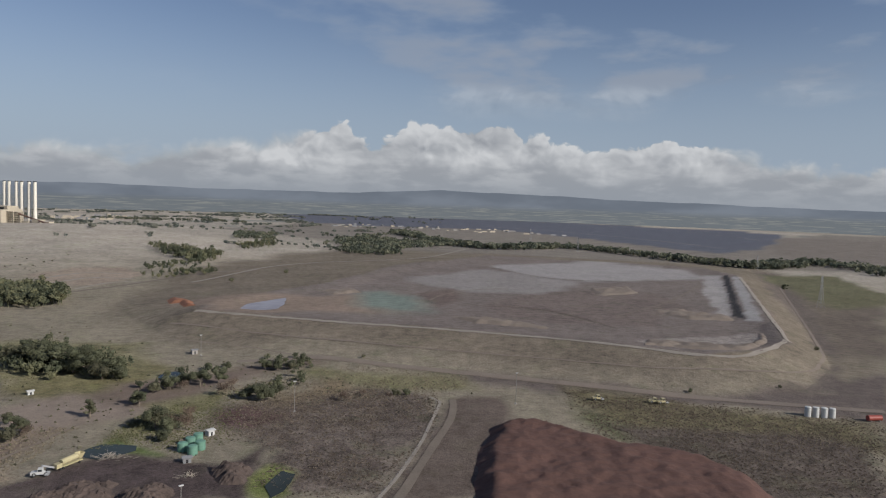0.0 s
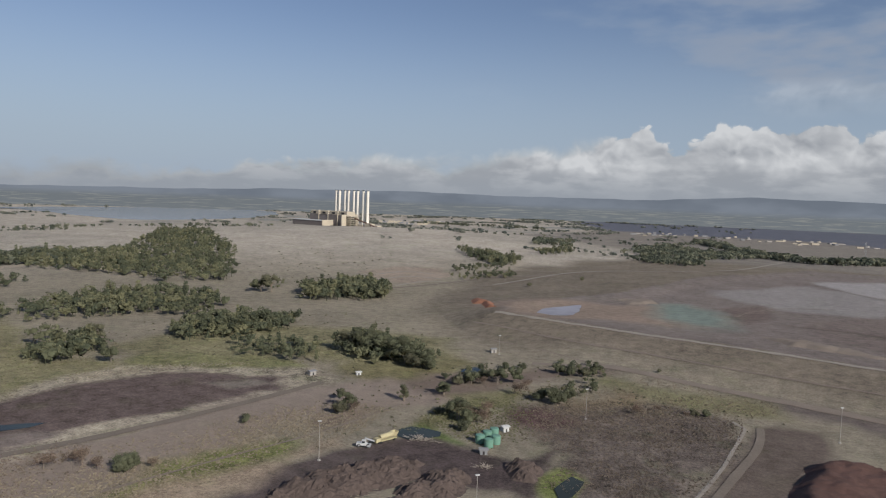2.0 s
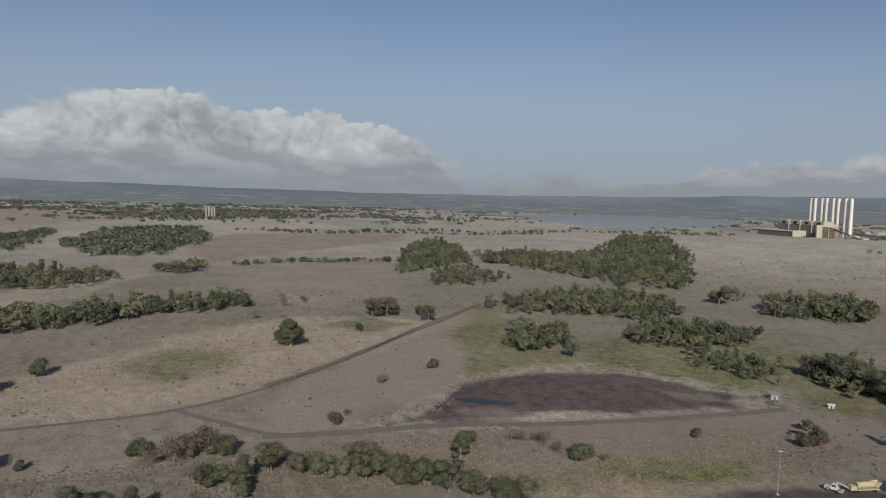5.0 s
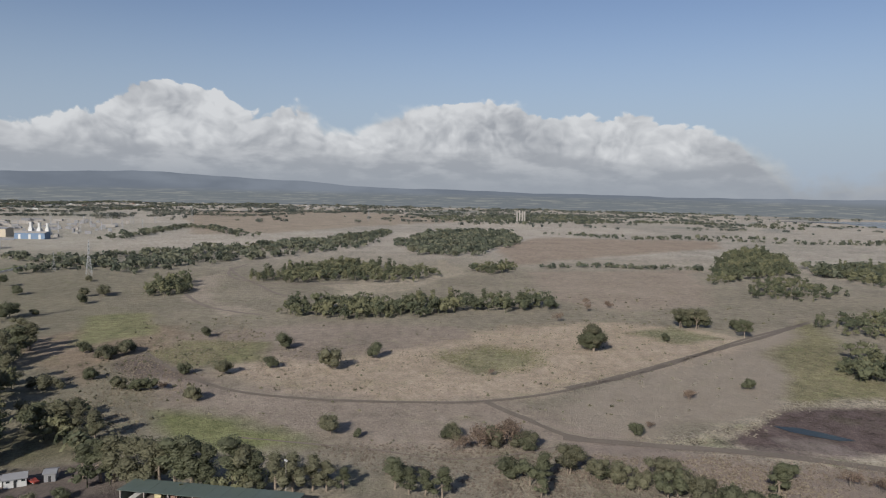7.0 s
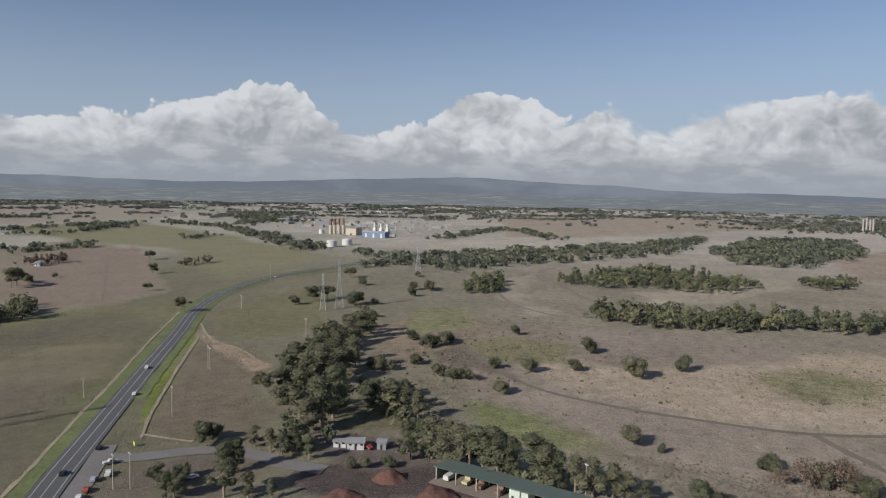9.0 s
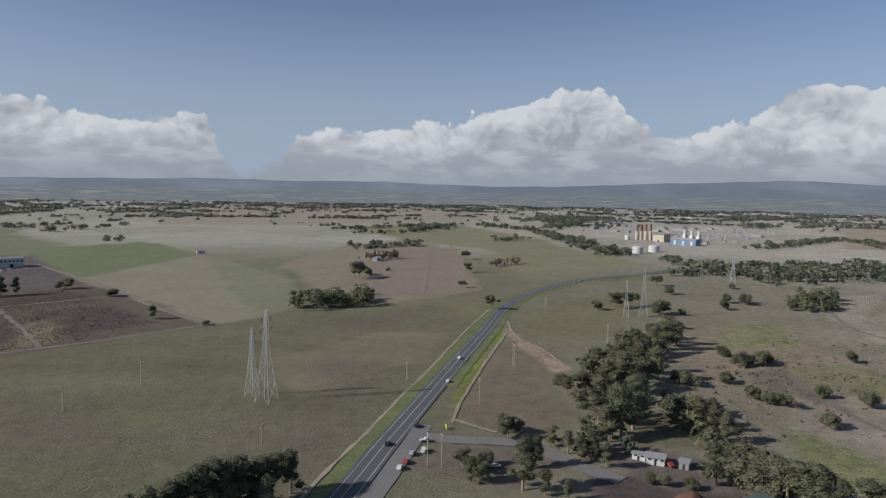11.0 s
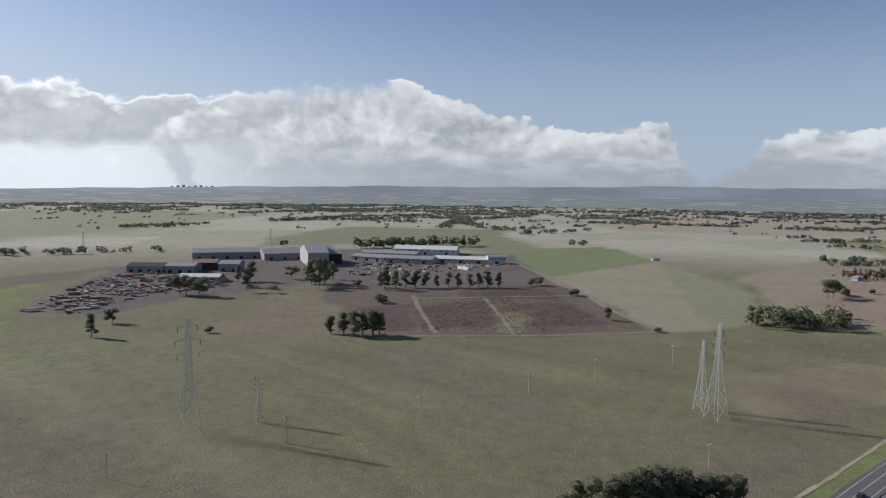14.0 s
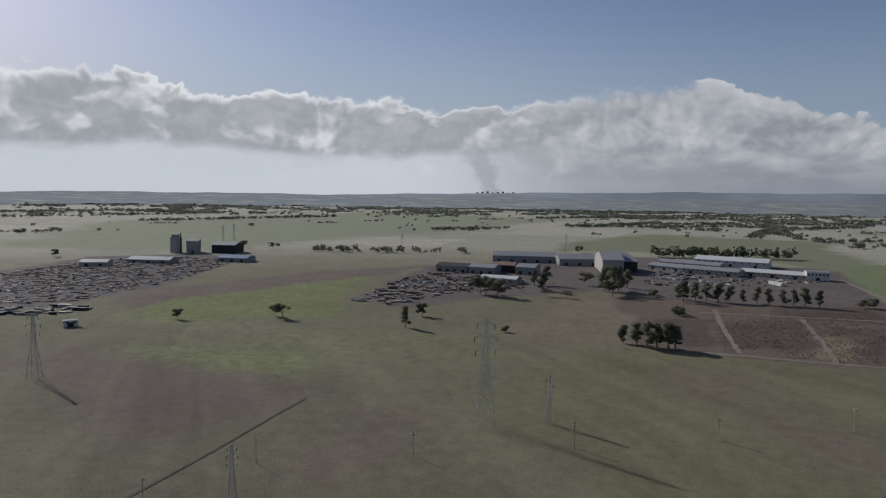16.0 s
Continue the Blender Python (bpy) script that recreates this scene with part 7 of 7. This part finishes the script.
def clutter(name, outline, count, sizes, mats, label):
    """Many small stacks and boxes that nobody could count."""
    xs, ys = [p[0] for p in outline], [p[1] for p in outline]
    forms = [Form() for _ in mats]
    done = 0
    while done < count:
        x, y = random.uniform(min(xs), max(xs)), random.uniform(min(ys), max(ys))
        if edge_dist(np.array([x]), np.array([y]), outline)[0] < 0:
            a, (l, w, h) = radians(random.choice((18, 18, 108)) + random.uniform(-4, 4)), [random.uniform(0.5, 1.3) * v for v in random.choice(sizes)]
            u, v = Vector((math.cos(a) * l / 2, math.sin(a) * l / 2, 0)), Vector((-math.sin(a) * w / 2, math.cos(a) * w / 2, 0))
            o, up = Vector((x, y, land(x, y) - 0.1)), Vector((0, 0, h))
            base = [o - u - v, o + u - v, o + u + v, o - u + v]
            forms[random.randrange(len(mats))].mesh_part(base + [p + up for p in base], [(4, 5, 6, 7), (0, 1, 5, 4), (1, 2, 6, 5), (2, 3, 7, 6), (3, 0, 4, 7)])
            done += 1
    for form, mat in zip(forms, mats):
        if form.v:
            tagged(new(name, form.data(name, mat)), label, "clutter", kind="stuff")


clutter("stacked_goods", [(770, -661), (804, -842), (685, -951), (605, -939), (534, -677), (527, -523), (570, -488)], 1300, [(6, 2, 1.0), (3, 3, 0.9), (11, 1.6, 1.0), (4, 1.5, 1.6)], [ROOF_GREY, GRAVEL, DARK_TRACK, DARK_TRACK, RUST], "rows of stacked blocks and pallets in the yard")
clutter("stacked_goods", [(556, -476), (519, -508), (455, -508), (478, -462), (520, -445)], 40, [(10, 4, 2)], [CONCRETE, DARK], "rows of stacked blocks and pallets in the yard")
clutter("yard_goods", [(285, -634), (293, -782), (292, -914), (162, -902), (136, -796), (203, -719), (234, -625)], 480, [(9, 2.4, 2.4), (5, 2.2, 2), (3, 3, 1.5), (2, 2, 1)], [DARK_TRACK, ROOF_GREY, DARK_TRACK, RUST, RUST, CONCRETE], "containers, scrap and parked trucks in the yard")
clutter("yard_goods", [(-2, -1049), (-222, -1074), (-237, -1014), (-101, -898), (4, -880)], 220, [(8, 2.4, 1.8), (4, 2, 1.6), (2.5, 2, 1.2)], [DARK, ROOF_GREY, CONCRETE], "scattered goods in the factory yard")
clutter("town", [(-2813, -1530), (-3530, -1113), (-3829, -179), (-4945, -231), (-4721, -1488), (-3699, -2012)], 260, [(16, 9, 5), (10, 8, 4)], [WHITE, CONCRETE, ROOF_GREY, RUST, CONCRETE, ROOF_GREY], "distant town of pale roofs")
clutter("town", [(-2187, -1740), (-3341, -1561), (-4916, -578), (-4916, -579), (-4484, -2096), (-3077, -2374)], 240, [(18, 9, 5), (10, 8, 4)], [WHITE, CONCRETE, ROOF_GREY, RUST, CONCRETE, ROOF_GREY], "distant town of pale roofs")
clutter("town", [(-1750, -1227), (-1968, -1205), (-2192, -981), (-1895, -885), (-1637, -1002)], 40, [(40, 20, 7), (20, 12, 6)], [CONCRETE, ROOF_GREY], "pale sheds behind the gas plant")
clutter("town", [(-1802, -982), (-2095, -903), (-2049, -757), (-1666, -654), (-1377, -689), (-1363, -743)], 50, [(20, 10, 5), (10, 8, 8)], [ROOF_GREY, ROOF_GREY, CONCRETE], "pale sheds behind the gas plant")
clutter("town", [(-1603, 2785), (-1607, 3149), (-1358, 3167), (-1273, 2577)], 40, [(24, 12, 7), (14, 12, 10)], [CREAM, CONCRETE, ROOF_GREY], "pale buildings near the power station")
clutter("town", [(-517, 2814), (244, 2600), (459, 2612), (282, 3007), (-479, 3168)], 50, [(20, 10, 5)], [CREAM, CONCRETE, ROOF_GREY], "pale buildings near the mine")
clutter("town", [(-1870, -1280), (-1962, -1212), (-2217, -1371), (-2138, -1445)], 26, [(50, 24, 7)], [CONCRETE, ROOF_GREY], "pale warehouse roofs among trees")


def scatter_trees(name, low, high, near, far, count, tall):
    """Single trees and small clumps all over the far paddocks."""
    form, tones = Form(), []
    for _ in range(count):
        a, r = radians(random.uniform(low, high)), math.sqrt(random.uniform(near**2, far**2))
        if edge_dist(np.array([-math.sin(a) * r]), np.array([math.cos(a) * r]), LAKE_SHORE)[0] < 30:
            continue
        n = random.choice((1, 1, 1, 2, 3, 7))
        run = random.uniform(0, 6.28)
        for k in range(n):
            x = -math.sin(a) * r + k * 11 * math.cos(run) + random.uniform(-5, 5)
            y = math.cos(a) * r + k * 11 * math.sin(run) + random.uniform(-5, 5)
            verts, faces = FAR_TREE[random.randrange(3)]
            h = tall * random.uniform(0.5, 1.2)
            b = len(form.v)
            form.v.extend(map(tuple, verts * (h, h, h) + (x, y, land(x, y))))
            form.f.extend([tuple(b + i for i in f) for f in faces])
            tones.extend([random.random()] * len(verts))
    mesh = form.data(name, HAZE_LEAF)
    mesh.attributes.new("tone", "FLOAT", "POINT").data.foreach_set("value", tones)
    tagged(new(name, mesh), "scattered paddock trees far off", "trees", kind="stuff")


scatter_trees("far_trees", 70, 112, 2300, 4750, 420, 11)
scatter_trees("far_trees", 112, 185, 1900, 4750, 480, 10)
scatter_trees("far_trees", 185, 228, 1900, 4750, 160, 9)
scatter_trees("far_trees", 30, 70, 2400, 4750, 200, 11)
scatter_trees("far_trees", 2, 30, 1500, 3000, 120, 9)
scatter_trees("far_trees", 60, 140, 3200, 4800, 380, 14)
scatter_trees("far_trees", 140, 228, 3000, 4800, 380, 14)
scatter_trees("far_trees", 0, 60, 3200, 4800, 160, 13)


def tufts(name, outline, count, size, mat, label):
    """Knee-high tussocks, reeds and scrub."""
    xs, ys = [p[0] for p in outline], [p[1] for p in outline]
    x, y = np.random.uniform(min(xs), max(xs), count * 2), np.random.uniform(min(ys), max(ys), count * 2)
    keep = edge_dist(x, y, outline) + 5 * wobble(x, y, 9, 2) < -np.random.exponential(9, x.size) + 5
    thick = wobble(x, y, 13, 6) + wobble(x, y, 5, 1) > np.random.uniform(-1.6, 0.9, x.size)
    x, y = x[keep & thick][:count], y[keep & thick][:count]
    z = height(x, y)
    n = len(x)
    s = size * np.random.uniform(0.5, 1.5, n)
    verts, faces = [], []
    for k in range(3):
        a = np.random.uniform(0, 6.28, n)
        dx, dy = np.cos(a) * s, np.sin(a) * s
        ox, oy = np.random.uniform(-0.5, 0.5, n) * s, np.random.uniform(-0.5, 0.5, n) * s
        verts.append(np.stack([np.stack([x - dx + ox, y - dy + oy, z], 1), np.stack([x + dx + ox, y + dy + oy, z], 1), np.stack([x + ox * 2, y + oy * 2, z + s * np.random.uniform(0.7, 1.3, n)], 1)], 1))
    v = np.concatenate(verts).reshape(-1, 3)
    form = Form()
    form.v, form.f = v.tolist(), [(i, i + 1, i + 2) for i in range(0, len(v), 3)]
    tagged(new(name, form.data(name, mat)), label, "grass", kind="stuff")


STRAW_BLADE = material("straw_blades", (0.265, 0.225, 0.165), 0.9, spread=0.3, patch=0.05, islands=0.35, through_light=0.3)
REED_BLADE = material("pale_reeds", (0.27, 0.24, 0.185), 0.9, spread=0.3, patch=0.05, islands=0.35, through_light=0.3)
GREEN_BLADE = material("green_blades", (0.165, 0.165, 0.085), 0.9, spread=0.3, patch=0.05, islands=0.35, through_light=0.3)
SCRUB_BLADE = material("scrub_twigs", (0.19, 0.155, 0.125), 0.9, spread=0.4, patch=0.08, islands=0.4, through_light=0.3)
tufts("scrub", [(-116, 355), (-81, 381), (-45, 397), (-2, 390), (0, 348), (-21, 256), (-52, 248), (-71, 257), (-67, 294), (-90, 306), (-110, 328)], 11050, 0.38, SCRUB_BLADE, "low brown scrub and weeds")
tufts("scrub", [(76, 411), (238, 362), (177, 265), (134, 262), (110, 310), (71, 333)], 10200, 0.35, SCRUB_BLADE, "low brown scrub and weeds")
tufts("grass_tufts", [(76, 411), (238, 362), (211, 319), (144, 328), (81, 352)], 5100, 0.3, STRAW_BLADE, "dry straw tussocks")
tufts("grass_tufts", [(-127, 387), (-52, 460), (19, 428), (1, 390), (-66, 369), (-102, 347)], 5950, 0.35, STRAW_BLADE, "dry straw tussocks")
tufts("grass_tufts", [(-149, 286), (-147, 338), (-115, 388), (-90, 306), (-107, 290), (-132, 302)], 4250, 0.35, GREEN_BLADE, "rank green grass")
tufts("reeds", [(-296, 108), (-306, 157), (-357, 226), (-353, 306), (-297, 354), (-337, 293), (-356, 254), (-339, 200), (-313, 176), (-292, 122)], 7650, 0.4, REED_BLADE, "pale dead reeds round the wetland")
tufts("grass_tufts", [(-418, -103), (-508, -56), (-511, 28), (-569, 97), (-586, 190), (-541, 260), (-509, 272), (-430, 178), (-378, 98), (-359, 50), (-358, -4), (-371, -52)], 15300, 0.35, STRAW_BLADE, "dry straw grassland")
tufts("grass_tufts", [(-457, 21), (-493, 68), (-476, 114), (-429, 96), (-408, 50)], 2550, 0.35, GREEN_BLADE, "rank green grass")
tufts("grass_tufts", [(-601, 373), (-515, 354), (-375, 326), (-274, 381), (-297, 472), (-207, 462), (-191, 411), (-353, 306), (-359, 223), (-394, 237)], 6800, 0.4, GREEN_BLADE, "rank green grass")
tufts("scrub", [(-288, 75), (-273, 133), (-248, 203), (-217, 292), (-185, 251), (-203, 166), (-228, 111), (-265, 69)], 7650, 0.4, STRAW_BLADE, "dry tussocks and roadside scrub")
tufts("scrub", [(-292, -32), (-298, 53), (-285, 75), (-265, 203), (-231, 180), (-234, 42)], 5950, 0.45, SCRUB_BLADE, "dry tussocks and roadside scrub")
tufts("grass_tufts", [(-445, -382), (-398, -333), (-380, -289), (-350, -249), (-341, -252), (-363, -289), (-402, -346)], 2040, 0.4, REED_BLADE, "pale dead grass along a drain")
tufts("grass_tufts", [(-340, -157), (-439, -169), (-574, -129), (-515, -98), (-346, -120), (-289, -116)], 4250, 0.4, STRAW_BLADE, "dry straw tussocks")
tufts("scrub", [(-61, -646), (-214, -784), (-216, -553), (-123, -513), (-54, -529)], 5100, 0.45, SCRUB_BLADE, "low brown scrub and weeds")
LOW_BUSH = material("low_bush_leaves", (0.145, 0.135, 0.09), 0.9, spread=0.4, patch=0.05, islands=0.6, through_light=0.2)
tufts("low_bushes", [(-436, -220), (-593, -188), (-577, 3), (-614, 199), (-520, 269), (-368, 225), (-305, 80), (-286, -21), (-329, -131)], 450, 0.8, LOW_BUSH, "scattered knee-high bushes")
tufts("low_bushes", [(-447, 283), (-473, 410), (-357, 565), (-236, 548), (-180, 403), (-246, 367), (-340, 327)], 250, 0.9, LOW_BUSH, "scattered knee-high bushes")
tufts("low_bushes", [(-518, 136), (-529, 213), (-617, 383), (-728, 293), (-748, 197)], 175, 1.0, LOW_BUSH, "scattered knee-high bushes")
tufts("low_bushes", [(-690, 750), (-785, 1039), (-769, 1208), (-606, 1142), (-505, 798), (-550, 731)], 150, 1.2, LOW_BUSH, "scattered knee-high bushes")
tufts("low_bushes", [(-234, 363), (-195, 447), (-90, 460), (21, 405), (2, 368), (-66, 371), (-120, 303), (-171, 266)], 350, 0.7, LOW_BUSH, "scattered knee-high bushes")
tufts("low_bushes", [(-394, -190), (-568, -198), (-610, -117), (-477, -91), (-332, -103), (-289, -116)], 250, 0.8, LOW_BUSH, "scattered knee-high bushes")
tufts("grass_tufts", [(-197, 151), (-183, 209), (-165, 267), (-170, 316), (-204, 306), (-225, 217), (-217, 151)], 4500, 0.4, STRAW_BLADE, "dry straw tussocks")



def far_stands(name, low, high, near, far, stands, tall):
    """Stands and long belts of trees on the far plain."""
    form, tones = Form(), []
    for _ in range(stands):
        a, r = radians(random.uniform(low, high)), math.sqrt(random.uniform(near**2, far**2))
        cx, cy, run = -math.sin(a) * r, math.cos(a) * r, random.uniform(0, 6.28)
        if edge_dist(np.array([cx]), np.array([cy]), LAKE_SHORE)[0] < 260:
            continue
        long, broad = random.choice(((240, 22), (330, 18), (170, 60), (120, 45), (400, 26)))
        for _ in range(int(long * random.uniform(0.12, 0.2))):
            u, v = random.uniform(-0.5, 0.5) * long, random.gauss(0, 0.4) * broad
            x, y = cx + u * math.cos(run) - v * math.sin(run), cy + u * math.sin(run) + v * math.cos(run)
            if math.hypot(x, y) > 4800:
                continue
            verts, faces = FAR_TREE[random.randrange(3)]
            h = tall * random.uniform(0.6, 1.2)
            b = len(form.v)
            form.v.extend(map(tuple, verts * (h * 1.3, h * 1.3, h) + (x, y, land(x, y))))
            form.f.extend([tuple(b + i for i in f) for f in faces])
            tones.extend([random.random()] * len(verts))
    mesh = form.data(name, HAZE_LEAF)
    mesh.attributes.new("tone", "FLOAT", "POINT").data.foreach_set("value", tones)
    tagged(new(name, mesh), "far stands and belts of grey-green trees", "trees", kind="stuff")


far_stands("far_woods", 62, 100, 2700, 4800, 50, 10)
far_stands("far_woods", 100, 185, 2500, 4800, 130, 10)
far_stands("far_woods", 185, 228, 3300, 4800, 70, 10)
far_stands("far_woods", 5, 62, 2700, 4700, 60, 10)
